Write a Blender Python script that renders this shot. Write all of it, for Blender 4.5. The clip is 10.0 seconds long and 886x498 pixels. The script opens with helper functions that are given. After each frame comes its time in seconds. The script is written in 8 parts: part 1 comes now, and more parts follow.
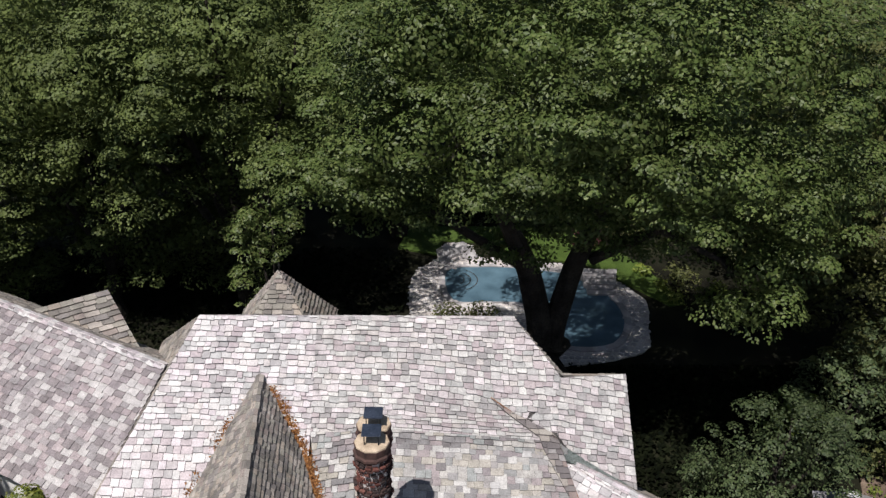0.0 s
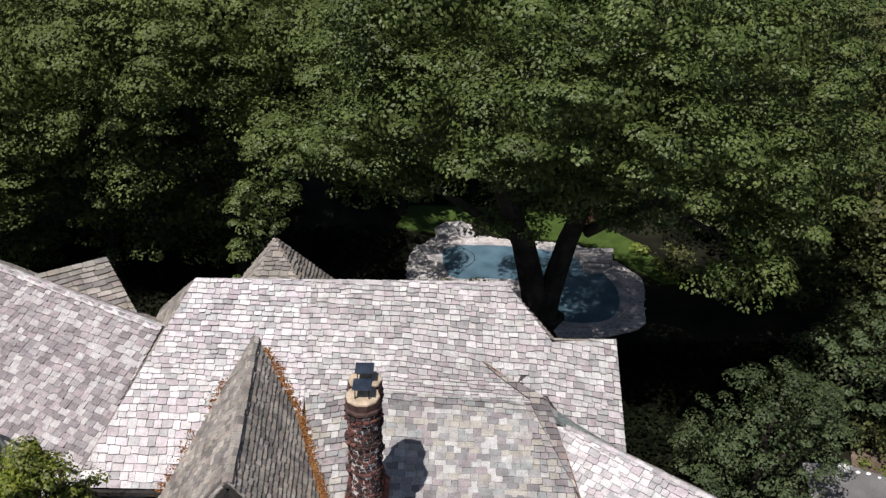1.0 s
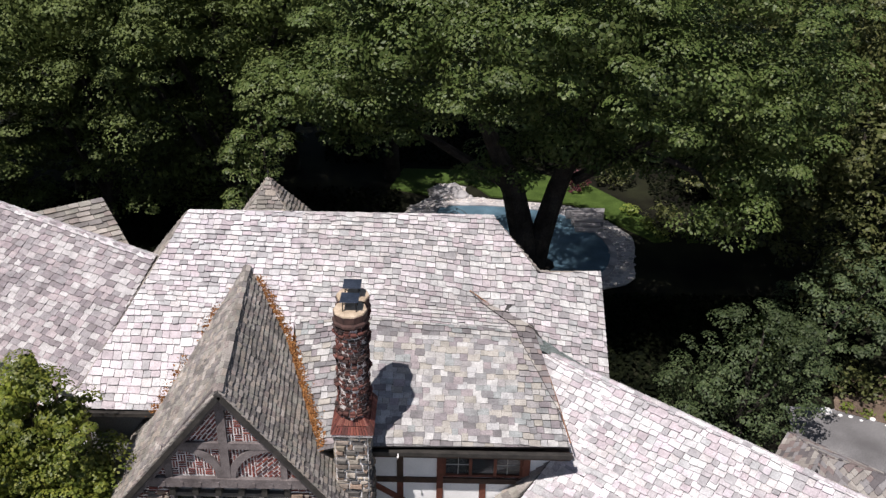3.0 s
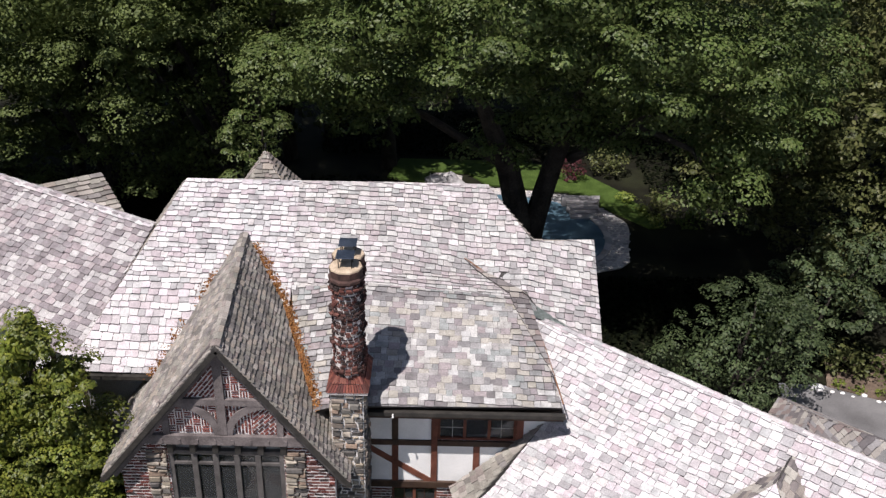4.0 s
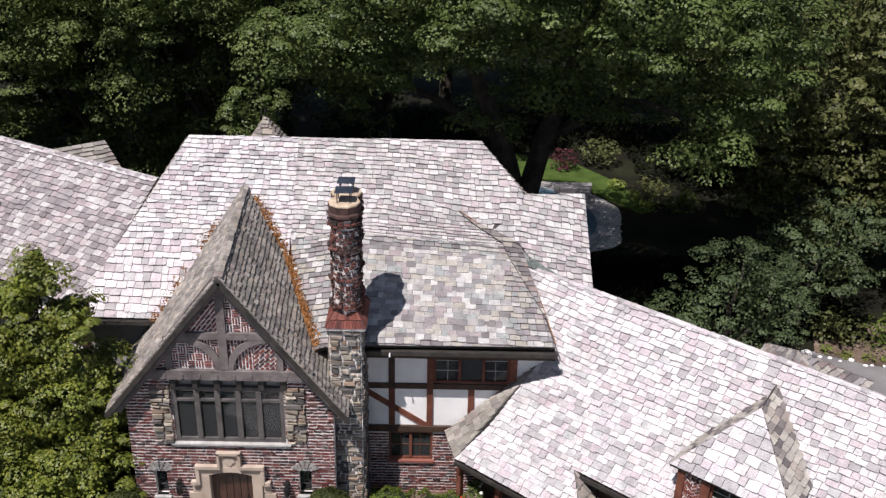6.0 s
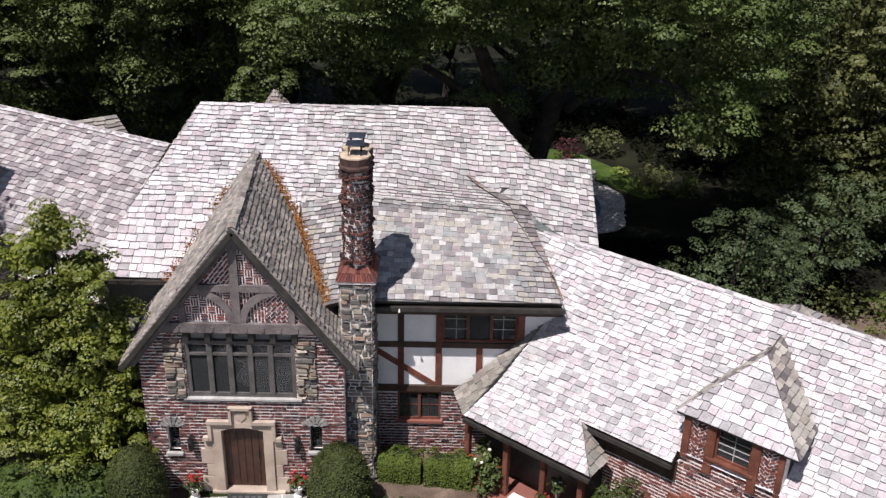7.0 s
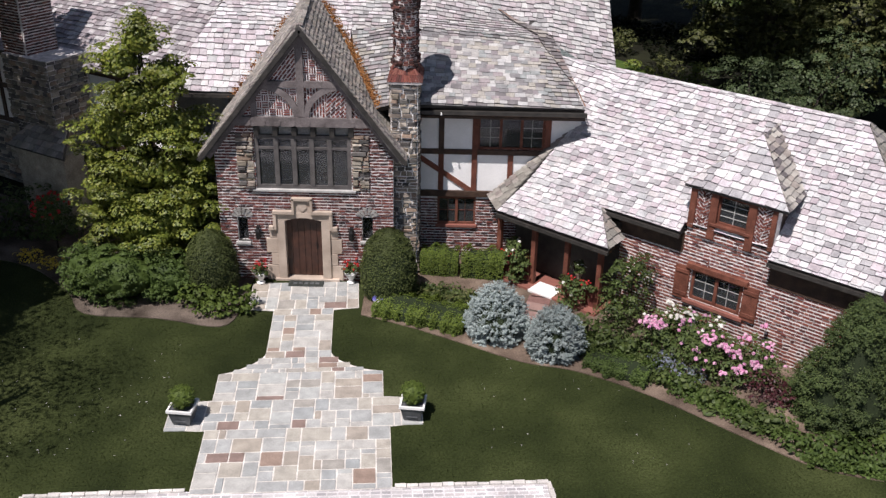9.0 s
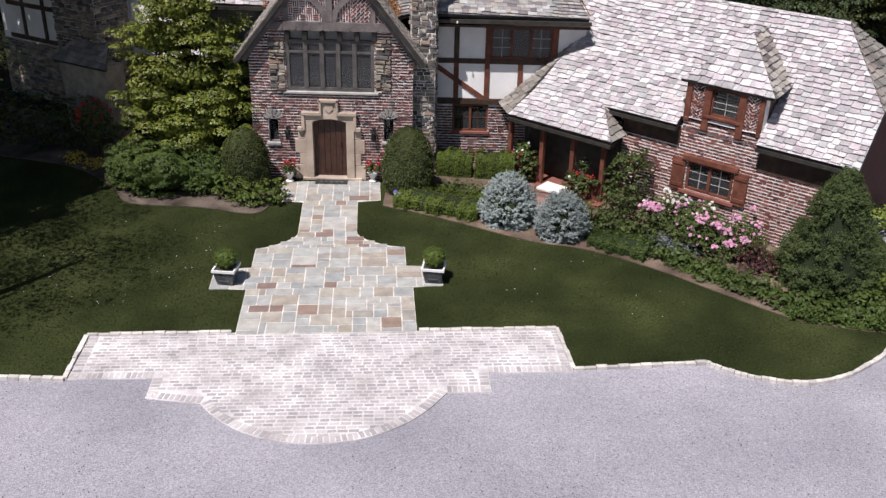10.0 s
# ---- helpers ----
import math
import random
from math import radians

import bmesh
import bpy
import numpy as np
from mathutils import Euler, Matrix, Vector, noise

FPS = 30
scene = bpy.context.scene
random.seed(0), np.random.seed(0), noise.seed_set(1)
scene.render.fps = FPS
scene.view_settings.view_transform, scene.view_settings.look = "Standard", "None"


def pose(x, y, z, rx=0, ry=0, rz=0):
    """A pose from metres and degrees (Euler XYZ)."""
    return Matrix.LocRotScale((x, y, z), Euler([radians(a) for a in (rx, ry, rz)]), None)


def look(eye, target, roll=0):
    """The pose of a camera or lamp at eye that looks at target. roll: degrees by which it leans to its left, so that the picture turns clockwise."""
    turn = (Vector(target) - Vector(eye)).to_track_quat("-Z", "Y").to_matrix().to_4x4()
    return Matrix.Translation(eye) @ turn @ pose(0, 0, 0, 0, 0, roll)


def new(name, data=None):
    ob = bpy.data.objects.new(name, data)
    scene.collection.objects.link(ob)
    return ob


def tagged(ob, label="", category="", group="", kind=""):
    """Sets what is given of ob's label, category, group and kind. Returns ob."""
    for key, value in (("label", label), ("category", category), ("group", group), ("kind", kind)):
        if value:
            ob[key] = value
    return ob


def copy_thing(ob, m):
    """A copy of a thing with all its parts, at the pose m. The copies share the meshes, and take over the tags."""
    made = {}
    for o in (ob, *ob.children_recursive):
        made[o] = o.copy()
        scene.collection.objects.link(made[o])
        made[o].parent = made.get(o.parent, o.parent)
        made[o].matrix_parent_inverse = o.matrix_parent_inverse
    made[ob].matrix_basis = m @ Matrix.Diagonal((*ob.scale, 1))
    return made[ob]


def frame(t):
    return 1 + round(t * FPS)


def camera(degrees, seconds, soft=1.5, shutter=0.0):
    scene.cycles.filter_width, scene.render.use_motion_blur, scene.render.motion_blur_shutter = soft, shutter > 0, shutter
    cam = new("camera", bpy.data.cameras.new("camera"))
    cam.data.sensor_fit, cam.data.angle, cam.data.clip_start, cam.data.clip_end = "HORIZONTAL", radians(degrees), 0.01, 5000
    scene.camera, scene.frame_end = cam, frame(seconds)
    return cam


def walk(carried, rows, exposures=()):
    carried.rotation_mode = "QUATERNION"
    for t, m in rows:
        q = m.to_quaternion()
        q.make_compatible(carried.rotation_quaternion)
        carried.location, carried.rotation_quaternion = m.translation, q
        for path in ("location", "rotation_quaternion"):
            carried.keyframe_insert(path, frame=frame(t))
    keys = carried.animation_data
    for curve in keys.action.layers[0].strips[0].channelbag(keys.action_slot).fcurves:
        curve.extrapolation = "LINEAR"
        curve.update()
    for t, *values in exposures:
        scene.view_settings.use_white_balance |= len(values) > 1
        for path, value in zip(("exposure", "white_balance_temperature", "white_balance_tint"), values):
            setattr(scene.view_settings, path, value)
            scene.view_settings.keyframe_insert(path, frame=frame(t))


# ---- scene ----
cam = camera(50.51, 10.0, soft=1.4)
ROWS = [
    (0, 4.732, -16.134, 23.652, 62.897, -0.582, 0.091),
    (0.5, 4.863, -16.479, 23.304, 62.785, -0.758, 0.216),
    (1, 5.027, -16.806, 23.065, 62.518, -0.836, 0.436),
    (1.5, 5.136, -17.248, 22.745, 62.285, -0.852, 0.449),
    (2, 5.220, -17.738, 22.274, 62.384, -0.889, 0.419),
    (2.5, 5.295, -17.912, 22.047, 62.039, -1.007, 0.499),
    (4, 5.494, -19.042, 20.771, 62.769, -1.223, 0.440),
    (4.5, 5.504, -19.569, 20.272, 63.338, -1.213, 0.251),
    (5, 5.542, -19.948, 19.941, 63.571, -1.281, 0.231),
    (5.5, 5.546, -20.398, 19.537, 63.974, -1.255, 0.127),
    (7, 5.358, -21.841, 17.706, 65.608, -1.112, 0.130),
    (7.5, 5.111, -22.711, 16.832, 65.758, -1.098, 0.204),
    (8, 4.954, -23.773, 15.982, 65.624, -1.088, 0.414),
    (8.5, 4.730, -25.546, 15.178, 65.070, -1.086, 0.498),
    (9, 4.562, -27.329, 14.520, 64.060, -1.076, 0.694),
    (9.5, 4.406, -29.222, 13.665, 63.734, -1.070, 0.842),
    (10, 4.173, -31.013, 12.742, 63.568, -1.204, 0.854),
]
walk(cam, [(t, pose(x, y, z, rx, ry, rz)) for t, x, y, z, rx, ry, rz in ROWS], [(0.0, 0.08, 6500, 11), (2.5, 0.16, 6480, 13), (4.0, 0.26, 6470, 14), (8.0, 0.28, 6430, 15), (10.0, 0.14, 6430, 15)])

# ---- light ----
SUN_WAY = Vector((0.30, 0.44, -1.0)).normalized()
world = bpy.data.worlds.new("sky")
scene.world = world
world.use_nodes = True
wn = world.node_tree
sky = wn.nodes.new("ShaderNodeTexSky")
sky.sky_type = "NISHITA"
sky.sun_disc = False
sky.sun_elevation = math.asin(-SUN_WAY.z)
sky.sun_rotation = math.atan2(-SUN_WAY.x, -SUN_WAY.y)
wn.nodes["Background"].inputs["Strength"].default_value = 0.06
wn.links.new(sky.outputs[0], wn.nodes["Background"].inputs["Color"])
sun = new("sun", bpy.data.lights.new("sun", "SUN"))
sun.data.energy, sun.data.angle, sun.data.color = 5.0, radians(0.5), (1.0, 0.955, 0.92)
sun.matrix_world = look((0, 0, 40), Vector((0, 0, 40)) + SUN_WAY)

# ---- materials ----
def ramp_node(nt, stops, mode="LINEAR"):
    r = nt.nodes.new("ShaderNodeValToRGB")
    r.color_ramp.interpolation = mode
    el = r.color_ramp.elements
    while len(el) < len(stops):
        el.new(0.5)
    for e, (p, c) in zip(el, stops):
        e.position, e.color = p, (*c, 1)
    return r


def surface(name, colours, scale=3.0, fine=45.0, rough=0.8, bump=0.3, pick="", stain=0.25, metal=0.0, spec=0.3, grain=0.3, bump_dist=0.01):
    """colours: a palette, picked by piece (pick = "object" or "island") or blended by a broad noise."""
    m = bpy.data.materials.new(name)
    m.use_nodes = True
    nt = m.node_tree
    b = nt.nodes["Principled BSDF"]
    link = nt.links.new
    geo = nt.nodes.new("ShaderNodeNewGeometry")
    broad = nt.nodes.new("ShaderNodeTexNoise")
    broad.inputs["Scale"].default_value, broad.inputs["Detail"].default_value = scale, 6
    small = nt.nodes.new("ShaderNodeTexNoise")
    small.inputs["Scale"].default_value, small.inputs["Detail"].default_value = fine, 4
    link(geo.outputs["Position"], broad.inputs["Vector"])
    link(geo.outputs["Position"], small.inputs["Vector"])
    n = len(colours)
    if pick:
        r = ramp_node(nt, [(i / n, c) for i, c in enumerate(colours)], "CONSTANT")
        if pick == "object":
            info = nt.nodes.new("ShaderNodeObjectInfo")
            link(info.outputs["Random"], r.inputs[0])
        else:
            link(geo.outputs["Random Per Island"], r.inputs[0])
    else:
        r = ramp_node(nt, [(0.3 + 0.4 * i / max(1, n - 1), c) for i, c in enumerate(colours)])
        link(broad.outputs[0], r.inputs[0])
    colour = r.outputs[0]
    for noise_out, amount in ((broad.outputs[0], stain), (small.outputs[0], grain)):
        mr = nt.nodes.new("ShaderNodeMapRange")
        mr.inputs["From Min"].default_value, mr.inputs["From Max"].default_value = 0.3, 0.7
        mr.inputs["To Min"].default_value, mr.inputs["To Max"].default_value = 1 - amount, 1 + amount * 0.6
        link(noise_out, mr.inputs["Value"])
        mix = nt.nodes.new("ShaderNodeMix")
        mix.data_type, mix.blend_type = "RGBA", "MULTIPLY"
        mix.inputs["Factor"].default_value = 1.0
        link(colour, mix.inputs["A"])
        link(mr.outputs[0], mix.inputs["B"])
        colour = mix.outputs["Result"]
    link(colour, b.inputs["Base Color"])
    b.inputs["Roughness"].default_value, b.inputs["Metallic"].default_value = rough, metal
    b.inputs["Specular IOR Level"].default_value = spec
    if bump:
        bp = nt.nodes.new("ShaderNodeBump")
        bp.inputs["Strength"].default_value, bp.inputs["Distance"].default_value = bump, bump_dist
        link(small.outputs[0], bp.inputs["Height"])
        link(bp.outputs[0], b.inputs["Normal"])
    return m


def foliage(name, colours, gloss=0.35, through_light=0.25, rough=0.45, vary=0.25):
    """Leaves: a palette by leaf, some light let through."""
    m = bpy.data.materials.new(name)
    m.use_nodes = True
    nt = m.node_tree
    link = nt.links.new
    b = nt.nodes["Principled BSDF"]
    geo = nt.nodes.new("ShaderNodeNewGeometry")
    n = len(colours)
    r = ramp_node(nt, [(i / max(1, n - 1), c) for i, c in enumerate(colours)])
    link(geo.outputs["Random Per Island"], r.inputs[0])
    broad = nt.nodes.new("ShaderNodeTexNoise")
    broad.inputs["Scale"].default_value = 0.5
    link(geo.outputs["Position"], broad.inputs["Vector"])
    hsv = nt.nodes.new("ShaderNodeHueSaturation")
    mr = nt.nodes.new("ShaderNodeMapRange")
    mr.inputs["From Min"].default_value, mr.inputs["From Max"].default_value = 0.35, 0.65
    mr.inputs["To Min"].default_value, mr.inputs["To Max"].default_value = 1 - vary, 1 + vary
    link(broad.outputs[0], mr.inputs["Value"])
    link(mr.outputs[0], hsv.inputs["Value"])
    link(r.outputs[0], hsv.inputs["Color"])
    link(hsv.outputs[0], b.inputs["Base Color"])
    b.inputs["Roughness"].default_value, b.inputs["Specular IOR Level"].default_value = rough, gloss
    tr = nt.nodes.new("ShaderNodeBsdfTranslucent")
    link(hsv.outputs[0], tr.inputs["Color"])
    mx = nt.nodes.new("ShaderNodeMixShader")
    mx.inputs[0].default_value = through_light
    link(b.outputs[0], mx.inputs[1])
    link(tr.outputs[0], mx.inputs[2])
    link(mx.outputs[0], nt.nodes["Material Output"].inputs["Surface"])
    return m


def glass_material(name, tint, rough=0.03):
    m = bpy.data.materials.new(name)
    m.use_nodes = True
    b = m.node_tree.nodes["Principled BSDF"]
    b.inputs["Base Color"].default_value = (*tint, 1)
    b.inputs["Roughness"].default_value = rough
    b.inputs["Transmission Weight"].default_value = 0.8
    b.inputs["IOR"].default_value = 1.45
    return m


SLATE_TONES = [(0.456, 0.417, 0.426), (0.602, 0.586, 0.579), (0.356, 0.341, 0.345), (0.475, 0.412, 0.429), (0.643, 0.628, 0.615), (0.412, 0.41, 0.409), (0.542, 0.49, 0.513), (0.517, 0.481, 0.471),
               (0.434, 0.399, 0.406), (0.697, 0.642, 0.662), (0.489, 0.476, 0.475), (0.562, 0.526, 0.522), (0.4, 0.346, 0.362), (0.53, 0.517, 0.513), (0.33, 0.314, 0.318), (0.59, 0.54, 0.555)]
# the pale slate tones scaled down for weaker sunlight on this slope
UPPER_TONES = [(0.393, 0.36, 0.36), (0.519, 0.507, 0.489), (0.308, 0.295, 0.292), (0.411, 0.356, 0.361), (0.556, 0.543, 0.519), (0.356, 0.354, 0.345), (0.469, 0.424, 0.432), (0.447, 0.415, 0.397),
               (0.374, 0.345, 0.342), (0.603, 0.554, 0.558), (0.422, 0.411, 0.401), (0.485, 0.455, 0.44), (0.345, 0.299, 0.305), (0.458, 0.447, 0.432), (0.285, 0.272, 0.269), (0.51, 0.467, 0.469)]
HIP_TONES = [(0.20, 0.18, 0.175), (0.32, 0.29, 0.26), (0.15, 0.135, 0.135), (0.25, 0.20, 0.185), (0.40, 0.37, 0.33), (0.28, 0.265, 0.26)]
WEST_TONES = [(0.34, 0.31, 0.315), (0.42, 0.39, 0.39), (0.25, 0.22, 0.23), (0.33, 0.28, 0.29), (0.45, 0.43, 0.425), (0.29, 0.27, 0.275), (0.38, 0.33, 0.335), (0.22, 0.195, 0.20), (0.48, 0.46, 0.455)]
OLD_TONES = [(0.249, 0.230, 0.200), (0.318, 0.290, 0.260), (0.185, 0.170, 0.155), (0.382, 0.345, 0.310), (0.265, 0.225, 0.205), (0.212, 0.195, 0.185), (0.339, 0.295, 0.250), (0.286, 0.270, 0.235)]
BRICK_TONES = [(0.048, 0.032, 0.031), (0.136, 0.044, 0.037), (0.176, 0.06, 0.048), (0.088, 0.037, 0.033), (0.198, 0.077, 0.062), (0.15, 0.056, 0.048), (0.066, 0.035, 0.033), (0.167, 0.097, 0.084), (0.119, 0.042, 0.036), (0.158, 0.051, 0.041)]
FLUE_TONES = [(0.045, 0.032, 0.03), (0.09, 0.042, 0.035), (0.13, 0.05, 0.04), (0.065, 0.04, 0.036), (0.17, 0.075, 0.06)]
RED_BRICKS = [(0.189, 0.059, 0.043), (0.23, 0.079, 0.056), (0.149, 0.049, 0.038), (0.095, 0.038, 0.032), (0.252, 0.099, 0.074), (0.171, 0.054, 0.045)]
STONE_TONES = [(0.28, 0.24, 0.185), (0.18, 0.168, 0.15), (0.40, 0.355, 0.29), (0.11, 0.10, 0.095), (0.25, 0.21, 0.175), (0.34, 0.30, 0.25), (0.14, 0.13, 0.12), (0.30, 0.22, 0.165)]
FLAG_TONES = [(0.35, 0.356, 0.343), (0.403, 0.376, 0.324), (0.301, 0.314, 0.307), (0.355, 0.315, 0.263), (0.405, 0.399, 0.372), (0.329, 0.335, 0.322), (0.433, 0.42, 0.387), (0.335, 0.295, 0.249), (0.382, 0.388, 0.375), (0.238, 0.171, 0.147), (0.423, 0.409, 0.377), (0.322, 0.335, 0.329), (0.389, 0.356, 0.304), (0.367, 0.367, 0.347), (0.29, 0.213, 0.17), (0.401, 0.408, 0.388), (0.324, 0.305, 0.272), (0.42, 0.42, 0.4)]
COBBLE_TONES = [(0.44, 0.415, 0.41), (0.50, 0.47, 0.465), (0.36, 0.345, 0.345), (0.47, 0.43, 0.42), (0.54, 0.515, 0.505), (0.40, 0.385, 0.385)]

M_slate = surface("slate", SLATE_TONES, 4.0, 26, 0.55, 0.6, "island", 0.24, spec=0.45, grain=0.28)
# grey and tan mix, darkened as well for the flatter slope's weaker light
LOWER_TONES = [(0.298, 0.288, 0.284), (0.372, 0.358, 0.339), (0.223, 0.214, 0.214), (0.316, 0.274, 0.274), (0.409, 0.391, 0.367), (0.27, 0.27, 0.265), (0.344, 0.321, 0.279), (0.251, 0.223, 0.228), (0.484, 0.47, 0.451), (0.326, 0.307, 0.298), (0.288, 0.302, 0.293), (0.391, 0.363, 0.321), (0.177, 0.163, 0.163), (0.446, 0.437, 0.428)]
M_front_slate = surface("front_slate", LOWER_TONES, 4.0, 26, 0.55, 0.6, "island", 0.24, spec=0.45, grain=0.28)
M_slate_one = surface("slate_single", SLATE_TONES, 4.0, 26, 0.55, 0.6, "object", 0.24, spec=0.45, grain=0.28)
M_front_one = surface("front_slate_single", LOWER_TONES, 4.0, 26, 0.55, 0.6, "object", 0.24, spec=0.45, grain=0.28)
# dimmer copy of the slate: how the slope takes light is coloured in
M_upper_slate = surface("upper_slate", UPPER_TONES, 4.0, 26, 0.55, 0.6, "island", 0.26, spec=0.45, grain=0.28)
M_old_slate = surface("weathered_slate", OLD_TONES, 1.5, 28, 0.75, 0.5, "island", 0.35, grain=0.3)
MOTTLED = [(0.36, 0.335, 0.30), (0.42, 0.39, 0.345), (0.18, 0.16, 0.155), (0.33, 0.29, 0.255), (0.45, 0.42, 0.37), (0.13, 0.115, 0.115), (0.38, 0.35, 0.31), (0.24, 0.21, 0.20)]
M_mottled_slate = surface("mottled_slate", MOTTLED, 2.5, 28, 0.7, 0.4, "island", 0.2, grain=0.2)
# old purple slate, its tones also darkened for dappled tree shade
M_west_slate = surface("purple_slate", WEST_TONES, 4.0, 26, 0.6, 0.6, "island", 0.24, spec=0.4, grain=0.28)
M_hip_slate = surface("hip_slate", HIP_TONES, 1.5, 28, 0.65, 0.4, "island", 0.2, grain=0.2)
M_rust_line = surface("rusty_joint", [(0.20, 0.11, 0.07), (0.28, 0.15, 0.09)], 6, 40, 0.9, 0.3)
M_deck = surface("roof_underlay", [(0.055, 0.05, 0.048), (0.08, 0.075, 0.07)], 2, 20)
M_brick = surface("clinker_brick", BRICK_TONES, 2.0, 60, 0.85, 0.5, "island", 0.25)
M_brick_one = surface("clinker_brick_single", BRICK_TONES, 2.0, 60, 0.85, 0.5, "object", 0.25)
M_red_brick = surface("red_brick", RED_BRICKS, 2.0, 60, 0.85, 0.4, "island", 0.2)
M_red_brick_one = surface("red_brick_single", RED_BRICKS, 2.0, 60, 0.85, 0.4, "object", 0.2)
M_infill = surface("gable_brick", [(0.19, 0.055, 0.044), (0.24, 0.075, 0.058), (0.11, 0.036, 0.032), (0.085, 0.04, 0.038), (0.23, 0.085, 0.065)], 2.0, 60, 0.85, 0.4, "island", 0.2)
M_flue = surface("flue_brick", FLUE_TONES, 2.0, 60, 0.85, 0.5, "island", 0.25)
M_sill = surface("grey_stone_sill", [(0.40, 0.39, 0.37), (0.48, 0.47, 0.45)], 3, 40, 0.85, 0.25, stain=0.2)
M_fan = surface("rough_grey_stone", [(0.26, 0.25, 0.235), (0.36, 0.345, 0.32)], 6, 30, 0.9, 0.6)
M_white_mortar = surface("white_mortar", [(0.74, 0.71, 0.68), (0.82, 0.79, 0.76)], 5, 50, 0.95)
M_mortar = surface("mortar", [(0.62, 0.57, 0.54), (0.78, 0.73, 0.70)], 5, 50, 0.95)
M_stone = surface("field_stone", STONE_TONES, 3.0, 25, 0.9, 0.7, "island", 0.3)
M_lime = surface("limestone", [(0.42, 0.335, 0.265), (0.50, 0.41, 0.335)], 1.5, 40, 0.85, 0.25, stain=0.2, grain=0.15)
M_timber = surface("grey_brown_timber", [(0.135, 0.115, 0.112), (0.19, 0.165, 0.16)], 3, 30, 0.8, 0.4)
M_collar = surface("dark_flue_collar", [(0.06, 0.038, 0.034), (0.10, 0.055, 0.046)], 6, 40, 0.9, 0.5)
M_red_timber = surface("red_brown_timber", [(0.13, 0.045, 0.028), (0.19, 0.07, 0.045)], 3, 30, 0.7, 0.3)
M_dark_wood = surface("dark_wood", [(0.05, 0.03, 0.022), (0.075, 0.045, 0.03)], 4, 40, 0.6, 0.3)
M_door = surface("varnished_door_wood", [(0.048, 0.020, 0.014), (0.075, 0.031, 0.020)], 5, 60, 0.4, 0.2, spec=0.5)
M_plaster = surface("white_stucco", [(0.80, 0.79, 0.765), (0.86, 0.85, 0.83)], 1.2, 35, 0.9, 0.3, stain=0.08, grain=0.06)
# grey stucco, its base lowered for the eave's shade on the plain wall
M_grey_plaster = surface("grey_stucco", [(0.30, 0.29, 0.275), (0.37, 0.36, 0.345)], 1.2, 35, 0.9, 0.3, stain=0.15)
M_window_frame = surface("grey_window_frame", [(0.095, 0.087, 0.083), (0.125, 0.115, 0.11)], 3, 30, 0.6, 0.1)
M_white_paint = surface("white_paint", [(0.74, 0.73, 0.70), (0.8, 0.79, 0.77)], 3, 30, 0.5, 0.05, stain=0.05, grain=0.05)
M_glass = glass_material("window_glass", (0.16, 0.17, 0.18))
M_curtain = surface("curtain_cloth", [(0.45, 0.44, 0.40), (0.58, 0.56, 0.52)], 6, 40, 0.9, 0.1)
M_copper = surface("grey_flashing", [(0.24, 0.28, 0.27), (0.32, 0.36, 0.34)], 2, 20, 0.6, 0.1, metal=0.0, stain=0.15)
M_gutter = surface("dark_gutter", [(0.035, 0.033, 0.03), (0.05, 0.045, 0.04)], 4, 30, 0.5, 0.1)
M_rust = surface("orange_needles", [(0.27, 0.115, 0.036), (0.18, 0.075, 0.028), (0.33, 0.165, 0.06)], 5, 60, 0.95, 0.6, "island")
M_cap = surface("blue_grey_steel", [(0.10, 0.13, 0.19), (0.15, 0.18, 0.24)], 3, 20, 0.3, 0.05, metal=0.8, spec=0.5)
M_clay = surface("buff_clay", [(0.44, 0.34, 0.24), (0.52, 0.42, 0.31)], 4, 40, 0.85, 0.2)
M_flag = surface("flagstone", FLAG_TONES, 3, 35, 0.8, 0.3, "object", 0.22, grain=0.16)
M_paver = surface("reddish_paver", [(0.23, 0.13, 0.11), (0.27, 0.175, 0.15), (0.20, 0.11, 0.095)], 3, 40, 0.85, 0.3, "object", 0.2)
M_joint = surface("pale_joint", [(0.58, 0.54, 0.49), (0.68, 0.64, 0.59)], 3, 50, 0.95)
M_cobble_joint = surface("white_cobble_joint", [(0.58, 0.55, 0.545), (0.72, 0.69, 0.685)], 1.1, 50, 0.95)
M_cobble = surface("granite_cobble", COBBLE_TONES, 1.1, 50, 0.85, 0.4, "island", 0.28, grain=0.2)
M_kerb = surface("pale_granite", [(0.60, 0.56, 0.52), (0.68, 0.64, 0.59), (0.52, 0.49, 0.46), (0.64, 0.61, 0.57)], 1.4, 40, 0.85, 0.5, "object", 0.3, grain=0.25)
M_cobble_one = surface("granite_cobble_single", COBBLE_TONES, 1.1, 50, 0.85, 0.4, "object", 0.28, grain=0.2)
M_gravel = surface("grey_gravel_asphalt", [(0.285, 0.28, 0.312), (0.335, 0.326, 0.356), (0.38, 0.37, 0.398)], 0.22, 34, 0.95, 0.9, stain=0.08, grain=0.44, bump_dist=0.02)
M_asphalt = surface("worn_asphalt", [(0.15, 0.145, 0.145), (0.19, 0.185, 0.185), (0.23, 0.225, 0.22)], 0.5, 26, 0.95, 0.8, stain=0.2, grain=0.4, bump_dist=0.015)
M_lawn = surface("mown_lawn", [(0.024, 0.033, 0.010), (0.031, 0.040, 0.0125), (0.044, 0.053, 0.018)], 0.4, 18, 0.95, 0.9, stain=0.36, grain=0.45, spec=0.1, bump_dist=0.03)
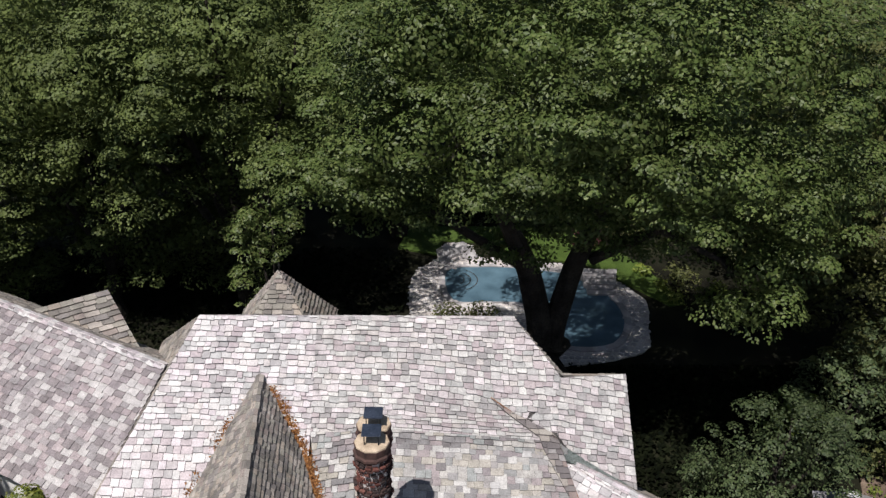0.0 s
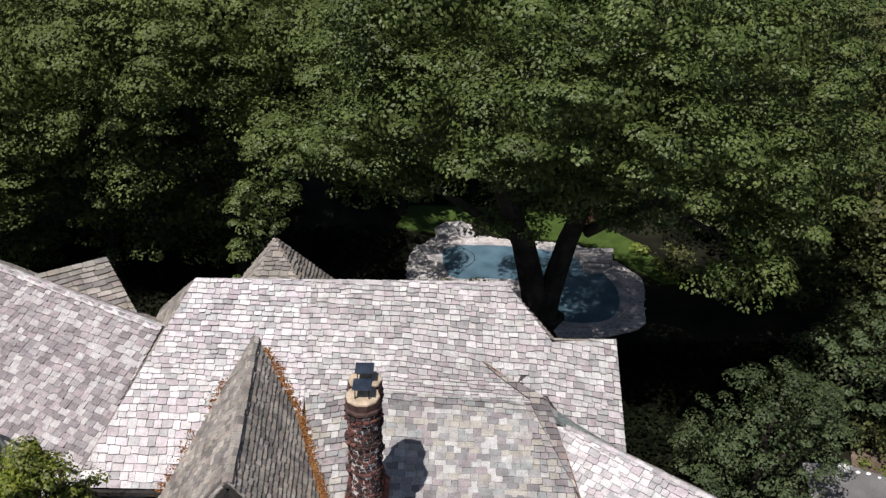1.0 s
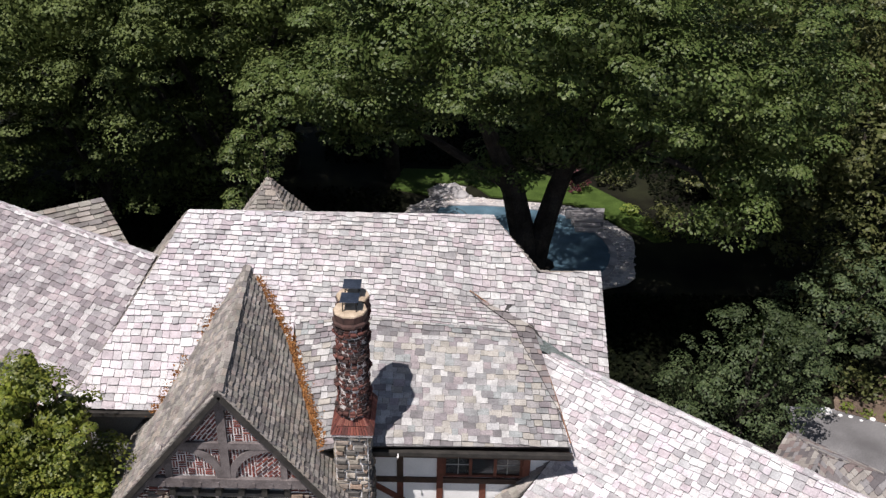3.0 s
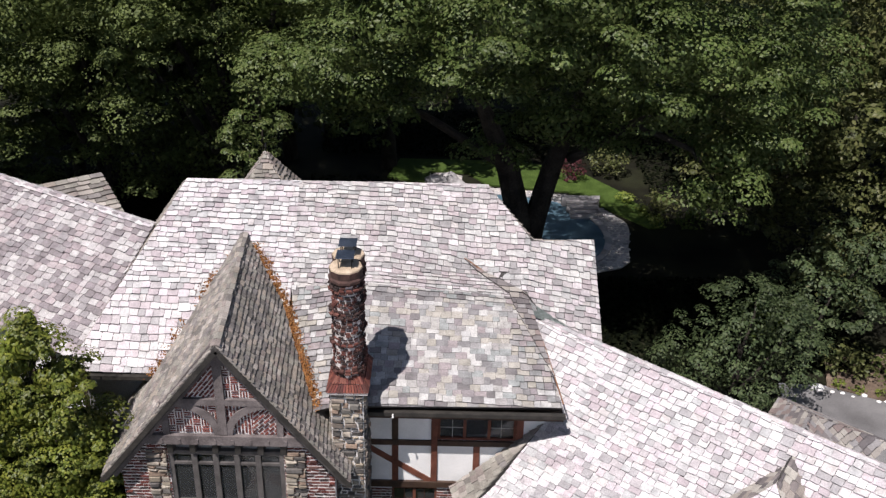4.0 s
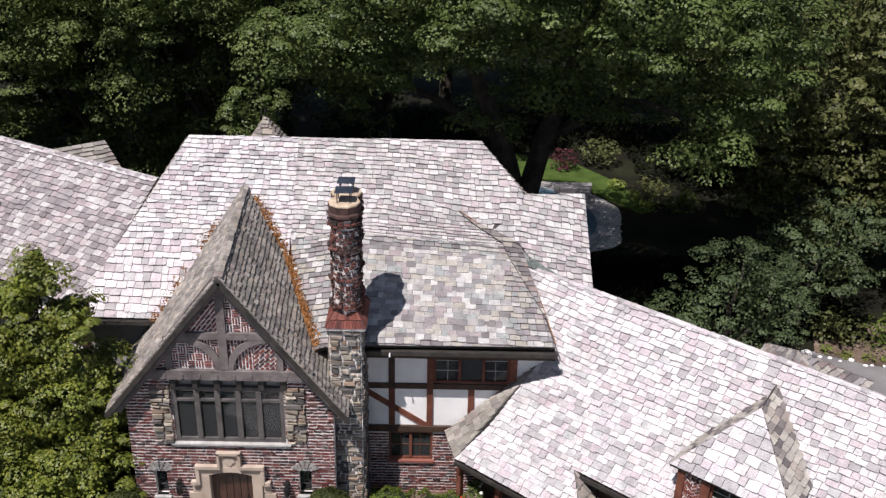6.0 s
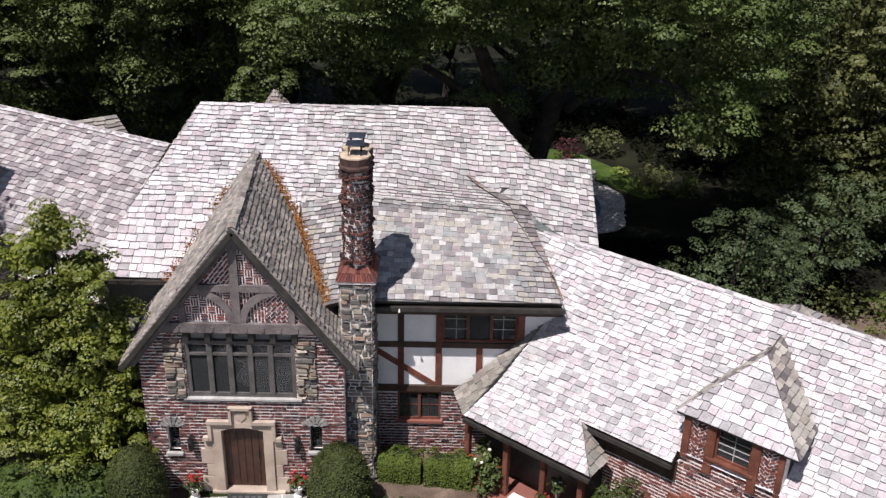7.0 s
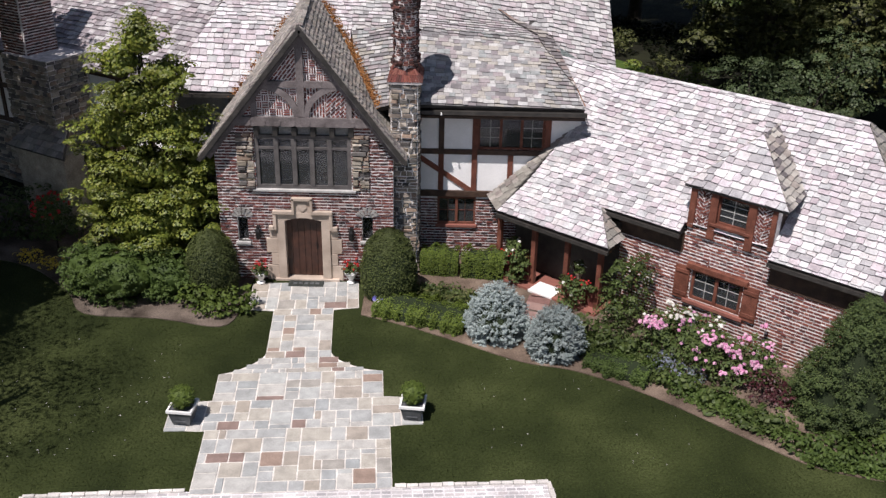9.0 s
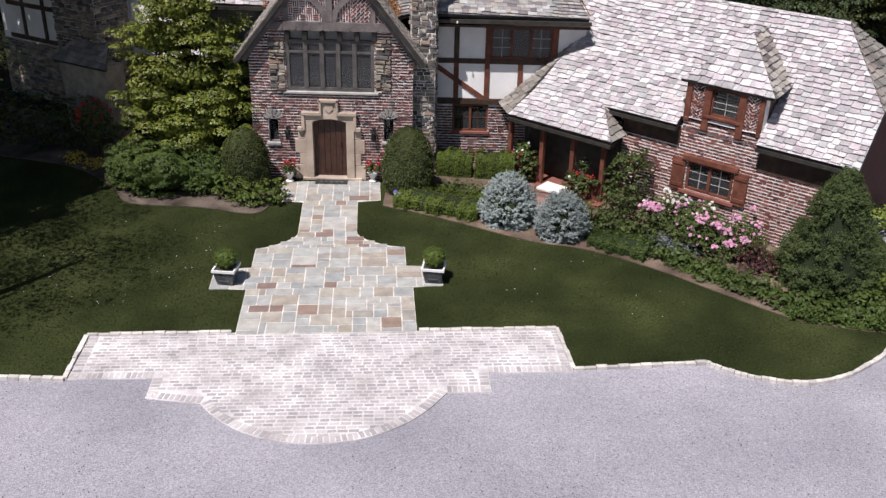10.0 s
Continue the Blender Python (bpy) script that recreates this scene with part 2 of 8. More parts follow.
# brighter copy of the lawn: sunlight is put into its green
M_lawn_sun = surface("sunlit_pool_grass", [(0.05, 0.085, 0.018), (0.07, 0.11, 0.025)], 1.5, 18, 0.95, 0.9, stain=0.15, grain=0.4, spec=0.1, bump_dist=0.03)
# near-black base that stands in for deep shade on the woodland floor
M_forest = surface("shade_toned_ground", [(0.010, 0.0095, 0.007), (0.015, 0.015, 0.009), (0.020, 0.022, 0.011)], 0.4, 30, 0.95, 0.8, stain=0.4, spec=0.1, bump_dist=0.04)
M_mulch = surface("bark_mulch", [(0.085, 0.066, 0.052), (0.125, 0.10, 0.08), (0.17, 0.135, 0.11)], 1.0, 30, 0.95, 0.9, stain=0.35, grain=0.5, spec=0.1, bump_dist=0.03)
M_tan_mulch = surface("tan_mulch", [(0.115, 0.084, 0.062), (0.165, 0.122, 0.092), (0.23, 0.175, 0.132)], 1.0, 30, 0.95, 0.9, stain=0.3, grain=0.45, spec=0.1, bump_dist=0.03)
M_bark = surface("bark", [(0.03, 0.025, 0.02), (0.05, 0.042, 0.034)], 2, 14, 0.95, 1.0, stain=0.4, grain=0.4, bump_dist=0.05)
M_lead = surface("lead_planter", [(0.09, 0.095, 0.10), (0.13, 0.135, 0.14)], 4, 40, 0.55, 0.2, metal=0.2)
M_mat = surface("rubber_mat", [(0.03, 0.035, 0.03), (0.045, 0.05, 0.045)], 4, 60, 0.9, 0.3)
M_pool = surface("pool_plaster", [(0.072, 0.135, 0.18), (0.095, 0.165, 0.21)], 1, 20, 0.6, 0.05)
M_iron = surface("black_iron", [(0.02, 0.02, 0.02), (0.03, 0.03, 0.03)], 4, 30, 0.5, 0.1, metal=0.5)

F_maple = foliage("maple_leaves", [(0.048, 0.074, 0.018), (0.062, 0.090, 0.024), (0.078, 0.106, 0.030), (0.116, 0.142, 0.045)], 0.2, 0.12, 0.46)
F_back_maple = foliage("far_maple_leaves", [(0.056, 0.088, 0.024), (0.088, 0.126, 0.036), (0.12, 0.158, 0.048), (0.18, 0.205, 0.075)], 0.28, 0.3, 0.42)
F_rose = foliage("rose_leaves", [(0.048, 0.072, 0.022), (0.075, 0.105, 0.030), (0.105, 0.14, 0.042)], 0.25, 0.22, 0.55)
F_forest = foliage("forest_leaves", [(0.084, 0.114, 0.034), (0.108, 0.140, 0.042), (0.136, 0.166, 0.050)], 0.2, 0.26, 0.55)
F_dull = foliage("dull_leaves", [(0.056, 0.068, 0.022), (0.088, 0.10, 0.034), (0.128, 0.13, 0.050)], 0.2)
F_bright = foliage("yellow_green_leaves", [(0.105, 0.145, 0.024), (0.16, 0.205, 0.036), (0.22, 0.25, 0.052)], 0.3)
F_dogwood = foliage("dogwood_leaves", [(0.060, 0.082, 0.014), (0.108, 0.140, 0.022), (0.160, 0.184, 0.031), (0.22, 0.23, 0.042)], 0.3, 0.28, 0.45, 0.35)
F_bush = foliage("bush_leaves", [(0.034, 0.052, 0.014), (0.056, 0.080, 0.021), (0.085, 0.110, 0.031)], 0.25, 0.22, 0.55)
F_yew = foliage("clipped_yew", [(0.040, 0.052, 0.016), (0.060, 0.076, 0.022), (0.085, 0.10, 0.032)], 0.2, 0.15, 0.6)
F_box = foliage("boxwood_leaves", [(0.048, 0.074, 0.014), (0.072, 0.104, 0.018), (0.10, 0.135, 0.026)], 0.2, 0.2, 0.6)
F_hedge = foliage("bright_box_leaves", [(0.046, 0.070, 0.013), (0.082, 0.116, 0.018), (0.135, 0.172, 0.028)], 0.2, 0.2, 0.6)
F_blue = foliage("blue_spruce_needles", [(0.13, 0.165, 0.16), (0.255, 0.30, 0.285), (0.40, 0.45, 0.43)], 0.3, 0.1)
# dark core colour that stands in for shade in the gaps between leaves
F_inner = foliage("gap_shade_core", [(0.020, 0.028, 0.014), (0.028, 0.038, 0.018)], 0.1, 0.1, 0.8)
F_cone = foliage("dwarf_spruce_needles", [(0.034, 0.054, 0.018), (0.058, 0.084, 0.026), (0.092, 0.120, 0.038)], 0.2, 0.12, 0.6)
F_pink = foliage("pink_petals", [(0.62, 0.20, 0.42), (0.72, 0.38, 0.54), (0.80, 0.60, 0.66)], 0.2, 0.3)
F_red = foliage("red_petals", [(0.50, 0.03, 0.03), (0.62, 0.06, 0.06)], 0.2, 0.3)
F_white = foliage("white_petals", [(0.75, 0.72, 0.65), (0.82, 0.80, 0.74)], 0.2, 0.3)
F_yellow = foliage("yellow_petals", [(0.55, 0.38, 0.04), (0.62, 0.48, 0.08)], 0.2, 0.3)
F_purple = foliage("dark_red_leaves", [(0.055, 0.018, 0.022), (0.10, 0.03, 0.035)], 0.3)
F_violet = foliage("violet_petals", [(0.12, 0.11, 0.42), (0.22, 0.20, 0.58)], 0.2, 0.3)
F_catmint = foliage("grey_blue_flowers", [(0.13, 0.15, 0.19), (0.20, 0.21, 0.27), (0.09, 0.12, 0.09)], 0.2)
F_grass = foliage("grass_blades", [(0.029, 0.040, 0.0105), (0.037, 0.048, 0.0135), (0.048, 0.058, 0.018)], 0.1, 0.2, 0.7, 0.24)
# leaves far darker than ivy: the shade behind the house is coloured in
F_ivy = foliage("shade_toned_cover", [(0.004, 0.0055, 0.0035), (0.007, 0.009, 0.0045), (0.012, 0.015, 0.007)], 0.02, 0.05, 0.9)
F_katsura = foliage("grey_green_leaves", [(0.034, 0.054, 0.022), (0.056, 0.080, 0.032), (0.088, 0.112, 0.048)], 0.25, 0.2, 0.55)
F_dayleaf = foliage("lily_leaves", [(0.042, 0.068, 0.016), (0.065, 0.10, 0.022), (0.09, 0.13, 0.032)], 0.2, 0.25, 0.6)

# ---- building blocks ----
def part(name, bm, material, parent=None, label=""):
    me = bpy.data.meshes.new(name)
    bm.normal_update()
    bm.to_mesh(me)
    bm.free()
    me.materials.append(material)
    ob = new(name, me)
    ob.parent = parent
    return tagged(ob, label)


def mesh_part(name, verts, faces, material, parent=None, label="", smooth=False):
    me = bpy.data.meshes.new(name)
    me.from_pydata(verts, [], faces)
    me.materials.append(material)
    if smooth:
        me.shade_smooth()
    ob = new(name, me)
    ob.parent = parent
    return tagged(ob, label)


def thing(name, at, label, category, group="", kind=""):
    ob = new(name)
    ob.empty_display_size = 0.2
    ob.matrix_basis = at if isinstance(at, Matrix) else Matrix.Translation(at)
    return tagged(ob, label, category, group, kind)


CORNERS = ((0, 0, 0), (1, 0, 0), (1, 1, 0), (0, 1, 0), (0, 0, 1), (1, 0, 1), (1, 1, 1), (0, 1, 1))
SIDES = ((3, 2, 1, 0), (4, 5, 6, 7), (0, 1, 5, 4), (1, 2, 6, 5), (2, 3, 7, 6), (3, 0, 4, 7))


def box(bm, x0, x1, y0, y1, z0, z1, m=None, bevel=0.0):
    vs = []
    for a, b, c in CORNERS:
        p = Vector((x1 if a else x0, y1 if b else y0, z1 if c else z0))
        vs.append(bm.verts.new(m @ p if m else p))
    fs = [bm.faces.new([vs[i] for i in f]) for f in SIDES]
    if bevel:
        es = list({e for f in fs for e in f.edges})
        bmesh.ops.bevel(bm, geom=es, offset=bevel, segments=1, affect="EDGES")


def prism(bm, loop, push):
    a = [bm.verts.new(p) for p in loop]
    b = [bm.verts.new(Vector(p) + Vector(push)) for p in loop]
    n = len(a)
    bm.faces.new(a)
    bm.faces.new(b[::-1])
    for i in range(n):
        bm.faces.new((a[i], b[i], b[(i + 1) % n], a[(i + 1) % n]))
    bmesh.ops.recalc_face_normals(bm, faces=bm.faces[:])


def beam(bm, p, q, w, d, up=(0, -1, 0)):
    """A square-cut timber from p to q, w wide, d deep along up."""
    p, q, up = Vector(p), Vector(q), Vector(up).normalized()
    way = (q - p).normalized()
    side = way.cross(up).normalized() * (w / 2)
    prism(bm, [p - side, p + side, q + side, q - side], up * d)


def tube(bm, p, q, r0, r1, n=8):
    p, q = Vector(p), Vector(q)
    m = (q - p).to_track_quat("Z", "Y").to_matrix()
    rings = []
    for c, r in ((p, r0), (q, r1)):
        rings.append([bm.verts.new(c + m @ Vector((r * math.cos(2 * math.pi * i / n), r * math.sin(2 * math.pi * i / n), 0))) for i in range(n)])
    for i in range(n):
        bm.faces.new((rings[0][i], rings[0][(i + 1) % n], rings[1][(i + 1) % n], rings[1][i]))
    bm.faces.new(rings[0][::-1])
    bm.faces.new(rings[1])


def lathe(bm, profile, n=16, at=(0, 0, 0)):
    """profile: (radius, height) from below to above."""
    rings = []
    for r, z in profile:
        rings.append([bm.verts.new((at[0] + r * math.cos(2 * math.pi * i / n), at[1] + r * math.sin(2 * math.pi * i / n), at[2] + z)) for i in range(n)])
    for a, b in zip(rings, rings[1:]):
        for i in range(n):
            bm.faces.new((a[i], a[(i + 1) % n], b[(i + 1) % n], b[i]))
    bm.faces.new(rings[0][::-1])
    bm.faces.new(rings[-1])


def clip(loop, hull):
    """The part of a flat loop inside a convex hull (both lists of 2D points, the hull counter-clockwise)."""
    for i in range(len(hull)):
        a, b = hull[i], hull[(i + 1) % len(hull)]
        out = []
        side = [(b[0] - a[0]) * (p[1] - a[1]) - (b[1] - a[1]) * (p[0] - a[0]) for p in loop]
        for j in range(len(loop)):
            k = (j + 1) % len(loop)
            if side[j] >= 0:
                out.append(loop[j])
            if (side[j] >= 0) != (side[k] >= 0):
                f = side[j] / (side[j] - side[k])
                out.append((loop[j][0] + f * (loop[k][0] - loop[j][0]), loop[j][1] + f * (loop[k][1] - loop[j][1])))
        loop = out
        if len(loop) < 3:
            return []
    return loop


def area(loop):
    return 0.5 * sum(loop[i][0] * loop[(i + 1) % len(loop)][1] - loop[(i + 1) % len(loop)][0] * loop[i][1] for i in range(len(loop)))


def unit_slab(name, low, high, thick, material, inset=0.0):
    """A slab over the unit square, its near edge at height low and its far edge at high."""
    i = inset
    top = [(i, i, low), (1 - i, i, low), (1 - i, 1 - i, high), (i, 1 - i, high)]
    bottom = [(0, 0, low - thick), (1, 0, low - thick), (1, 1, high - thick), (0, 1, high - thick)]
    me = bpy.data.meshes.new(name)
    me.from_pydata(bottom + top, [], [list(f) for f in SIDES])
    me.materials.append(material)
    return me


SLATE_MESH = bpy.data.meshes.new("slate")
SLATE_MESH.from_pydata([(x, y, z - d) for d in (0.018, 0) for x, y, z in ((0.05, 0, 0.05), (0.93, 0.02, 0.05), (1, 0.09, 0.048), (1, 1, 0.008), (0, 1, 0.008), (0, 0.06, 0.048))], [],
                       [[6, 7, 8, 9, 10, 11]] + [[i, (i + 1) % 6, 6 + (i + 1) % 6, 6 + i] for i in range(6)])
SLATE_MESH.materials.append(M_slate_one)
FRONT_SLATE_MESH = SLATE_MESH.copy()
FRONT_SLATE_MESH.materials[0] = M_front_one


def slate_roof(name, house, hulls, at, along, up, material=None, course=0.24, widths=(0.19, 0.40), seed=1, single=None, deck=0.16, label="", shape=None, uneven=1.0):
    """A pitched roof face: a deck and overlapping slates. hulls: convex outlines in metres along the eave and up the slope from at. shape(x, y): the height of a sagging face."""
    rnd = random.Random(seed)
    at, along, up = Vector(at), Vector(along).normalized(), Vector(up).normalized()
    up = (up - up.dot(along) * along).normalized()
    out = along.cross(up).normalized()
    if out.z < 0:
        along, out = -along, -out
        hulls = [[(-a, b) for a, b in h] for h in hulls]
    bm = bmesh.new()
    hulls = [h if area(h) > 0 else h[::-1] for h in hulls]

    def place(a, b):
        p = at + along * a + up * b
        return Vector((p.x, p.y, shape(p.x, p.y))) if shape else p

    for h in hulls:
        if not shape:
            prism(bm, [place(a, b) for a, b in h], -out * deck)
            continue
        lo_a, hi_a, lo_b, hi_b = min(p[0] for p in h), max(p[0] for p in h), min(p[1] for p in h), max(p[1] for p in h)
        na, nb = math.ceil((hi_a - lo_a) / 0.6), math.ceil((hi_b - lo_b) / 0.6)
        for i in range(na):
            for j in range(nb):
                a0, a1, b0, b1 = lo_a + (hi_a - lo_a) * i / na, lo_a + (hi_a - lo_a) * (i + 1) / na, lo_b + (hi_b - lo_b) * j / nb, lo_b + (hi_b - lo_b) * (j + 1) / nb
                cell = clip([(a0, b0), (a1, b0), (a1, b1), (a0, b1)], h)
                if len(cell) >= 3 and area(cell) > 1e-4:
                    top = [bm.verts.new(place(*c) - out * 0.02) for c in cell]
                    low = [bm.verts.new(place(*c) - out * deck) for c in cell]
                    bm.faces.new(top)
                    bm.faces.new(low[::-1])
                    for k in range(len(cell)):
                        bm.faces.new((low[k], low[(k + 1) % len(cell)], top[(k + 1) % len(cell)], top[k]))
    if shape:
        bmesh.ops.remove_doubles(bm, verts=bm.verts[:], dist=0.001)
    roof = part(name, bm, M_deck, house, label)
    verts, faces, singles = [], [], 0
    a0 = min(p[0] for h in hulls for p in h) - 0.5
    a1 = max(p[0] for h in hulls for p in h) + 0.5
    b0 = min(p[1] for h in hulls for p in h)
    b1 = max(p[1] for h in hulls for p in h)
    b = b0
    while b < b1:
        a = a0 + rnd.uniform(-0.3, 0.3)
        step = (course(b) if callable(course) else course) * rnd.uniform(0.90, 1.10)
        while a < a1:
            w = rnd.uniform(*widths)
            drop = rnd.uniform(-0.04, 0.018)
            tilt = rnd.uniform(-0.022, 0.022) * uneven
            lift = rnd.uniform(0.0, 0.026) * uneven
            g = rnd.uniform(0.003, 0.009)
            c0, c1 = rnd.uniform(0, 0.09) * w, rnd.uniform(0, 0.09) * w
            quad = [(a + g + c0, b + drop), (a + w - g - c1, b + drop + tilt), (a + w - g, b + drop + tilt + c1 * 1.2), (a + w - g, b + step * 1.2), (a + g, b + step * 1.2), (a + g, b + drop + c0 * 1.2)]
            for h in hulls:
                loop = clip(quad, h)
                if len(loop) < 3 or area(loop) < 0.0004:
                    continue
                whole = len(loop) == 6 and abs(area(loop) - area(quad)) < 1e-5
                if whole and single and singles < 300 and single(a, b):
                    singles += 1
                    ob = new("slate", FRONT_SLATE_MESH if material == M_front_slate else SLATE_MESH)
                    o = place(a, b + drop) + out * lift
                    rise, run = place(a, b + drop + step * 1.2) + out * lift - o, place(a + w - 0.008, b + drop) + out * lift - o
                    ob.parent = roof
                    ob.matrix_basis = Matrix(((run.x, rise.x, out.x, o.x), (run.y, rise.y, out.y, o.y), (run.z, rise.z, out.z, o.z), (0, 0, 0, 1)))
                    continue
                k = len(verts)
                n = len(loop)
                for low in (1, 0):
                    for p, q in loop:
                        f = min(1, max(0, (q - b) / (step * 1.2)))
                        hgt = 0.056 - 0.046 * f + lift * (1 - f) - 0.030 * low
                        verts.append(place(p, q) + out * hgt)
                faces.append([k + n + i for i in range(n)])
                faces += [[k + i, k + (i + 1) % n, k + n + (i + 1) % n, k + n + i] for i in range(n)]
            a += w
        b += step
    tagged(mesh_part("slates", verts, faces, material or M_slate, roof), kind="stuff")
    return roof


def cap_row(house, points, material, w=0.2, seed=3, step=0.26, name="hip_slates"):
    """Overlapping cap slates on both sides of a hip or ridge."""
    rnd = random.Random(seed)
    verts, faces = [], []
    for p, q in zip(points, points[1:]):
        p, q = Vector(p), Vector(q)
        way = (q - p).normalized()
        side = way.cross(Vector((0, 0, 1))).normalized()
        up = side.cross(way).normalized()
        n = max(1, round((q - p).length / step))
        for i in range(n):
            o = p + (q - p) * (i / n)
            e = p + (q - p) * ((i + 1.2) / n)
            for s in (-1, 1):
                ww = w * rnd.uniform(0.85, 1.1)
                lift = 0.065 + rnd.uniform(0, 0.01)
                k = len(verts)
                ring = [(o, 0, lift + 0.015), (o, ww, lift - 0.6 * ww * 0.6 + 0.015), (e, ww, lift - 0.6 * ww * 0.6), (e, 0, lift)]
                for dz in (-0.016, 0):
                    verts += [c + side * (s * x) + up * (h + dz) for c, x, h in ring]
                f = [[k + a for a in g] for g in SIDES]
                faces += f if s < 0 else [g[::-1] for g in f]
    ob = mesh_part(name, verts, faces, material, house)
    return tagged(ob, kind="stuff")


BRICK_MESHES = {}


def brick_wall(name, house, at, along, width, height, holes=(), span=None, thick=0.3, tones=None, tones_one=None, single=None, seed=1, label="", brick=(0.225, 0.068), joint=0.034, base=0.0, rough_face=True, mortar=None):
    """A wall with real bricks. holes: (a0, a1, z0, z1). span(z): the wall's stretch at that height, for a gable. The face looks to the right of along seen from above, outwards."""
    rnd = random.Random(seed)
    at, along = Vector(at), Vector(along).normalized()
    zup = Vector((0, 0, 1))
    out = along.cross(zup).normalized()
    tones, tones_one = tones or M_brick, tones_one or M_brick_one
    m = Matrix(((along.x, -out.x, 0, at.x), (along.y, -out.y, 0, at.y), (along.z, -out.z, 1, at.z), (0, 0, 0, 1)))
    bm = bmesh.new()
    us = sorted({0, width, *[h[0] for h in holes], *[h[1] for h in holes]})
    zs = sorted({0, height, *[h[2] for h in holes], *[h[3] for h in holes]})
    us, zs = [u for u in us if 0 <= u <= width], [z for z in zs if 0 <= z <= height]
    if span:
        zl = [base + (height - base) * i / 12 for i in range(13)]
        for z0, z1 in zip(zl, zl[1:]):
            (a, b), (c, d) = span(z0), span(z1)
            if b - a > 0.02:
                prism(bm, [m @ Vector((a, 0, z0)), m @ Vector((b, 0, z0)), m @ Vector((max(d, c + 0.01), 0, z1)), m @ Vector((c, 0, z1))], m.to_3x3() @ Vector((0, thick, 0)))
    else:
        for u0, u1 in zip(us, us[1:]):
            for z0, z1 in zip(zs, zs[1:]):
                if not any(h[0] <= (u0 + u1) / 2 <= h[1] and h[2] <= (z0 + z1) / 2 <= h[3] for h in holes):
                    box(bm, u0, u1, 0, thick, z0, z1, m)
        bmesh.ops.remove_doubles(bm, verts=bm.verts[:], dist=0.0005)
    wall = part(name, bm, mortar or M_mortar, house, label)
    verts, faces, singles = [], [], 0
    bl, bh = brick
    z, row = base, 0
    while z + bh <= height:
        stretches = [span(z + bh)] if span else [(0, width)]
        for h in holes:
            if h[2] < z + bh and h[3] > z:
                cut = []
                for a, b in stretches:
                    if h[0] > a:
                        cut.append((a, min(b, h[0])))
                    if h[1] < b:
                        cut.append((max(a, h[1]), b))
                stretches = [s for s in cut if s[1] - s[0] > 0.02]
        for a, b in stretches:
            head = 0.003 if rough_face else joint * 0.75
            u = a - (bl + head) * (0.5 if row % 2 else rnd.uniform(0, 0.4) if rough_face else 0) - (a % (bl + head) if not span else 0)
            while u < b:
                length = bl * rnd.choice((0.55, 0.9, 1.0, 1.0, 1.12)) if rough_face else bl
                u0, u1 = max(a, u + rnd.uniform(0, 0.004)), min(b, u + length - rnd.uniform(0, 0.004))
                if u1 - u0 > 0.03:
                    proud = (rnd.uniform(0.018, 0.035) if rnd.random() < 0.12 else rnd.uniform(0.002, 0.016)) if rough_face else rnd.uniform(0.001, 0.003)
                    if single and singles < 300 and u1 - u0 > bl - 0.035 and single(u, z):
                        singles += 1
                        if tones_one.name not in BRICK_MESHES:
                            BRICK_MESHES[tones_one.name] = unit_slab("brick", 1, 1, 1.5, tones_one, 0.02)
                        ob = new("brick", BRICK_MESHES[tones_one.name])
                        ob.parent = wall
                        o = m @ Vector((u0, 0, z))
                        ob.matrix_basis = Matrix(((along.x * (u1 - u0), 0, out.x * proud, o.x), (along.y * (u1 - u0), 0, out.y * proud, o.y), (0, bh, 0, o.z), (0, 0, 0, 1)))
                    else:
                        k = len(verts)
                        tilt = rnd.uniform(-0.012, 0.012)
                        q = [e * tilt + rnd.uniform(-0.009, 0.009) if rough_face else 0 for e in (-1, 1, 1, -1)]
                        for d in (0.01, -proud):
                            e = 0.003 if d < 0 else 0
                            verts += [m @ Vector((u0 + e, d, z + e + q[0])), m @ Vector((u1 - e, d, z + e + q[1])), m @ Vector((u1 - e, d, z + bh - e + q[2])), m @ Vector((u0 + e, d, z + bh - e + q[3]))]
                        faces += [[k + i for i in f] for f in ((4, 5, 6, 7), (0, 1, 5, 4), (1, 2, 6, 5), (2, 3, 7, 6), (3, 0, 4, 7))]
                u += length + head
        z += bh + joint
        row += 1
    if verts:
        tagged(mesh_part("bricks", verts, faces, tones, wall), kind="stuff")
    return wall


def rubble(name, parent, at, along, width, height, seed=1, size=(0.14, 0.36), proud=(0.02, 0.07), label="", material=None, gap=0.012):
    """Rough coursed stones on a wall face."""
    rnd = random.Random(seed)
    at, along = Vector(at), Vector(along).normalized()
    out = along.cross(Vector((0, 0, 1))).normalized()
    bm = bmesh.new()
    z = 0.0
    while z < height - 0.04:
        h = min(rnd.uniform(0.09, 0.2), height - z)
        u = 0.0
        while u < width - 0.03:
            w = min(rnd.uniform(*size), width - u)
            if width - u - w < 0.06:
                w = width - u
            d = rnd.uniform(*proud)
            vs = []
            for c in CORNERS:
                j = [rnd.uniform(-0.02, 0.02) for _ in range(3)]
                e = 0.02 if c[1] else 0
                p = at + along * (u + gap + c[0] * (w - 2 * gap) + (e if not c[0] else -e) + j[0]) + Vector((0, 0, z + gap + c[2] * (h - 2 * gap) + (e if not c[2] else -e) * 0.6 + j[1])) + out * (c[1] * (d + j[2]))
                vs.append(bm.verts.new(p))
            for f in SIDES:
                bm.faces.new([vs[i] for i in f])
            u += w
        z += h
    bmesh.ops.recalc_face_normals(bm, faces=bm.faces[:])
    return tagged(part(name, bm, material or M_stone, parent, label), kind="stuff")


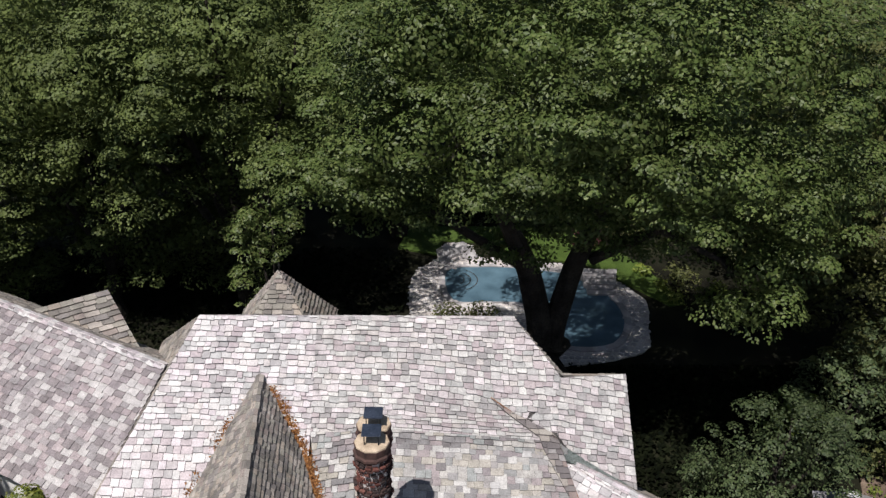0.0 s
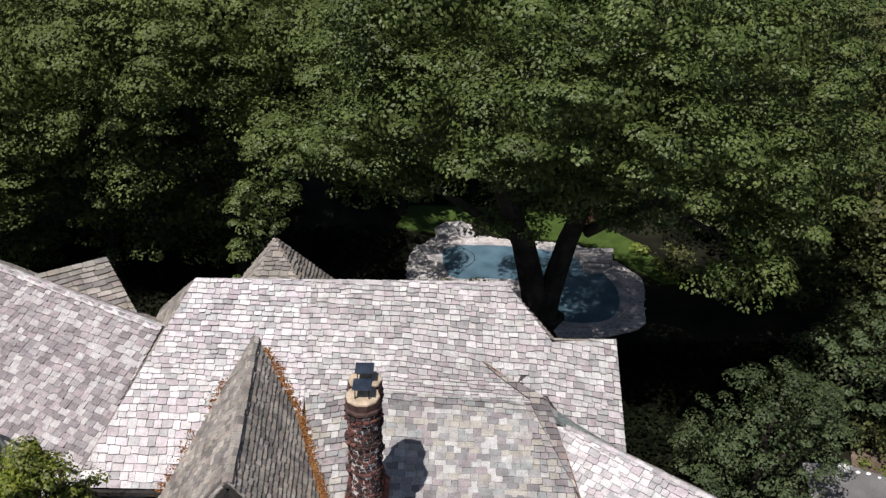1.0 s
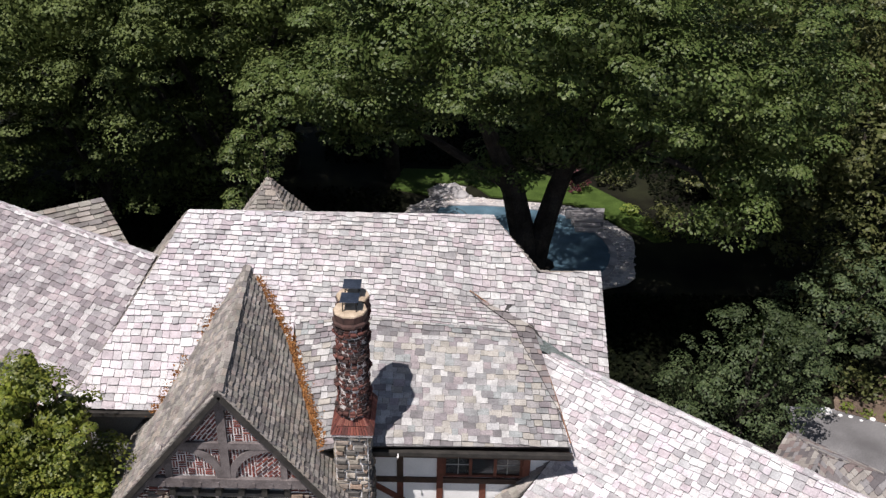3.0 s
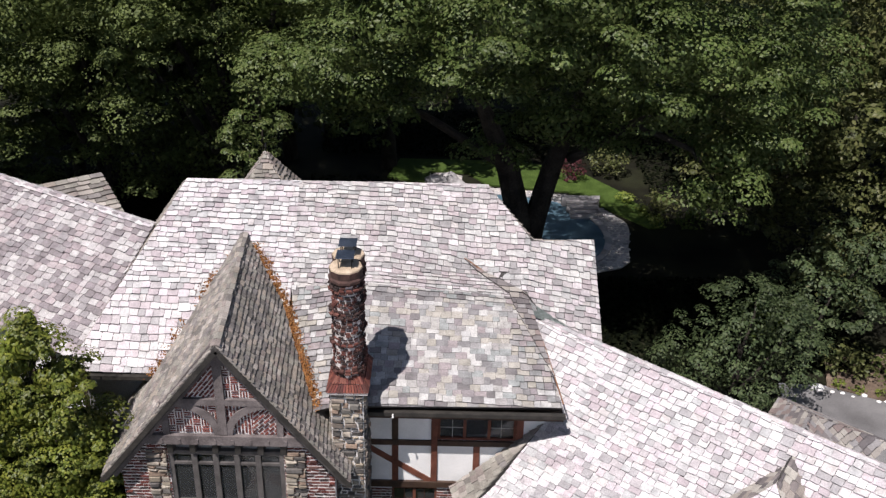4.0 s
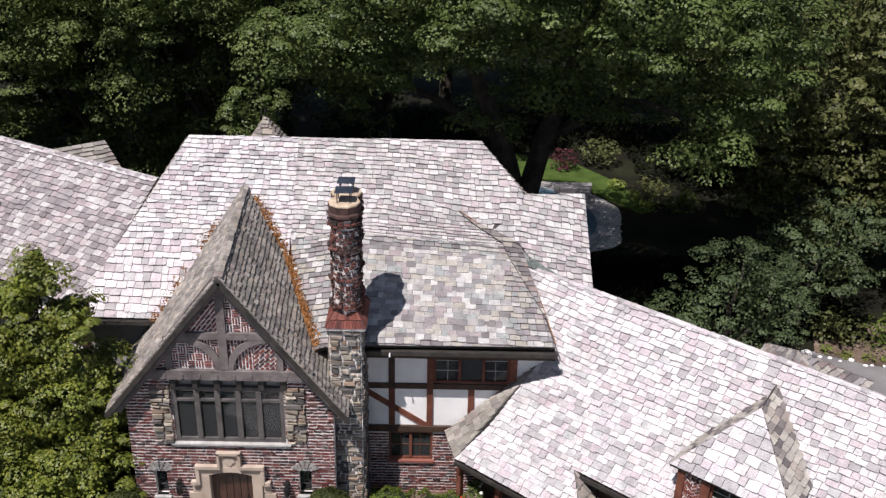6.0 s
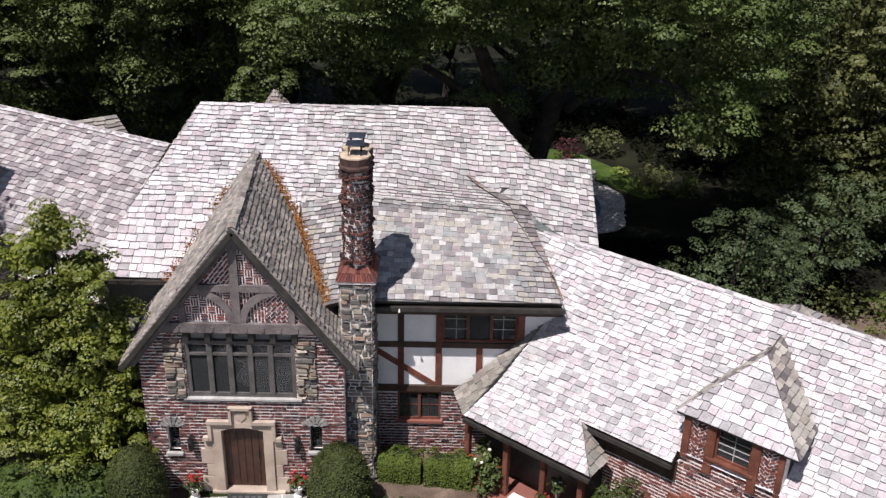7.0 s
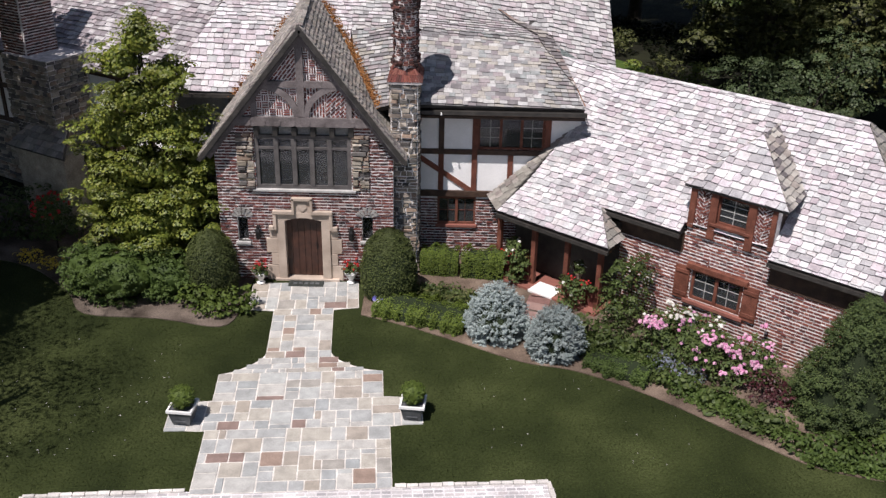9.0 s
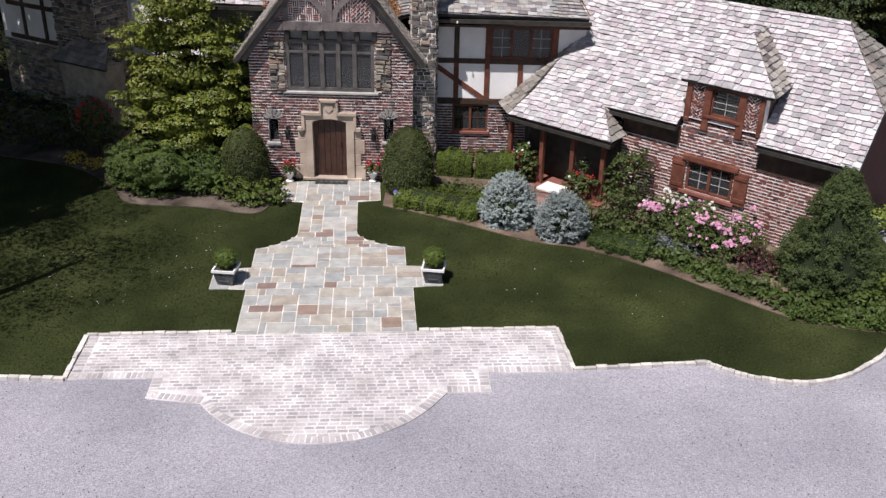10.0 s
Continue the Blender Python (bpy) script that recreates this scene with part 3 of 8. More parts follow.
def window(house, at, along, width, height, lights=2, rows=3, frame=0.06, depth=0.10, material=None, bars=True, transom=0.0, curtain=False, name="window", label="", bar_material=None, barred=None):
    """A casement window set in a hole: frame, mullions, glazing bars and panes; at: lower corner on the outer face."""
    at, along = Vector(at), Vector(along).normalized()
    out = along.cross(Vector((0, 0, 1))).normalized()
    m = Matrix(((along.x, -out.x, 0, at.x), (along.y, -out.y, 0, at.y), (0, 0, 1, at.z), (0, 0, 0, 1)))
    material = material or M_window_frame
    bm = bmesh.new()
    f = frame
    box(bm, 0, f, 0.02, 0.02 + depth, 0, height, m)
    box(bm, width - f, width, 0.02, 0.02 + depth, 0, height, m)
    box(bm, f, width - f, 0.02, 0.02 + depth, 0, f, m)
    box(bm, f, width - f, 0.02, 0.02 + depth, height - f, height, m)
    win = part(name, bm, material, house, label)
    w = (width - 2 * f) / lights
    for i in range(1, lights):
        bm = bmesh.new()
        box(bm, f + i * w - f * 0.6, f + i * w + f * 0.6, 0.0, 0.02 + depth, f, height - f, m)
        part("mullion", bm, material, win)
    if transom:
        bm = bmesh.new()
        box(bm, f, width - f, 0.012, depth, transom - 0.035, transom + 0.035, m)
        part("transom", bm, material, win)
    for i in range(lights):
        bm = bmesh.new()
        box(bm, f + i * w, f + (i + 1) * w, 0.075, 0.081, f, height - f, m)
        part("pane", bm, M_glass, win)
        if bars and (barred is None or i in barred):
            bm = bmesh.new()
            for k in range(1, rows):
                z = f + (height - 2 * f) * k / rows
                box(bm, f + i * w, f + (i + 1) * w, 0.055, 0.074, z - 0.007, z + 0.007, m)
            x = f + (i + 0.5) * w
            box(bm, x - 0.008, x + 0.008, 0.053, 0.0735, f, height - f, m)
            part("glazing_bars", bm, bar_material or M_white_paint, win)
    if curtain:
        for a, b in ((0.04, 0.3), (0.7, 0.96)):
            bm = bmesh.new()
            n = 8
            pts = [m @ Vector((width * (a + (b - a) * i / n), 0.26 + 0.02 * (i % 2), 0.02)) for i in range(n + 1)]
            vs = [bm.verts.new(p) for p in pts] + [bm.verts.new(p + Vector((0, 0, height - 0.04))) for p in pts]
            for i in range(n):
                bm.faces.new((vs[i], vs[i + 1], vs[n + 2 + i], vs[n + 1 + i]))
            part("curtain", bm, M_curtain, win)
    return win


def smooth_line(points, steps=6, closed=False):
    """A Catmull-Rom line through plan points."""
    n = len(points)
    out = []
    for i in range(n if closed else n - 1):
        p = [Vector((*points[(i + k) % n if closed else min(max(i + k, 0), n - 1)][:2], 0)) for k in (-1, 0, 1, 2)]
        for s in range(steps):
            t = s / steps
            out.append(0.5 * (2 * p[1] + (p[2] - p[0]) * t + (2 * p[0] - 5 * p[1] + 4 * p[2] - p[3]) * t * t + (3 * p[1] - 3 * p[2] + p[3] - p[0]) * t ** 3))
    if not closed:
        out.append(Vector((*points[-1][:2], 0)))
    return out


def slab(name, outline, z0, z1, material, kind="structure", label="", category=""):
    bm = bmesh.new()
    vs = [bm.verts.new((p[0], p[1], z1)) for p in outline]
    f = bm.faces.new(vs)
    if f.normal.z < 0 or (f.normal_update() or f.normal.z < 0):
        f.normal_flip()
    r = bmesh.ops.extrude_face_region(bm, geom=[f])
    bmesh.ops.translate(bm, verts=[g for g in r["geom"] if isinstance(g, bmesh.types.BMVert)], vec=(0, 0, z0 - z1))
    bmesh.ops.triangulate(bm, faces=[g for g in bm.faces if len(g.verts) > 4])
    bmesh.ops.recalc_face_normals(bm, faces=bm.faces[:])
    return tagged(part(name, bm, material), label, category, kind=kind)


# ---- foliage ----
def leaf_mesh(name, spots, ways, sizes, material, rng, parent=None, label="", long=1.5):
    """One mesh of folded leaves: spots, the way each leaf's face looks, its width."""
    n = len(spots)
    ways = ways / (np.linalg.norm(ways, axis=1)[:, None] + 1e-9)
    rand = rng.normal(size=(n, 3))
    a = np.cross(ways, rand)
    a /= np.linalg.norm(a, axis=1)[:, None] + 1e-9
    b = np.cross(ways, a)
    s = sizes[:, None]
    tip, end = spots + a * s * long * 0.5, spots - a * s * long * 0.5
    left, right = spots + b * s * 0.5 - ways * s * 0.15, spots - b * s * 0.5 - ways * s * 0.15
    verts = np.stack([end, right, tip, left], 1).reshape(-1, 3)
    idx = np.arange(n)[:, None] * 4
    faces = np.concatenate([idx + np.array([[0, 1, 2]]), idx + np.array([[0, 2, 3]])], 1).reshape(-1, 3)
    me = bpy.data.meshes.new(name)
    me.vertices.add(len(verts))
    me.vertices.foreach_set("co", verts.astype(np.float32).ravel())
    me.loops.add(faces.size)
    me.loops.foreach_set("vertex_index", faces.astype(np.int32).ravel())
    me.polygons.add(len(faces))
    me.polygons.foreach_set("loop_start", np.arange(0, faces.size, 3, dtype=np.int32))
    me.polygons.foreach_set("loop_total", np.full(len(faces), 3, dtype=np.int32))
    me.update(calc_edges=True)
    me.materials.append(material)
    ob = new(name, me)
    ob.parent = parent
    return tagged(ob, label)


def ball(rng, n):
    v = rng.normal(size=(n, 3))
    return v / np.linalg.norm(v, axis=1)[:, None]


def crown_points(rng, blobs, clump, density, per_clump, leaf, inner=0.25, gaps=0.0):
    """Leaves in clumps over the shells of several overlapping blobs (x, y, z, rx, ry, rz)."""
    blobs = np.array(blobs, float)
    spots, ways, sizes = [], [], []
    for i, (x, y, z, rx, ry, rz) in enumerate(blobs):
        surf = 4 * math.pi * ((rx * ry) ** 1.6 / 3 + (rx * rz) ** 1.6 / 3 + (ry * rz) ** 1.6 / 3) ** (1 / 1.6)
        n = max(6, int(surf * density))
        d = ball(rng, n)
        shell = rng.uniform(0.80, 1.06, n)[:, None]
        c = np.array([x, y, z]) + d * np.array([rx, ry, rz]) * shell
        keep = np.ones(n, bool)
        for j, o in enumerate(blobs):
            if j != i:
                keep &= (((c - o[:3]) / o[3:]) ** 2).sum(1) > 0.72
        c, d = c[keep], d[keep]
        if gaps:
            # boughs stand out from the crown and leave dark gaps between them
            lump = np.array([noise.noise(Vector(p) * gaps) + 0.5 * noise.noise(Vector(p) * gaps * 2.3) for p in c])
            sel = lump > -0.10
            c = c[sel] + d[sel] * (np.array([rx, ry, rz]) * 0.34 * np.clip(lump[sel], -0.2, 0.6)[:, None])
            d = d[sel]
        for p, q in zip(c, d):
            k = max(3, int(per_clump * rng.uniform(0.5, 1.5)))
            r = clump * rng.uniform(0.5, 1.35)
            e = ball(rng, k)
            e[:, 2] = np.abs(e[:, 2]) * 0.8 - 0.15
            rad = rng.uniform(0.84, 1.0, k)[:, None]
            spots.append(p + e * rad * r * np.array([1, 1, 0.72]))
            ways.append(e * 0.8 + q * 0.3 + np.array([0, 0, 0.75]) + rng.normal(size=(k, 3)) * 0.20)
            sizes.append(leaf * rng.uniform(0.6, 1.3, k))
        m = int(surf * density * per_clump * inner * 0.35)
        d = ball(rng, m)
        spots.append(np.array([x, y, z]) + d * np.array([rx, ry, rz]) * rng.uniform(0.42, 0.72, m)[:, None])
        ways.append(d + rng.normal(size=(m, 3)) * 0.3)
        sizes.append(leaf * rng.uniform(1.1, 1.7, m))
    return np.concatenate(spots), np.concatenate(ways), np.concatenate(sizes)


def limb(bm, points, radii, n=7):
    rings = []
    for i, (p, r) in enumerate(zip(points, radii)):
        p = Vector(p)
        d = (Vector(points[min(i + 1, len(points) - 1)]) - Vector(points[max(i - 1, 0)])).normalized()
        m = d.to_track_quat("Z", "Y").to_matrix()
        rings.append([bm.verts.new(p + m @ Vector((r * math.cos(2 * math.pi * k / n), r * math.sin(2 * math.pi * k / n), 0))) for k in range(n)])
    for a, b in zip(rings, rings[1:]):
        for k in range(n):
            bm.faces.new((a[k], a[(k + 1) % n], b[(k + 1) % n], b[k]))
    bm.faces.new(rings[0][::-1])
    bm.faces.new(rings[-1])


def tree(name, at, blobs, trunk_r, fork, material, seed, label, clump=0.7, density=0.55, per_clump=26, leaf=0.26, group="", inner=0.25, category="tree", limbs=None, gaps=0.0):
    """A tree: tapered trunk, limbs towards each blob of the crown, leaves. Blobs are relative to at."""
    rng = np.random.default_rng(seed)
    rnd = random.Random(seed)
    t = thing(name, at, label, category, group)
    bm = bmesh.new()
    limb(bm, [(0, 0, -0.2), (0, 0, 0.3), (rnd.uniform(-.1, .1), rnd.uniform(-.1, .1), fork * 0.6), (0, 0, fork)], [trunk_r * 1.5, trunk_r * 1.15, trunk_r, trunk_r * 0.9], 10)
    for pts, radii in limbs or ():
        limb(bm, pts, radii, 9)
    for x, y, z, rx, ry, rz in () if limbs else blobs:
        r = trunk_r * rnd.uniform(0.3, 0.5)
        mid = Vector((x * 0.5 + rnd.uniform(-.3, .3), y * 0.5 + rnd.uniform(-.3, .3), fork + (z - fork) * 0.55))
        limb(bm, [(0, 0, fork * 0.9), mid, (x, y, z), (x + rnd.uniform(-.2, .2) * rx, y, z + rz * 0.6)], [r * 1.2, r, r * 0.6, r * 0.2])
    part("trunk", bm, M_bark, t)
    s, w, z = crown_points(rng, blobs, clump, density, per_clump, leaf, inner, gaps)
    leaf_mesh("crown", s, w, z, material, rng, t)
    return t


def core(parent, blobs, material, f=0.86, seed=1):
    """A lumpy inner mass of twigs and leaves that closes a dense bush."""
    bm = bmesh.new()
    for x, y, z, rx, ry, rz in blobs:
        made = bmesh.ops.create_icosphere(bm, subdivisions=3, radius=1.0)
        for v in made["verts"]:
            k = f * (1 + 0.10 * noise.noise(v.co * 3 + Vector((x, y, seed))))
            v.co = Vector((x + v.co.x * rx * k, y + v.co.y * ry * k, max(0.0, z + v.co.z * rz * k)))
    return part("inner_foliage", bm, material, parent)


def shrub(name, at, blobs, material, seed, label, leaf=0.07, clump=0.14, density=9, per_clump=10, category="shrub", group="", inner=0.5, stem=True, solid=0.0):
    rng = np.random.default_rng(seed)
    t = thing(name, at, label, category, group)
    s, w, z = crown_points(rng, blobs, clump, density, per_clump, leaf, inner)
    keep = s[:, 2] > 0.01
    leaf_mesh("foliage", s[keep], w[keep], z[keep], material, rng, t)
    if solid:
        core(t, blobs, material, solid, seed)
    if stem:
        bm = bmesh.new()
        for x, y, zz, rx, ry, rz in blobs:
            limb(bm, [(x * 0.3, y * 0.3, -0.05), (x * 0.7, y * 0.7, zz * 0.5), (x, y, zz + rz * 0.4)], [0.04, 0.03, 0.012], 5)
        part("stems", bm, M_bark, t)
    return t


def blossoms(parent, name, spots, r, material, seed, n=14, label=""):
    """Flower heads: tufts of petals at the spots."""
    rng = np.random.default_rng(seed)
    s, w, z = [], [], []
    for p in spots:
        d = ball(rng, n)
        d[:, 2] = np.abs(d[:, 2])
        s.append(np.array(p) + d * r * 0.7)
        w.append(d)
        z.append(np.full(n, r * 0.8))
    ob = leaf_mesh(name, np.concatenate(s), np.concatenate(w), np.concatenate(z), material, rng, parent, label, 1.1)
    return tagged(ob, kind="stuff")


def arc_part(name, points, w, d, material, parent, up=(0, -1, 0)):
    """One bent timber through the points."""
    up = Vector(up)
    pts = [Vector(p) for p in points]
    bm = bmesh.new()
    rings = []
    for i, p in enumerate(pts):
        way = (pts[min(i + 1, len(pts) - 1)] - pts[max(i - 1, 0)]).normalized()
        s = way.cross(up).normalized() * w / 2
        rings.append([bm.verts.new(q) for q in (p - s, p + s, p + s + up * d, p - s + up * d)])
    for a, b in zip(rings, rings[1:]):
        for k in range(4):
            bm.faces.new((a[k], a[(k + 1) % 4], b[(k + 1) % 4], b[k]))
    bm.faces.new(rings[0][::-1])
    bm.faces.new(rings[-1])
    bmesh.ops.recalc_face_normals(bm, faces=bm.faces[:])
    return part(name, bm, material, parent)


def box_parts(name, boxes, material, parent, m=None, label="", bevel=0.0):
    for b in boxes:
        bm = bmesh.new()
        box(bm, *b, m, bevel)
        part(name, bm, material, parent, label)


def roof_from(name, corners, along, material, seed, label="", course=0.24, widths=(0.19, 0.40), deck=0.06):
    """A slate face through flat corner points, its courses along the given direction."""
    pts = [Vector(p) for p in corners]
    n = (pts[1] - pts[0]).cross(pts[2] - pts[0]).normalized()
    along = (Vector(along) - Vector(along).dot(n) * n).normalized()
    up = n.cross(along)
    if up.z < 0:
        up = -up
    return slate_roof(name, house, [[((q - pts[0]).dot(along), (q - pts[0]).dot(up)) for q in pts]], pts[0], along, up, material=material, seed=seed, label=label, course=course, widths=widths, deck=deck)


def conifer(name, at, r, h, power, n, material, seed, label, group="", bough=(0.12, 0.24), needle=0.03, core_f=0.8, thick=0.05, k=26, full=0.35, category="conifer"):
    """A dense conifer of many small boughs: radius r at the ground, narrowing to the tip at height h."""
    t = thing(name, at, label, category, group)
    rng = np.random.default_rng(seed)
    s, w, z = [], [], []
    for _ in range(n):
        f = rng.uniform(0, 1) ** 1.35
        a = rng.uniform(0, 2 * math.pi)
        belly = min(1.0, 0.72 + f / full * 0.28) if f < full else 1.0
        rr = r * (1 - f ** power) ** (1 / power) * belly if power > 1.5 else r * ((1 - f) ** power) * belly
        rr *= 1 + 0.07 * math.sin(5 * a + 11 * f) + rng.uniform(-0.06, 0.03)
        o = np.array([rr * math.cos(a), rr * math.sin(a), h * f]) * np.array([0.9, 0.9, 0.97])
        way = np.array([math.cos(a), math.sin(a), 0.15 + 0.9 * f]) + rng.normal(size=3) * 0.22
        way /= np.linalg.norm(way)
        length = rng.uniform(*bough)
        g = rng.uniform(0, 1, k)[:, None]
        side = rng.normal(size=(k, 3)) * thick * (1.15 - g)
        s.append(o + way * g * length + side)
        w.append(side * 8 + way * 0.4 + np.array([0, 0, 0.7]) + rng.normal(size=(k, 3)) * 0.3)
        z.append(needle * rng.uniform(0.8, 1.3, k))
    s, w, z = np.concatenate(s), np.concatenate(w), np.concatenate(z)
    keep = s[:, 2] > 0.02
    leaf_mesh("foliage", s[keep], w[keep], z[keep], material, rng, t, "", 2.0)
    bm = bmesh.new()
    prof = []
    for i in range(9):
        f = i / 8
        belly = min(1.0, 0.72 + f / full * 0.28) if f < full else 1.0
        rr = r * (1 - f ** power) ** (1 / power) * belly if power > 1.5 else r * ((1 - f) ** power) * belly
        prof.append((max(0.01, rr * core_f), 0.02 + h * f * (core_f + 0.06)))
    lathe(bm, prof, 14)
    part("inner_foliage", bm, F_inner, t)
    bm = bmesh.new()
    limb(bm, [(0, 0, -0.06), (0, 0, h * 0.3), (0, 0, h * 0.7)], [0.08, 0.06, 0.02])
    part("stem", bm, M_bark, t)
    return t

# ---- the house ----
S_SLOPE, S_Y, S_Z = 0.80, 1.10, 5.58
RIDGE_L, RIDGE_R = (-2.19, 7.09, 9.52), (6.88, 7.31, 9.44)


def steep_z(x, y):
    """The steep main slope under its ridge; it grows steeper to the east and sinks a little past the hip."""
    slope = 0.915 + 0.185 * min(1.0, max(0.0, (x - 4.0) / 2.5))
    return 9.50 - 0.0095 * x - slope * (7.14 + 0.0231 * x - y) - 0.128 * max(0.0, x - 8.0)


def roof_z(x, y):
    """The south slope: a flatter skirt over the half-timbered front, swept into the steep roof."""
    z = steep_z(x, y)
    if x > 1.0:
        past = max(0.0, x - 8.95 + 0.26 * (y - 1.38)) + max(0.0, y - 5.85 + 0.585 * max(0.0, x - 6.24))
        z = max(z, max(5.441 - 0.048 * x + 0.404 * y, 5.412 - 0.083 * x + 0.473 * y) - 0.25 * max(0.0, 3.0 - x) - 2.5 * past)
    return z


SN = math.hypot(1, S_SLOPE)


def s_face(points):
    """Plan points of the south roof face as metres along the eave and up the slope."""
    return [(x, (y - S_Y) * SN) for x, y in points]


house = thing("house", (0, 0, 0), "brick and half-timbered Tudor house with slate roofs", "house")
S_UP = (0, 1, S_SLOPE)

slate_roof("main_roof", house, [s_face([(-4.87, 2.63), (1.2, 2.70), (1.2, 7.17), (-2.19, 7.09)])],
           (0, S_Y, S_Z), (1, 0, 0), S_UP, seed=11, course=lambda b: 0.225 if b < 3.4 else max(0.150, 0.225 - 0.05 * (b - 3.4)), widths=(0.16, 0.36), label="pale weathered slate roof", shape=roof_z)
slate_roof("main_roof", house, [s_face([(1.2, 4.72), (8.05, 4.72), (8.24, 6.17), (6.88, 7.31), (1.2, 7.17)]),
           s_face([(8.05, 4.72), (10.33, 4.25), (10.14, 6.43), (8.24, 6.17)])],
           (0, S_Y, S_Z), (1, 0, 0), S_UP, material=M_upper_slate, seed=10, course=lambda b: 0.225 if b < 3.4 else max(0.150, 0.225 - 0.05 * (b - 3.4)), widths=(0.16, 0.36), label="main roof beside the chimney, its weaker light put into greyer slates", shape=roof_z)
slate_roof("front_roof", house, [s_face([(2.15, 1.0), (8.87, 1.36), (8.05, 4.72), (1.2, 4.72), (1.5, 2.9)])], (0, S_Y, S_Z), (1, 0, 0), S_UP, material=M_front_slate, seed=111, course=lambda b: 0.225 if b < 3.4 else max(0.150, 0.225 - 0.05 * (b - 3.4)), widths=(0.16, 0.36),
           single=lambda a, b: 3.0 < a < 7.5 and b < 4.2, label="grey and tan slate roof swept over the half-timbered front", shape=roof_z)
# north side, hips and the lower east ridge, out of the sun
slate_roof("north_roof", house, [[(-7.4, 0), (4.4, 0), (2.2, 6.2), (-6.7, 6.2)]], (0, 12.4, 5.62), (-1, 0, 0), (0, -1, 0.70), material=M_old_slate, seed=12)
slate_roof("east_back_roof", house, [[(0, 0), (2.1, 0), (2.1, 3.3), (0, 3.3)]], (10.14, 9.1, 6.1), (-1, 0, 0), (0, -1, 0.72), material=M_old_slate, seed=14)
cap_row(house, [(RIDGE_L[0], RIDGE_L[1] + 0.02, RIDGE_L[2] - 0.07), (RIDGE_R[0], RIDGE_R[1] + 0.02, RIDGE_R[2] - 0.07)], M_slate, 0.12, 4, name="ridge_slates")
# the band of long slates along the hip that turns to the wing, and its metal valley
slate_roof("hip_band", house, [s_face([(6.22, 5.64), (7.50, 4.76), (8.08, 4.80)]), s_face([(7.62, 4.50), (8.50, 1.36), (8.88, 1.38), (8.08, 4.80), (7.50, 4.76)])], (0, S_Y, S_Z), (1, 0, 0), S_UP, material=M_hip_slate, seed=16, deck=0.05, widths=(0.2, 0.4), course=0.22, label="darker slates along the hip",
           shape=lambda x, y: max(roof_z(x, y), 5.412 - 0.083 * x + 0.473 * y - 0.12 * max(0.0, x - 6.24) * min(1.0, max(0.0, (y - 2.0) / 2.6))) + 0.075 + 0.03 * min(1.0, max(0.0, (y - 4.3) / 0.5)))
HIP = [(6.22, 5.64, 7.79), (7.15, 5.24, 7.30), (8.08, 4.86, 6.86), (8.50, 3.10, 6.33), (8.88, 1.38, 5.68)]
for p, q in zip(HIP, HIP[1:]):
    bm = bmesh.new()
    tube(bm, p, q, 0.022, 0.022, 5)
    part("hip_joint", bm, M_rust_line, house)
top_edge = [Vector((x, y, steep_z(x, y) + 0.085)) for x, y in ((8.11, 4.90), (8.73, 4.69), (9.41, 4.47), (10.06, 4.30))]
low_edge = [Vector(p) for p in ((8.00, 4.50, 6.66), (8.66, 4.38, 6.40), (9.34, 4.28, 6.08), (9.99, 4.21, 5.80))]
bm = bmesh.new()
ve = [[bm.verts.new(p) for p in line] for line in (top_edge, low_edge)]
for i in range(3):
    bm.faces.new((ve[1][i], ve[1][i + 1], ve[0][i + 1], ve[0][i]))
bmesh.ops.solidify(bm, geom=bm.faces[:], thickness=0.02)
part("flashing", bm, M_copper, house, "grey metal valley flashing")

# eaves: soffit, gutter
box_parts("gutter", [(2.95, 8.92, 1.06, 1.20, 5.40, 5.52), (-4.8, -2.3, 2.52, 2.66, 5.34, 5.46)], M_gutter, house)
bm = bmesh.new()
box(bm, 2.9, 8.9, 1.20, 2.1, 5.24, 5.32)
part("soffit", bm, M_dark_wood, house)

lamp = thing("floodlight", (4.34, 1.0, 5.44), "small white floodlight under the eave", "lamp")
bm = bmesh.new()
box(bm, -0.015, 0.015, 0.0, 0.1, 0.03, 0.05, None, 0.004)
part("bracket", bm, M_white_paint, lamp)
bm = bmesh.new()
lathe(bm, [(0.012, 0.04), (0.024, 0.03), (0.03, -0.02), (0.024, -0.023)], 12, (0, -0.02, 0))
part("lamp_head", bm, M_white_paint, lamp)

# walls of the main block
TIMBER_Y = 1.9
box_parts("stucco_panel", [(3.4, 5.5, TIMBER_Y, 2.2, 2.38, 5.25), (7.75, 8.9, TIMBER_Y, 2.2, 2.38, 5.25), (5.5, 7.75, TIMBER_Y, 2.2, 2.38, 3.98), (5.5, 7.75, TIMBER_Y, 2.2, 5.14, 5.25)], M_plaster, house, None, "white stucco between dark timbers")
box_parts("plain_wall", [(-4.6, 3.4, 3.15, 3.35, 0, 5.75), (9.2, 9.45, 2.2, 8.5, 0, 3.9), (-4.4, 6.8, 11.9, 12.1, 0, 5.6), (8.9, 9.2, TIMBER_Y, 2.2, 0, 4.3)], M_grey_plaster, house)
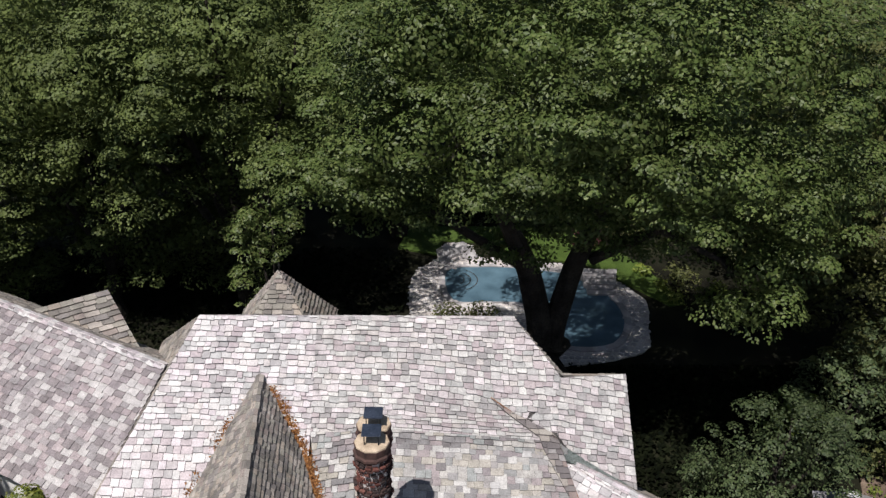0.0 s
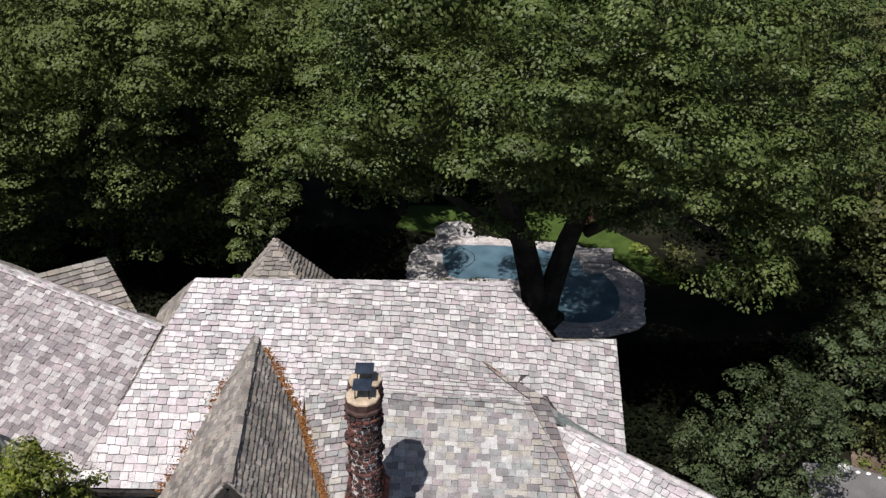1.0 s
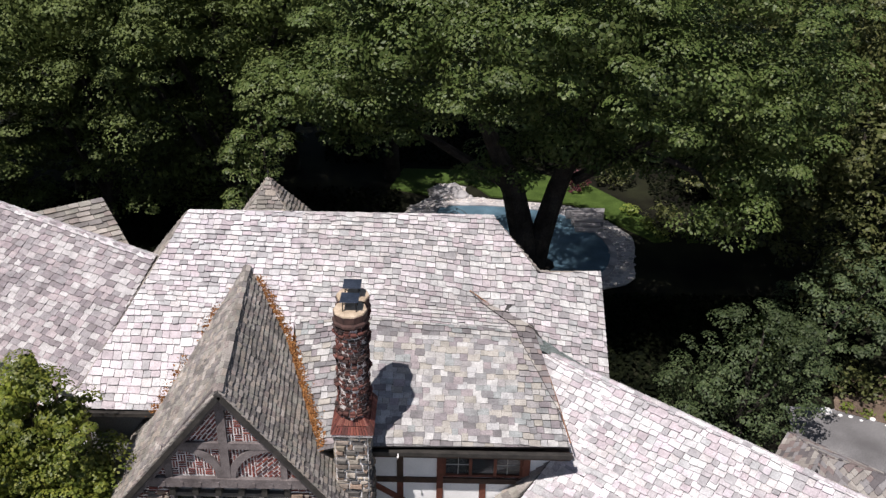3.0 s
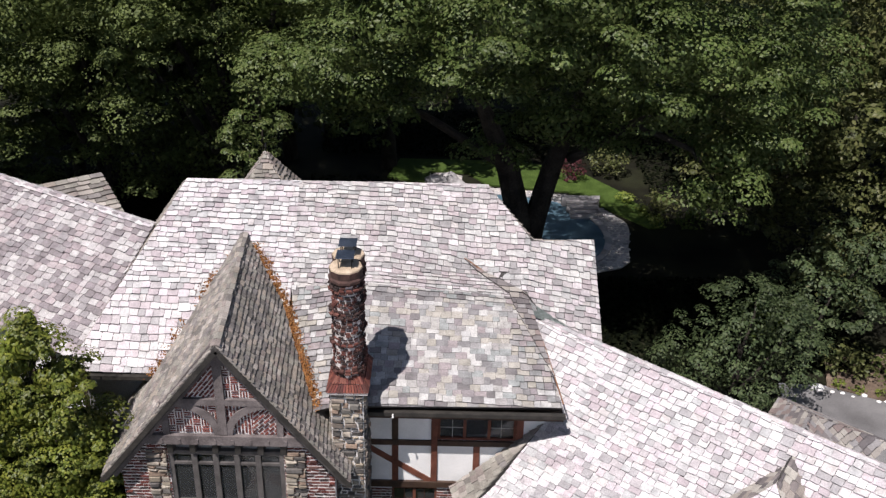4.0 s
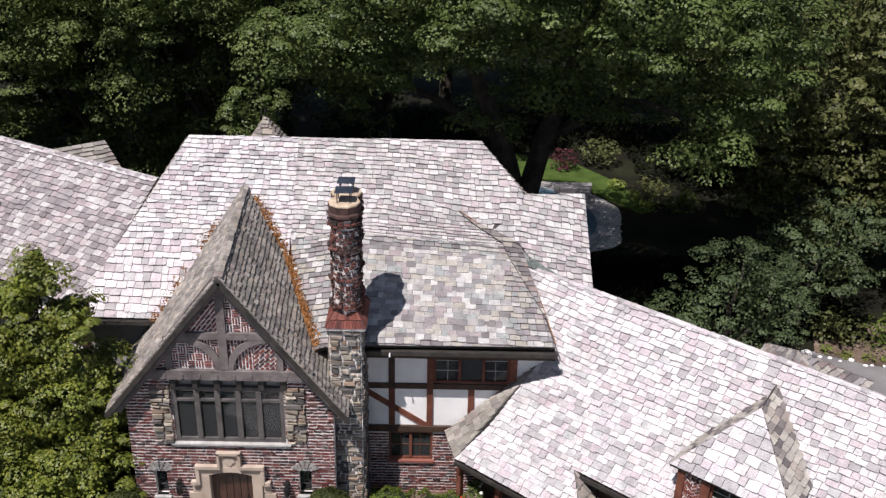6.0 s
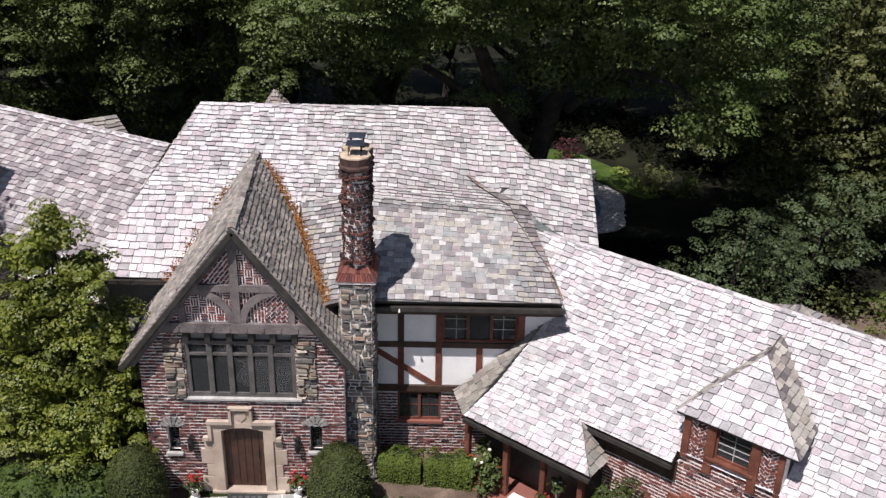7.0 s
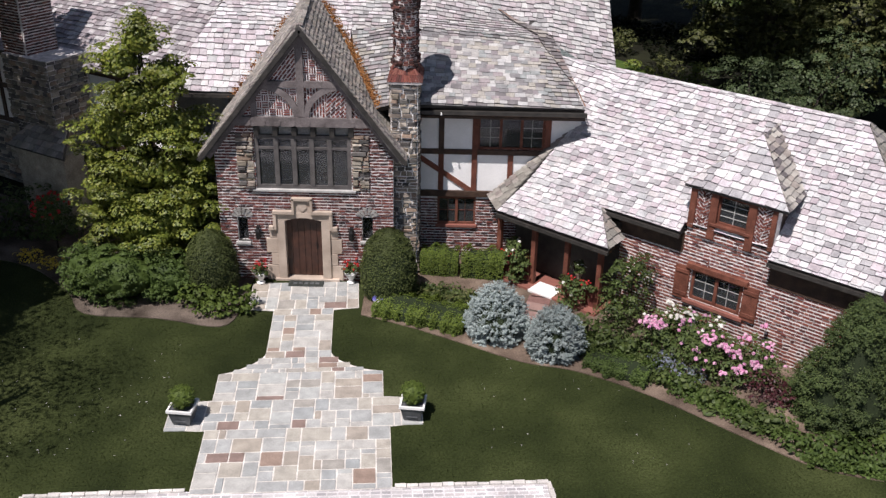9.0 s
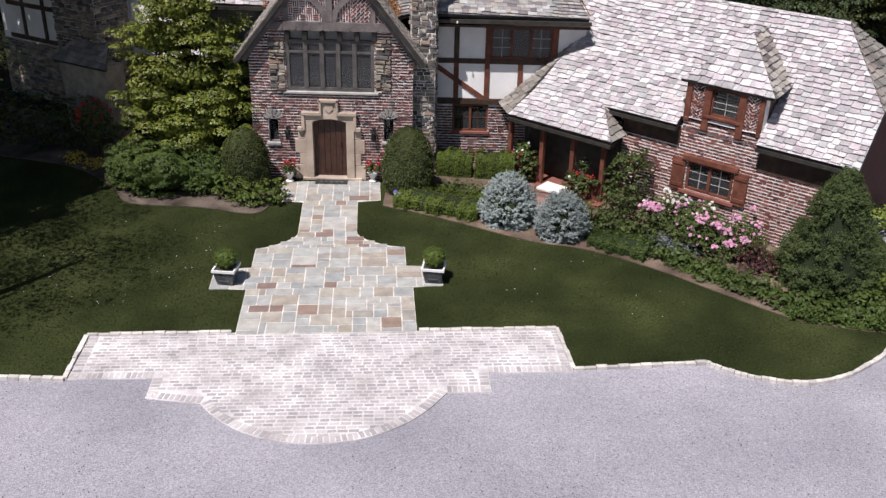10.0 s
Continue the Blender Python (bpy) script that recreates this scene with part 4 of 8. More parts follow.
for x0, x1, z0, z1, d in ((3.42, 8.9, 2.30, 2.52, .07), (3.42, 8.9, 3.80, 3.98, .05), (3.42, 8.9, 5.10, 5.24, .05), (4.26, 4.44, 2.52, 3.80, .045), (4.26, 4.44, 3.98, 5.1, .045), (5.36, 5.54, 2.52, 5.1, .055),
                       (6.55, 6.73, 2.52, 3.80, .045), (7.72, 7.92, 2.52, 5.1, .055), (3.40, 3.56, 2.52, 5.1, .04)):
    bm = bmesh.new()
    box(bm, x0, x1, TIMBER_Y - d, TIMBER_Y + 0.02, z0, z1, None, 0.008)
    part("timber", bm, M_red_timber if z0 < 3.9 and x0 > 4 else M_dark_wood, house)
for p, q in (((3.5, TIMBER_Y, 3.78), (5.38, TIMBER_Y, 2.5)), ((5.6, TIMBER_Y, 2.5), (5.9, TIMBER_Y, 2.52))):
    if p[0] < 4:
        bm = bmesh.new()
        beam(bm, p, q, 0.17, 0.04)
        part("brace", bm, M_red_timber, house)
window(house, (5.54, TIMBER_Y, 3.98), (1, 0, 0), 2.18, 1.14, 3, 3, 0.07, 0.09, M_red_timber, True, 0, True, label="dark casement window with pale curtains", bar_material=M_curtain, barred=(0, 2))
brick_wall("lower_wall", house, (3.5, 1.9, 0), (1, 0, 0), 3.6, 2.3, [(0.75, 2.05, 1.25, 2.3)], seed=21, mortar=M_white_mortar, single=lambda u, z: u > 0.5 and z > 0.5, label="clinker brick wall under the half-timbering")
window(house, (4.25, 1.9, 1.27), (1, 0, 0), 1.3, 1.0, 2, 2, 0.07, 0.1, M_red_timber, True, label="low red-brown casement window", bar_material=M_red_timber)
bm = bmesh.new()
box(bm, 4.2, 5.6, 1.82, 2.0, 1.17, 1.27, None, 0.01)
part("window_sill", bm, M_red_brick, house)

# ---- the front gable ----
GX, G_HALF, G_TOP, G_EAVE = 0.12, 3.17, 8.38, 4.33
G_SLOPE = (G_TOP - G_EAVE) / G_HALF
WX0, WX1 = -2.66, 2.88
brick_wall("gable_wall", house, (WX0, 0, 0), (1, 0, 0), WX1 - WX0, 4.68, [(1.26, 4.24, 3.2, 5.3), (2.02, 3.30, 0.0, 2.28), (0.54, 0.88, 1.37, 2.2), (4.54, 4.88, 1.47, 2.29)], seed=22, mortar=M_white_mortar,
           single=lambda u, z: 0.4 < z < 3.1 and 0.9 < u < 4.6, label="front wall of dark clinker brick with pale joints")


def gable_span(z):
    half = max(0.0, (G_TOP - 0.22 - z) / G_SLOPE)
    return (GX - half - WX0, GX + half - WX0)


brick_wall("gable_shoulder", house, (WX0, 0, 0), (1, 0, 0), WX1 - WX0, 5.3, (), lambda z: (max(0.0, gable_span(z)[0]), 1.26), 0.3, seed=36, base=4.68, mortar=M_white_mortar)
brick_wall("gable_shoulder", house, (WX0, 0, 0), (1, 0, 0), WX1 - WX0, 5.3, (), lambda z: (4.24, min(WX1 - WX0, gable_span(z)[1])), 0.3, seed=37, base=4.68, mortar=M_white_mortar)
bm = bmesh.new()
box(bm, WX0, WX0 + 0.3, 0.3, 2.4, 0, 4.55)
box(bm, WX1 - 0.3, WX1, 0.3, 2.4, 0, 4.55)
part("gable_side_wall", bm, M_brick, house)


bm = bmesh.new()
prism(bm, [(GX - 2.36, -0.04, 5.3), (GX + 2.36, -0.04, 5.3), (GX + 0.1, -0.04, 8.12), (GX - 0.1, -0.04, 8.12)], (0, 0.22, 0))
gable_top = part("gable_top", bm, M_white_mortar, house, "patterned brick between gable timbers")


def infill(panel, angle, weave, seed, parent, frame=None, tones=None, brick=(0.175, 0.05), joint=0.038):
    """Bricks set slantwise or in a basket weave over a convex panel (x, z) on the plane y = 0 of its frame."""
    rnd = random.Random(seed)
    frame = frame or Matrix.Identity(4)
    panel = panel if area(panel) > 0 else panel[::-1]
    cx, cz = sum(p[0] for p in panel) / len(panel), sum(p[1] for p in panel) / len(panel)
    ca, sa = math.cos(math.radians(angle)), math.sin(math.radians(angle))
    verts, faces = [], []
    quads = []
    lw, lh = brick[0] + joint, brick[1] + joint
    for i in range(-14, 15):
        for k in range(-24, 25):
            if weave:
                if k % 3:
                    continue
                bx, bz, side = i * lw, k / 3 * lw, (i + k // 3) % 2
                for m in range(3 if abs(bz) < 2.2 else 0):
                    step = lw / 3
                    if side:
                        quads.append((bx, bz + m * step, brick[0], step - joint))
                    else:
                        quads.append((bx + m * step, bz, step - joint, brick[0]))
            else:
                quads.append((i * lw + (k % 2) * lw / 2, k * lh, brick[0], brick[1]))
    for x, z, w, h in quads:
        tilt = rnd.uniform(-0.006, 0.006)
        loop = [(x, z + tilt), (x + w, z - tilt), (x + w, z + h - tilt), (x, z + h + tilt)]
        loop = clip([(cx + p * ca - q * sa, cz + p * sa + q * ca) for p, q in loop], panel)
        if len(loop) < 3 or area(loop) < 0.0012:
            continue
        k, n, d = len(verts), len(loop), rnd.uniform(0.012, 0.03)
        verts += [frame @ Vector((p, 0.0, q)) for p, q in loop] + [frame @ Vector((p, -d, q)) for p, q in loop]
        faces.append([k + n + i for i in range(n)])
        faces += [[k + i, k + (i + 1) % n, k + n + (i + 1) % n, k + n + i] for i in range(n)]
    return tagged(mesh_part("infill_bricks", verts, faces, tones or M_infill, parent), kind="stuff")


for seed, (panel, angle, weave) in enumerate((([(GX - 1.3, 6.72), (GX - 0.1, 6.72), (GX - 0.1, 8.05)], 52, False), ([(GX + 0.1, 6.72), (GX + 1.3, 6.72), (GX + 0.1, 8.05)], 0, True),
                                              ([(GX - 1.4, 5.6), (GX - 0.1, 5.6), (GX - 0.1, 6.54), (GX - 1.4, 6.54)], 0, True), ([(GX + 0.1, 5.6), (GX + 0.75, 5.6), (GX + 0.75, 6.54), (GX + 0.1, 6.54)], 90, False),
                                              ([(GX + 0.75, 5.6), (GX + 1.4, 5.6), (GX + 1.4, 6.54), (GX + 0.75, 6.54)], 45, False), ([(GX - 2.2, 5.6), (GX - 1.5, 5.6), (GX - 1.5, 6.5)], 8, False),
                                              ([(GX + 1.5, 5.6), (GX + 2.2, 5.6), (GX + 1.5, 6.5)], -48, False))):
    infill(panel, angle, weave, 230 + seed, gable_top, pose(0, -0.04, 0))
# gable timbers
for p, q, w, d in (((-2.12, -0.06, 5.46), (2.42, -0.06, 5.46), 0.28, .12), ((GX, -0.06, 5.62), (GX, -0.06, 8.0), 0.22, .09), ((-1.25, -0.06, 6.62), (1.5, -0.06, 6.62), 0.19, .085),
                ((-1.32, -0.06, 5.6), (-1.32, -0.06, 6.6), 0.17, .08), ((1.56, -0.06, 5.6), (1.56, -0.06, 6.6), 0.17, .08)):
    bm = bmesh.new()
    beam(bm, p, q, w, d)
    part("gable_timber", bm, M_timber, house, "grey-brown weathered timber")
for s in (-1, 1):
    bm = bmesh.new()
    beam(bm, (GX + s * 3.0, -0.06, G_EAVE + 0.0), (GX + s * 0.02 + 0.04, -0.06, G_TOP - 0.16), 0.34, 0.13)
    part("gable_timber", bm, M_timber, house, "grey-brown weathered timber")
    pts = [(GX + s * (1.28 - 1.14 * math.cos(math.pi / 2 * i / 8)), -0.06, 5.60 + 0.96 * math.sin(math.pi / 2 * i / 8)) for i in range(9)]
    arc_part("curved_brace", pts, 0.19, 0.075, M_timber, house)
for i in range(10):
    bm = bmesh.new()
    x = -1.9 + 0.45 * i
    box(bm, x - 0.035, x + 0.035, -0.2, -0.17, 5.36, 5.5)
    part("peg", bm, M_timber, house)
# dark recess above the window, big mullioned window
for i in range(6):
    bm = bmesh.new()
    x = -1.38 + 0.58 * i
    box(bm, x, x + 0.16, -0.1, 0.24, 4.98, 5.27, None, 0.01)
    part("bracket", bm, M_gutter, house)
bm = bmesh.new()
box(bm, -1.42, 1.6, 0.15, 0.3, 4.95, 5.3)
part("window_head", bm, M_grey_plaster, house)
window(house, (-1.4, 0.0, 3.22), (1, 0, 0), 2.98, 1.75, 5, 1, 0.12, 0.16, M_window_frame, False, 1.34, label="large grey mullioned window of five lights")
bm = bmesh.new()
box(bm, -1.52, 1.72, -0.09, 0.1, 3.13, 3.215, None, 0.015)
part("window_sill", bm, M_sill, house, "pale stone sill")
rubble("quoin_stones", house, (-1.98, -0.005, 3.2), (1, 0, 0), 0.56, 1.85, 31, (0.2, 0.5), (0.03, 0.10))
rubble("quoin_stones", house, (1.6, -0.005, 3.2), (1, 0, 0), 0.56, 1.85, 32, (0.2, 0.5), (0.03, 0.10))
# narrow lights beside the door
rnd = random.Random(91)
for x, z0, z1 in ((-2.12, 1.37, 2.2), (1.88, 1.47, 2.29)):
    window(house, (x, 0.14, z0), (1, 0, 0), 0.34, z1 - z0, 1, 2, 0.03, 0.08, M_gutter, False, name="slit_window", label="narrow dark window set deep in the wall")
    bm = bmesh.new()
    box(bm, x - 0.07, x + 0.41, -0.10, 0.13, z0 - 0.10, z0, None, 0.014)
    part("slit_sill", bm, M_sill, house, "pale stone sill")
    for k in range(6):
        a = math.radians(-56 + 22.4 * k)
        r = 0.40 + rnd.uniform(-0.03, 0.05)
        bm = bmesh.new()
        c, s0, s1 = (x + 0.17, z1 - 0.06), a - 0.15, a + 0.15
        prism(bm, [(c[0] + q * math.sin(w), 0.0, c[1] + q * math.cos(w) * 0.95) for q, w in ((0.17, s0), (r, s0), (r, s1), (0.17, s1))], (0, -rnd.uniform(0.03, 0.055), 0))
        bmesh.ops.recalc_face_normals(bm, faces=bm.faces[:])
        part("arch_stone", bm, M_fan, house, "grey stone of the fan above the window")
# door and its stone surround
bm = bmesh.new()
box(bm, -0.62, 0.62, 0.16, 0.22, 0.1, 2.3)
door = part("front_door", bm, M_door, house, "varnished dark red-brown plank door")
for i in range(6):
    bm = bmesh.new()
    box(bm, -0.6 + 0.2 * i + 0.012, -0.4 + 0.2 * i - 0.012, 0.135, 0.16, 0.12, 2.28)
    part("door_plank", bm, M_door, door)
bm = bmesh.new()
tube(bm, (0.40, 0.08, 1.1), (0.40, 0.08, 1.35), 0.018, 0.018)
part("door_handle", bm, M_iron, door)
arch = [(-0.58 + 1.16 * i / 10, 2.16 + 0.10 * math.sin(math.pi * i / 10)) for i in range(11)]
for s in (-1, 1):
    bm = bmesh.new()
    box(bm, min(s * 0.58, s * 0.86), max(s * 0.58, s * 0.86), -0.10, 0.2, 0.0, 2.16, None, 0.015)
    part("door_jamb", bm, M_lime, house, "carved buff limestone jamb")
    for z0, z1, w in ((0.0, 0.55, 0.42), (0.55, 0.98, 0.26), (0.98, 1.5, 0.40), (1.5, 1.95, 0.28)):
        bm = bmesh.new()
        box(bm, min(s * 0.86, s * (0.82 + w)), max(s * 0.86, s * (0.82 + w)), -0.045, 0.1, z0 + 0.005, z1 - 0.005, None, 0.012)
        part("surround_block", bm, M_lime, house)
    bm = bmesh.new()
    box(bm, min(s * 0.84, s * 0.95), max(s * 0.84, s * 0.95), -0.17, -0.05, 1.85, 2.42, None, 0.012)
    box(bm, min(s * 0.9, s * 1.1), max(s * 0.9, s * 1.1), -0.17, -0.05, 1.83, 1.98, None, 0.02)
    part("label_stop", bm, M_lime, house)
bm = bmesh.new()
for (xa, za), (xb, zb) in zip(arch, arch[1:]):
    prism(bm, [(xa, -0.10, za), (xb, -0.10, zb), (xb, -0.10, 2.42), (xa, -0.10, 2.42)], (0, 0.28, 0))
box(bm, -0.86, -0.58, -0.1, 0.1, 2.16, 2.42)
box(bm, 0.58, 0.86, -0.1, 0.1, 2.16, 2.42)
bmesh.ops.remove_doubles(bm, verts=bm.verts[:], dist=0.002)
part("door_lintel", bm, M_lime, house, "shallow-arched limestone lintel")
bm = bmesh.new()
box(bm, -0.95, -0.3, -0.19, -0.05, 2.40, 2.52, None, 0.012)
box(bm, 0.3, 0.95, -0.19, -0.05, 2.40, 2.52, None, 0.012)
box(bm, -0.33, -0.25, -0.19, -0.05, 2.40, 2.95, None, 0.012)
box(bm, 0.25, 0.33, -0.19, -0.05, 2.40, 2.95, None, 0.012)
box(bm, -0.33, 0.33, -0.19, -0.05, 2.87, 2.97, None, 0.012)
part("drip_mould", bm, M_lime, house)
bm = bmesh.new()
box(bm, -0.25, 0.25, -0.09, 0.05, 2.42, 2.87)
prism(bm, [(-0.13, -0.12, 2.78), (-0.15, -0.12, 2.62), (0.0, -0.12, 2.48), (0.15, -0.12, 2.62), (0.13, -0.12, 2.78)], (0, 0.05, 0))
part("shield_panel", bm, M_lime, house, "limestone panel with a carved shield")
bm = bmesh.new()
box(bm, -0.98, 1.12, -0.14, 0.2, 0.0, 0.09, None, 0.012)
part("doorstep", bm, M_lime, house, "pale stone doorstep")
for s in (-1, 1):
    bm = bmesh.new()
    x = 0.05 + s * 1.49
    box(bm, x - 0.05, x + 0.05, -0.2, 0.0, 1.9, 1.95)
    lathe(bm, [(0.05, 0), (0.085, 0.05), (0.085, 0.28), (0.03, 0.38), (0.01, 0.44)], 6, (x, -0.17, 1.52))
    part("wall_lantern", bm, M_iron, house)

bm = bmesh.new()
prism(bm, [(GX - 0.30, -0.02, G_TOP - 0.62), (GX + 0.30, -0.02, G_TOP - 0.62), (GX, -0.02, G_TOP - 0.12)], (0, -0.175, 0))
part("apex_block", bm, M_timber, house)
# gable roof: its ridge runs slightly askew to the front
RIDGE_F, RIDGE_B = Vector((0.21, -0.36, 8.42)), Vector((-0.29, 5.72, 8.39))
R_WAY = (RIDGE_B - RIDGE_F).normalized()
for s in (-1, 1):
    o = Vector((GX + s * G_HALF, -0.36, G_EAVE))
    up = (RIDGE_F - o) - (RIDGE_F - o).dot(R_WAY) * R_WAY
    full = up.length
    up.normalize()

    def on_face(q):
        return ((q - o).dot(R_WAY), (q - o).dot(up))

    # the face runs on under the main slope; the valley is where the two meet
    out = R_WAY.cross(up)

    def gable_z(x, y):
        return o.z - (out.x * (x - o.x) + out.y * (y - o.y)) / out.z

    valley = []
    for k in range(25):
        y = (2.64 if s < 0 else 1.02) + (5.70 - (2.64 if s < 0 else 1.02)) * k / 24
        near, far = RIDGE_F.x + (RIDGE_B.x - RIDGE_F.x) * (y - RIDGE_F.y) / (RIDGE_B.y - RIDGE_F.y), o.x
        for _ in range(24):
            mid = (near + far) / 2
            if gable_z(mid, y) > roof_z(mid, y):
                near = mid
            else:
                far = mid
        valley.append((mid, y))
    ta, ba = on_face(RIDGE_F)[0], on_face(RIDGE_B)[0]
    fa = on_face(Vector((o.x, 3.1, o.z)))[0]
    loops = [[(0, 0), (fa, 0), (ba + 0.1, full), (ta, full)]]
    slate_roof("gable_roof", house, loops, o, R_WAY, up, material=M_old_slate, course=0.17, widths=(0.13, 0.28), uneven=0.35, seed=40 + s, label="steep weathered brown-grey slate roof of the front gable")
    # verge board and the litter of needles in the valley
    bm = bmesh.new()
    beam(bm, o + Vector((s * 0.02, -0.02, -0.10)), RIDGE_F + Vector((0, -0.02, -0.13)), 0.13, -0.06)
    part("verge_board", bm, M_gutter, house)
    rng = np.random.default_rng(50 + s)
    n = 4200 if s > 0 else 700
    f = np.clip(rng.choice([0.1, 0.2, 0.3, 0.42, 0.5, 0.6, 0.68, 0.76, 0.84, 0.9] if s > 0 else [0.03, 0.1, 0.3, 0.6, 0.68], n) + rng.normal(0, 0.05, n), 0.0, 0.97) * 23.99
    k = f.astype(int)
    vx, vy = np.array([p[0] for p in valley]), np.array([p[1] for p in valley])
    x = vx[k] + (vx[k + 1] - vx[k]) * (f - k) + s * np.abs(rng.normal(0, 0.11, n)) + s * 0.01
    y = vy[k] + (vy[k + 1] - vy[k]) * (f - k) + rng.normal(0, 0.06, n) - 0.03
    z = np.array([roof_z(a, b) for a, b in zip(x, y)]) + 0.05 + rng.uniform(0, 0.05, n)
    tagged(leaf_mesh("needle_litter", np.stack([x, y, z], 1), rng.normal(size=(n, 3)) + np.array([0, -0.4, 1.0]), rng.uniform(0.022, 0.06, n), M_rust, rng, house, "orange-brown needles along the valley"), kind="stuff")
cap_row(house, [tuple(RIDGE_F - Vector((0, 0, 0.03))), tuple(RIDGE_B - Vector((0, 0, 0.03)))], M_old_slate, 0.11, 6, 0.3, name="ridge_slates")

# unseen dark walls and floor, added to make the rooms behind the panes dim
box_parts("inner_wall", [(WX0 + 0.3, WX1 - 0.3, 1.6, 1.7, 0.05, 5.2), (3.7, 8.8, 3.6, 3.7, 0.05, 5.2)], M_dark_wood, house)
box_parts("inner_floor", [(WX0 + 0.3, WX1 - 0.3, 0.32, 1.6, 2.8, 2.95)], M_dark_wood, house)

# ---- chimney of the front ----
chimney = tagged(part("chimney", (lambda b: (box(b, 2.78, 3.62, 0.5, 1.9, 0, 6.62), b)[1])(bmesh.new()), M_white_mortar, house), "stone chimney stack with two round brick flues")
for o, al, w in (((2.78, 0.5, 0), (1, 0, 0), 0.84), ((3.62, 0.5, 0), (0, 1, 0), 1.4), ((2.78, 1.9, 0), (0, -1, 0), 1.4)):
    rubble("stack_stones", chimney, o, al, w, 6.55, 60 + int(o[0] * 7), (0.16, 0.42), (0.02, 0.08), gap=0.018)
bm = bmesh.new()
lo = [Vector((x, y, 6.60)) for x, y in ((2.70, 0.40), (3.74, 0.40), (3.74, 2.02), (2.70, 2.02))]
hi = [Vector((x, y, 7.0)) for x, y in ((2.94, 0.64), (3.50, 0.64), (3.50, 1.82), (2.94, 1.82))]
for i in range(4):
    a, b, c, d = lo[i], lo[(i + 1) % 4], hi[(i + 1) % 4], hi[i]
    n = 13 if i % 2 == 0 else 19
    for k in range(n):
        p, q = k / n + 0.006, (k + 1) / n - 0.006
        nn = (b - a).cross(d - a).normalized()
        for r0, r1, lift in ((0.0, 0.5, 0.03), (0.5, 1.0, 0.015)):
            quad = [a.lerp(b, p).lerp(d.lerp(c, p), r0), a.lerp(b, q).lerp(d.lerp(c, q), r0), a.lerp(b, q).lerp(d.lerp(c, q), r1 - 0.03), a.lerp(b, p).lerp(d.lerp(c, p), r1 - 0.03)]
            prism(bm, [v + nn * lift for v in quad], -nn * 0.05)
tagged(part("skirt_bricks", bm, M_red_brick, chimney, "sloping red brick skirt"), kind="stuff")
bm = bmesh.new()
prism(bm, lo, (0, 0, -0.06))
prism(bm, hi, (0, 0, -0.36))
part("skirt_core", bm, M_mortar, chimney)
for yc in (0.93, 1.58):
    verts, faces = [], []
    rnd = random.Random(int(yc * 100))
    z = 6.95
    while z < 9.62:
        ring = 0.36 + (0.06 if any(abs(z - q) < 0.06 for q in (7.12, 7.9, 8.75, 9.45)) else 0.0)
        n = 15
        turn = rnd.uniform(0, 1)
        for i in range(n):
            a0, a1 = 2 * math.pi * (i + turn) / n + 0.05, 2 * math.pi * (i + 1 + turn) / n - 0.05
            r = ring + rnd.uniform(-0.022, 0.05)
            k = len(verts)
            for zz in (z, z + 0.046):
                verts += [(3.22 + rr * math.cos(a), yc + rr * math.sin(a), zz) for rr, a in ((r - 0.14, a0), (r, a0), (r, a1), (r - 0.14, a1))]
            faces += [[k + j for j in f] for f in SIDES]
        z += 0.068
    tagged(mesh_part("flue_bricks", verts, faces, M_flue, chimney, "rough twisted brick flue"), kind="stuff")
    bm = bmesh.new()
    lathe(bm, [(0.352, 6.9), (0.352, 9.6)], 12, (3.22, yc, 0))
    part("flue_core", bm, M_mortar, chimney)
    bm = bmesh.new()
    lathe(bm, [(0.39, 9.60), (0.44, 9.66), (0.44, 9.72), (0.40, 9.76), (0.41, 9.86), (0.42, 9.95)], 10, (3.22, yc, 0))
    part("flue_collar", bm, M_collar, chimney, "octagonal brick collar")
    bm = bmesh.new()
    lathe(bm, [(0.41, 9.952), (0.40, 9.985), (0.28, 10.0)], 10, (3.22, yc, 0))
    part("flue_top", bm, M_clay, chimney, "buff mortar top")
    bm = bmesh.new()
    box(bm, 3.0, 3.44, yc - 0.22, yc + 0.22, 10.28, 10.30)
    cowl = part("cowl", bm, M_cap, chimney, "blue-grey steel rain cap")
    bm = bmesh.new()
    for x in (3.06, 3.38):
        for y in (yc - 0.16, yc + 0.16):
            box(bm, x - 0.012, x + 0.012, y - 0.012, y + 0.012, 9.98, 10.28)
    part("cowl_legs", bm, M_iron, cowl)

# ---- the east wing, turned by 40 degrees ----
WING = pose(0, 0, 0, 0, 0, -40)
W3 = WING.to_3x3()
WU, WV = W3 @ Vector((1, 0, 0)), W3 @ Vector((0, 1, 0))
E_V, E_Z, W_SLOPE, W_RIDGE = 5.3, 3.2, 0.88, 8.95
WN = math.hypot(1, W_SLOPE)


def wing(u, v, z):
    return WING @ Vector((u, v, z))


def w_face(points):
    return [(u, (v - E_V) * WN) for u, v in points]


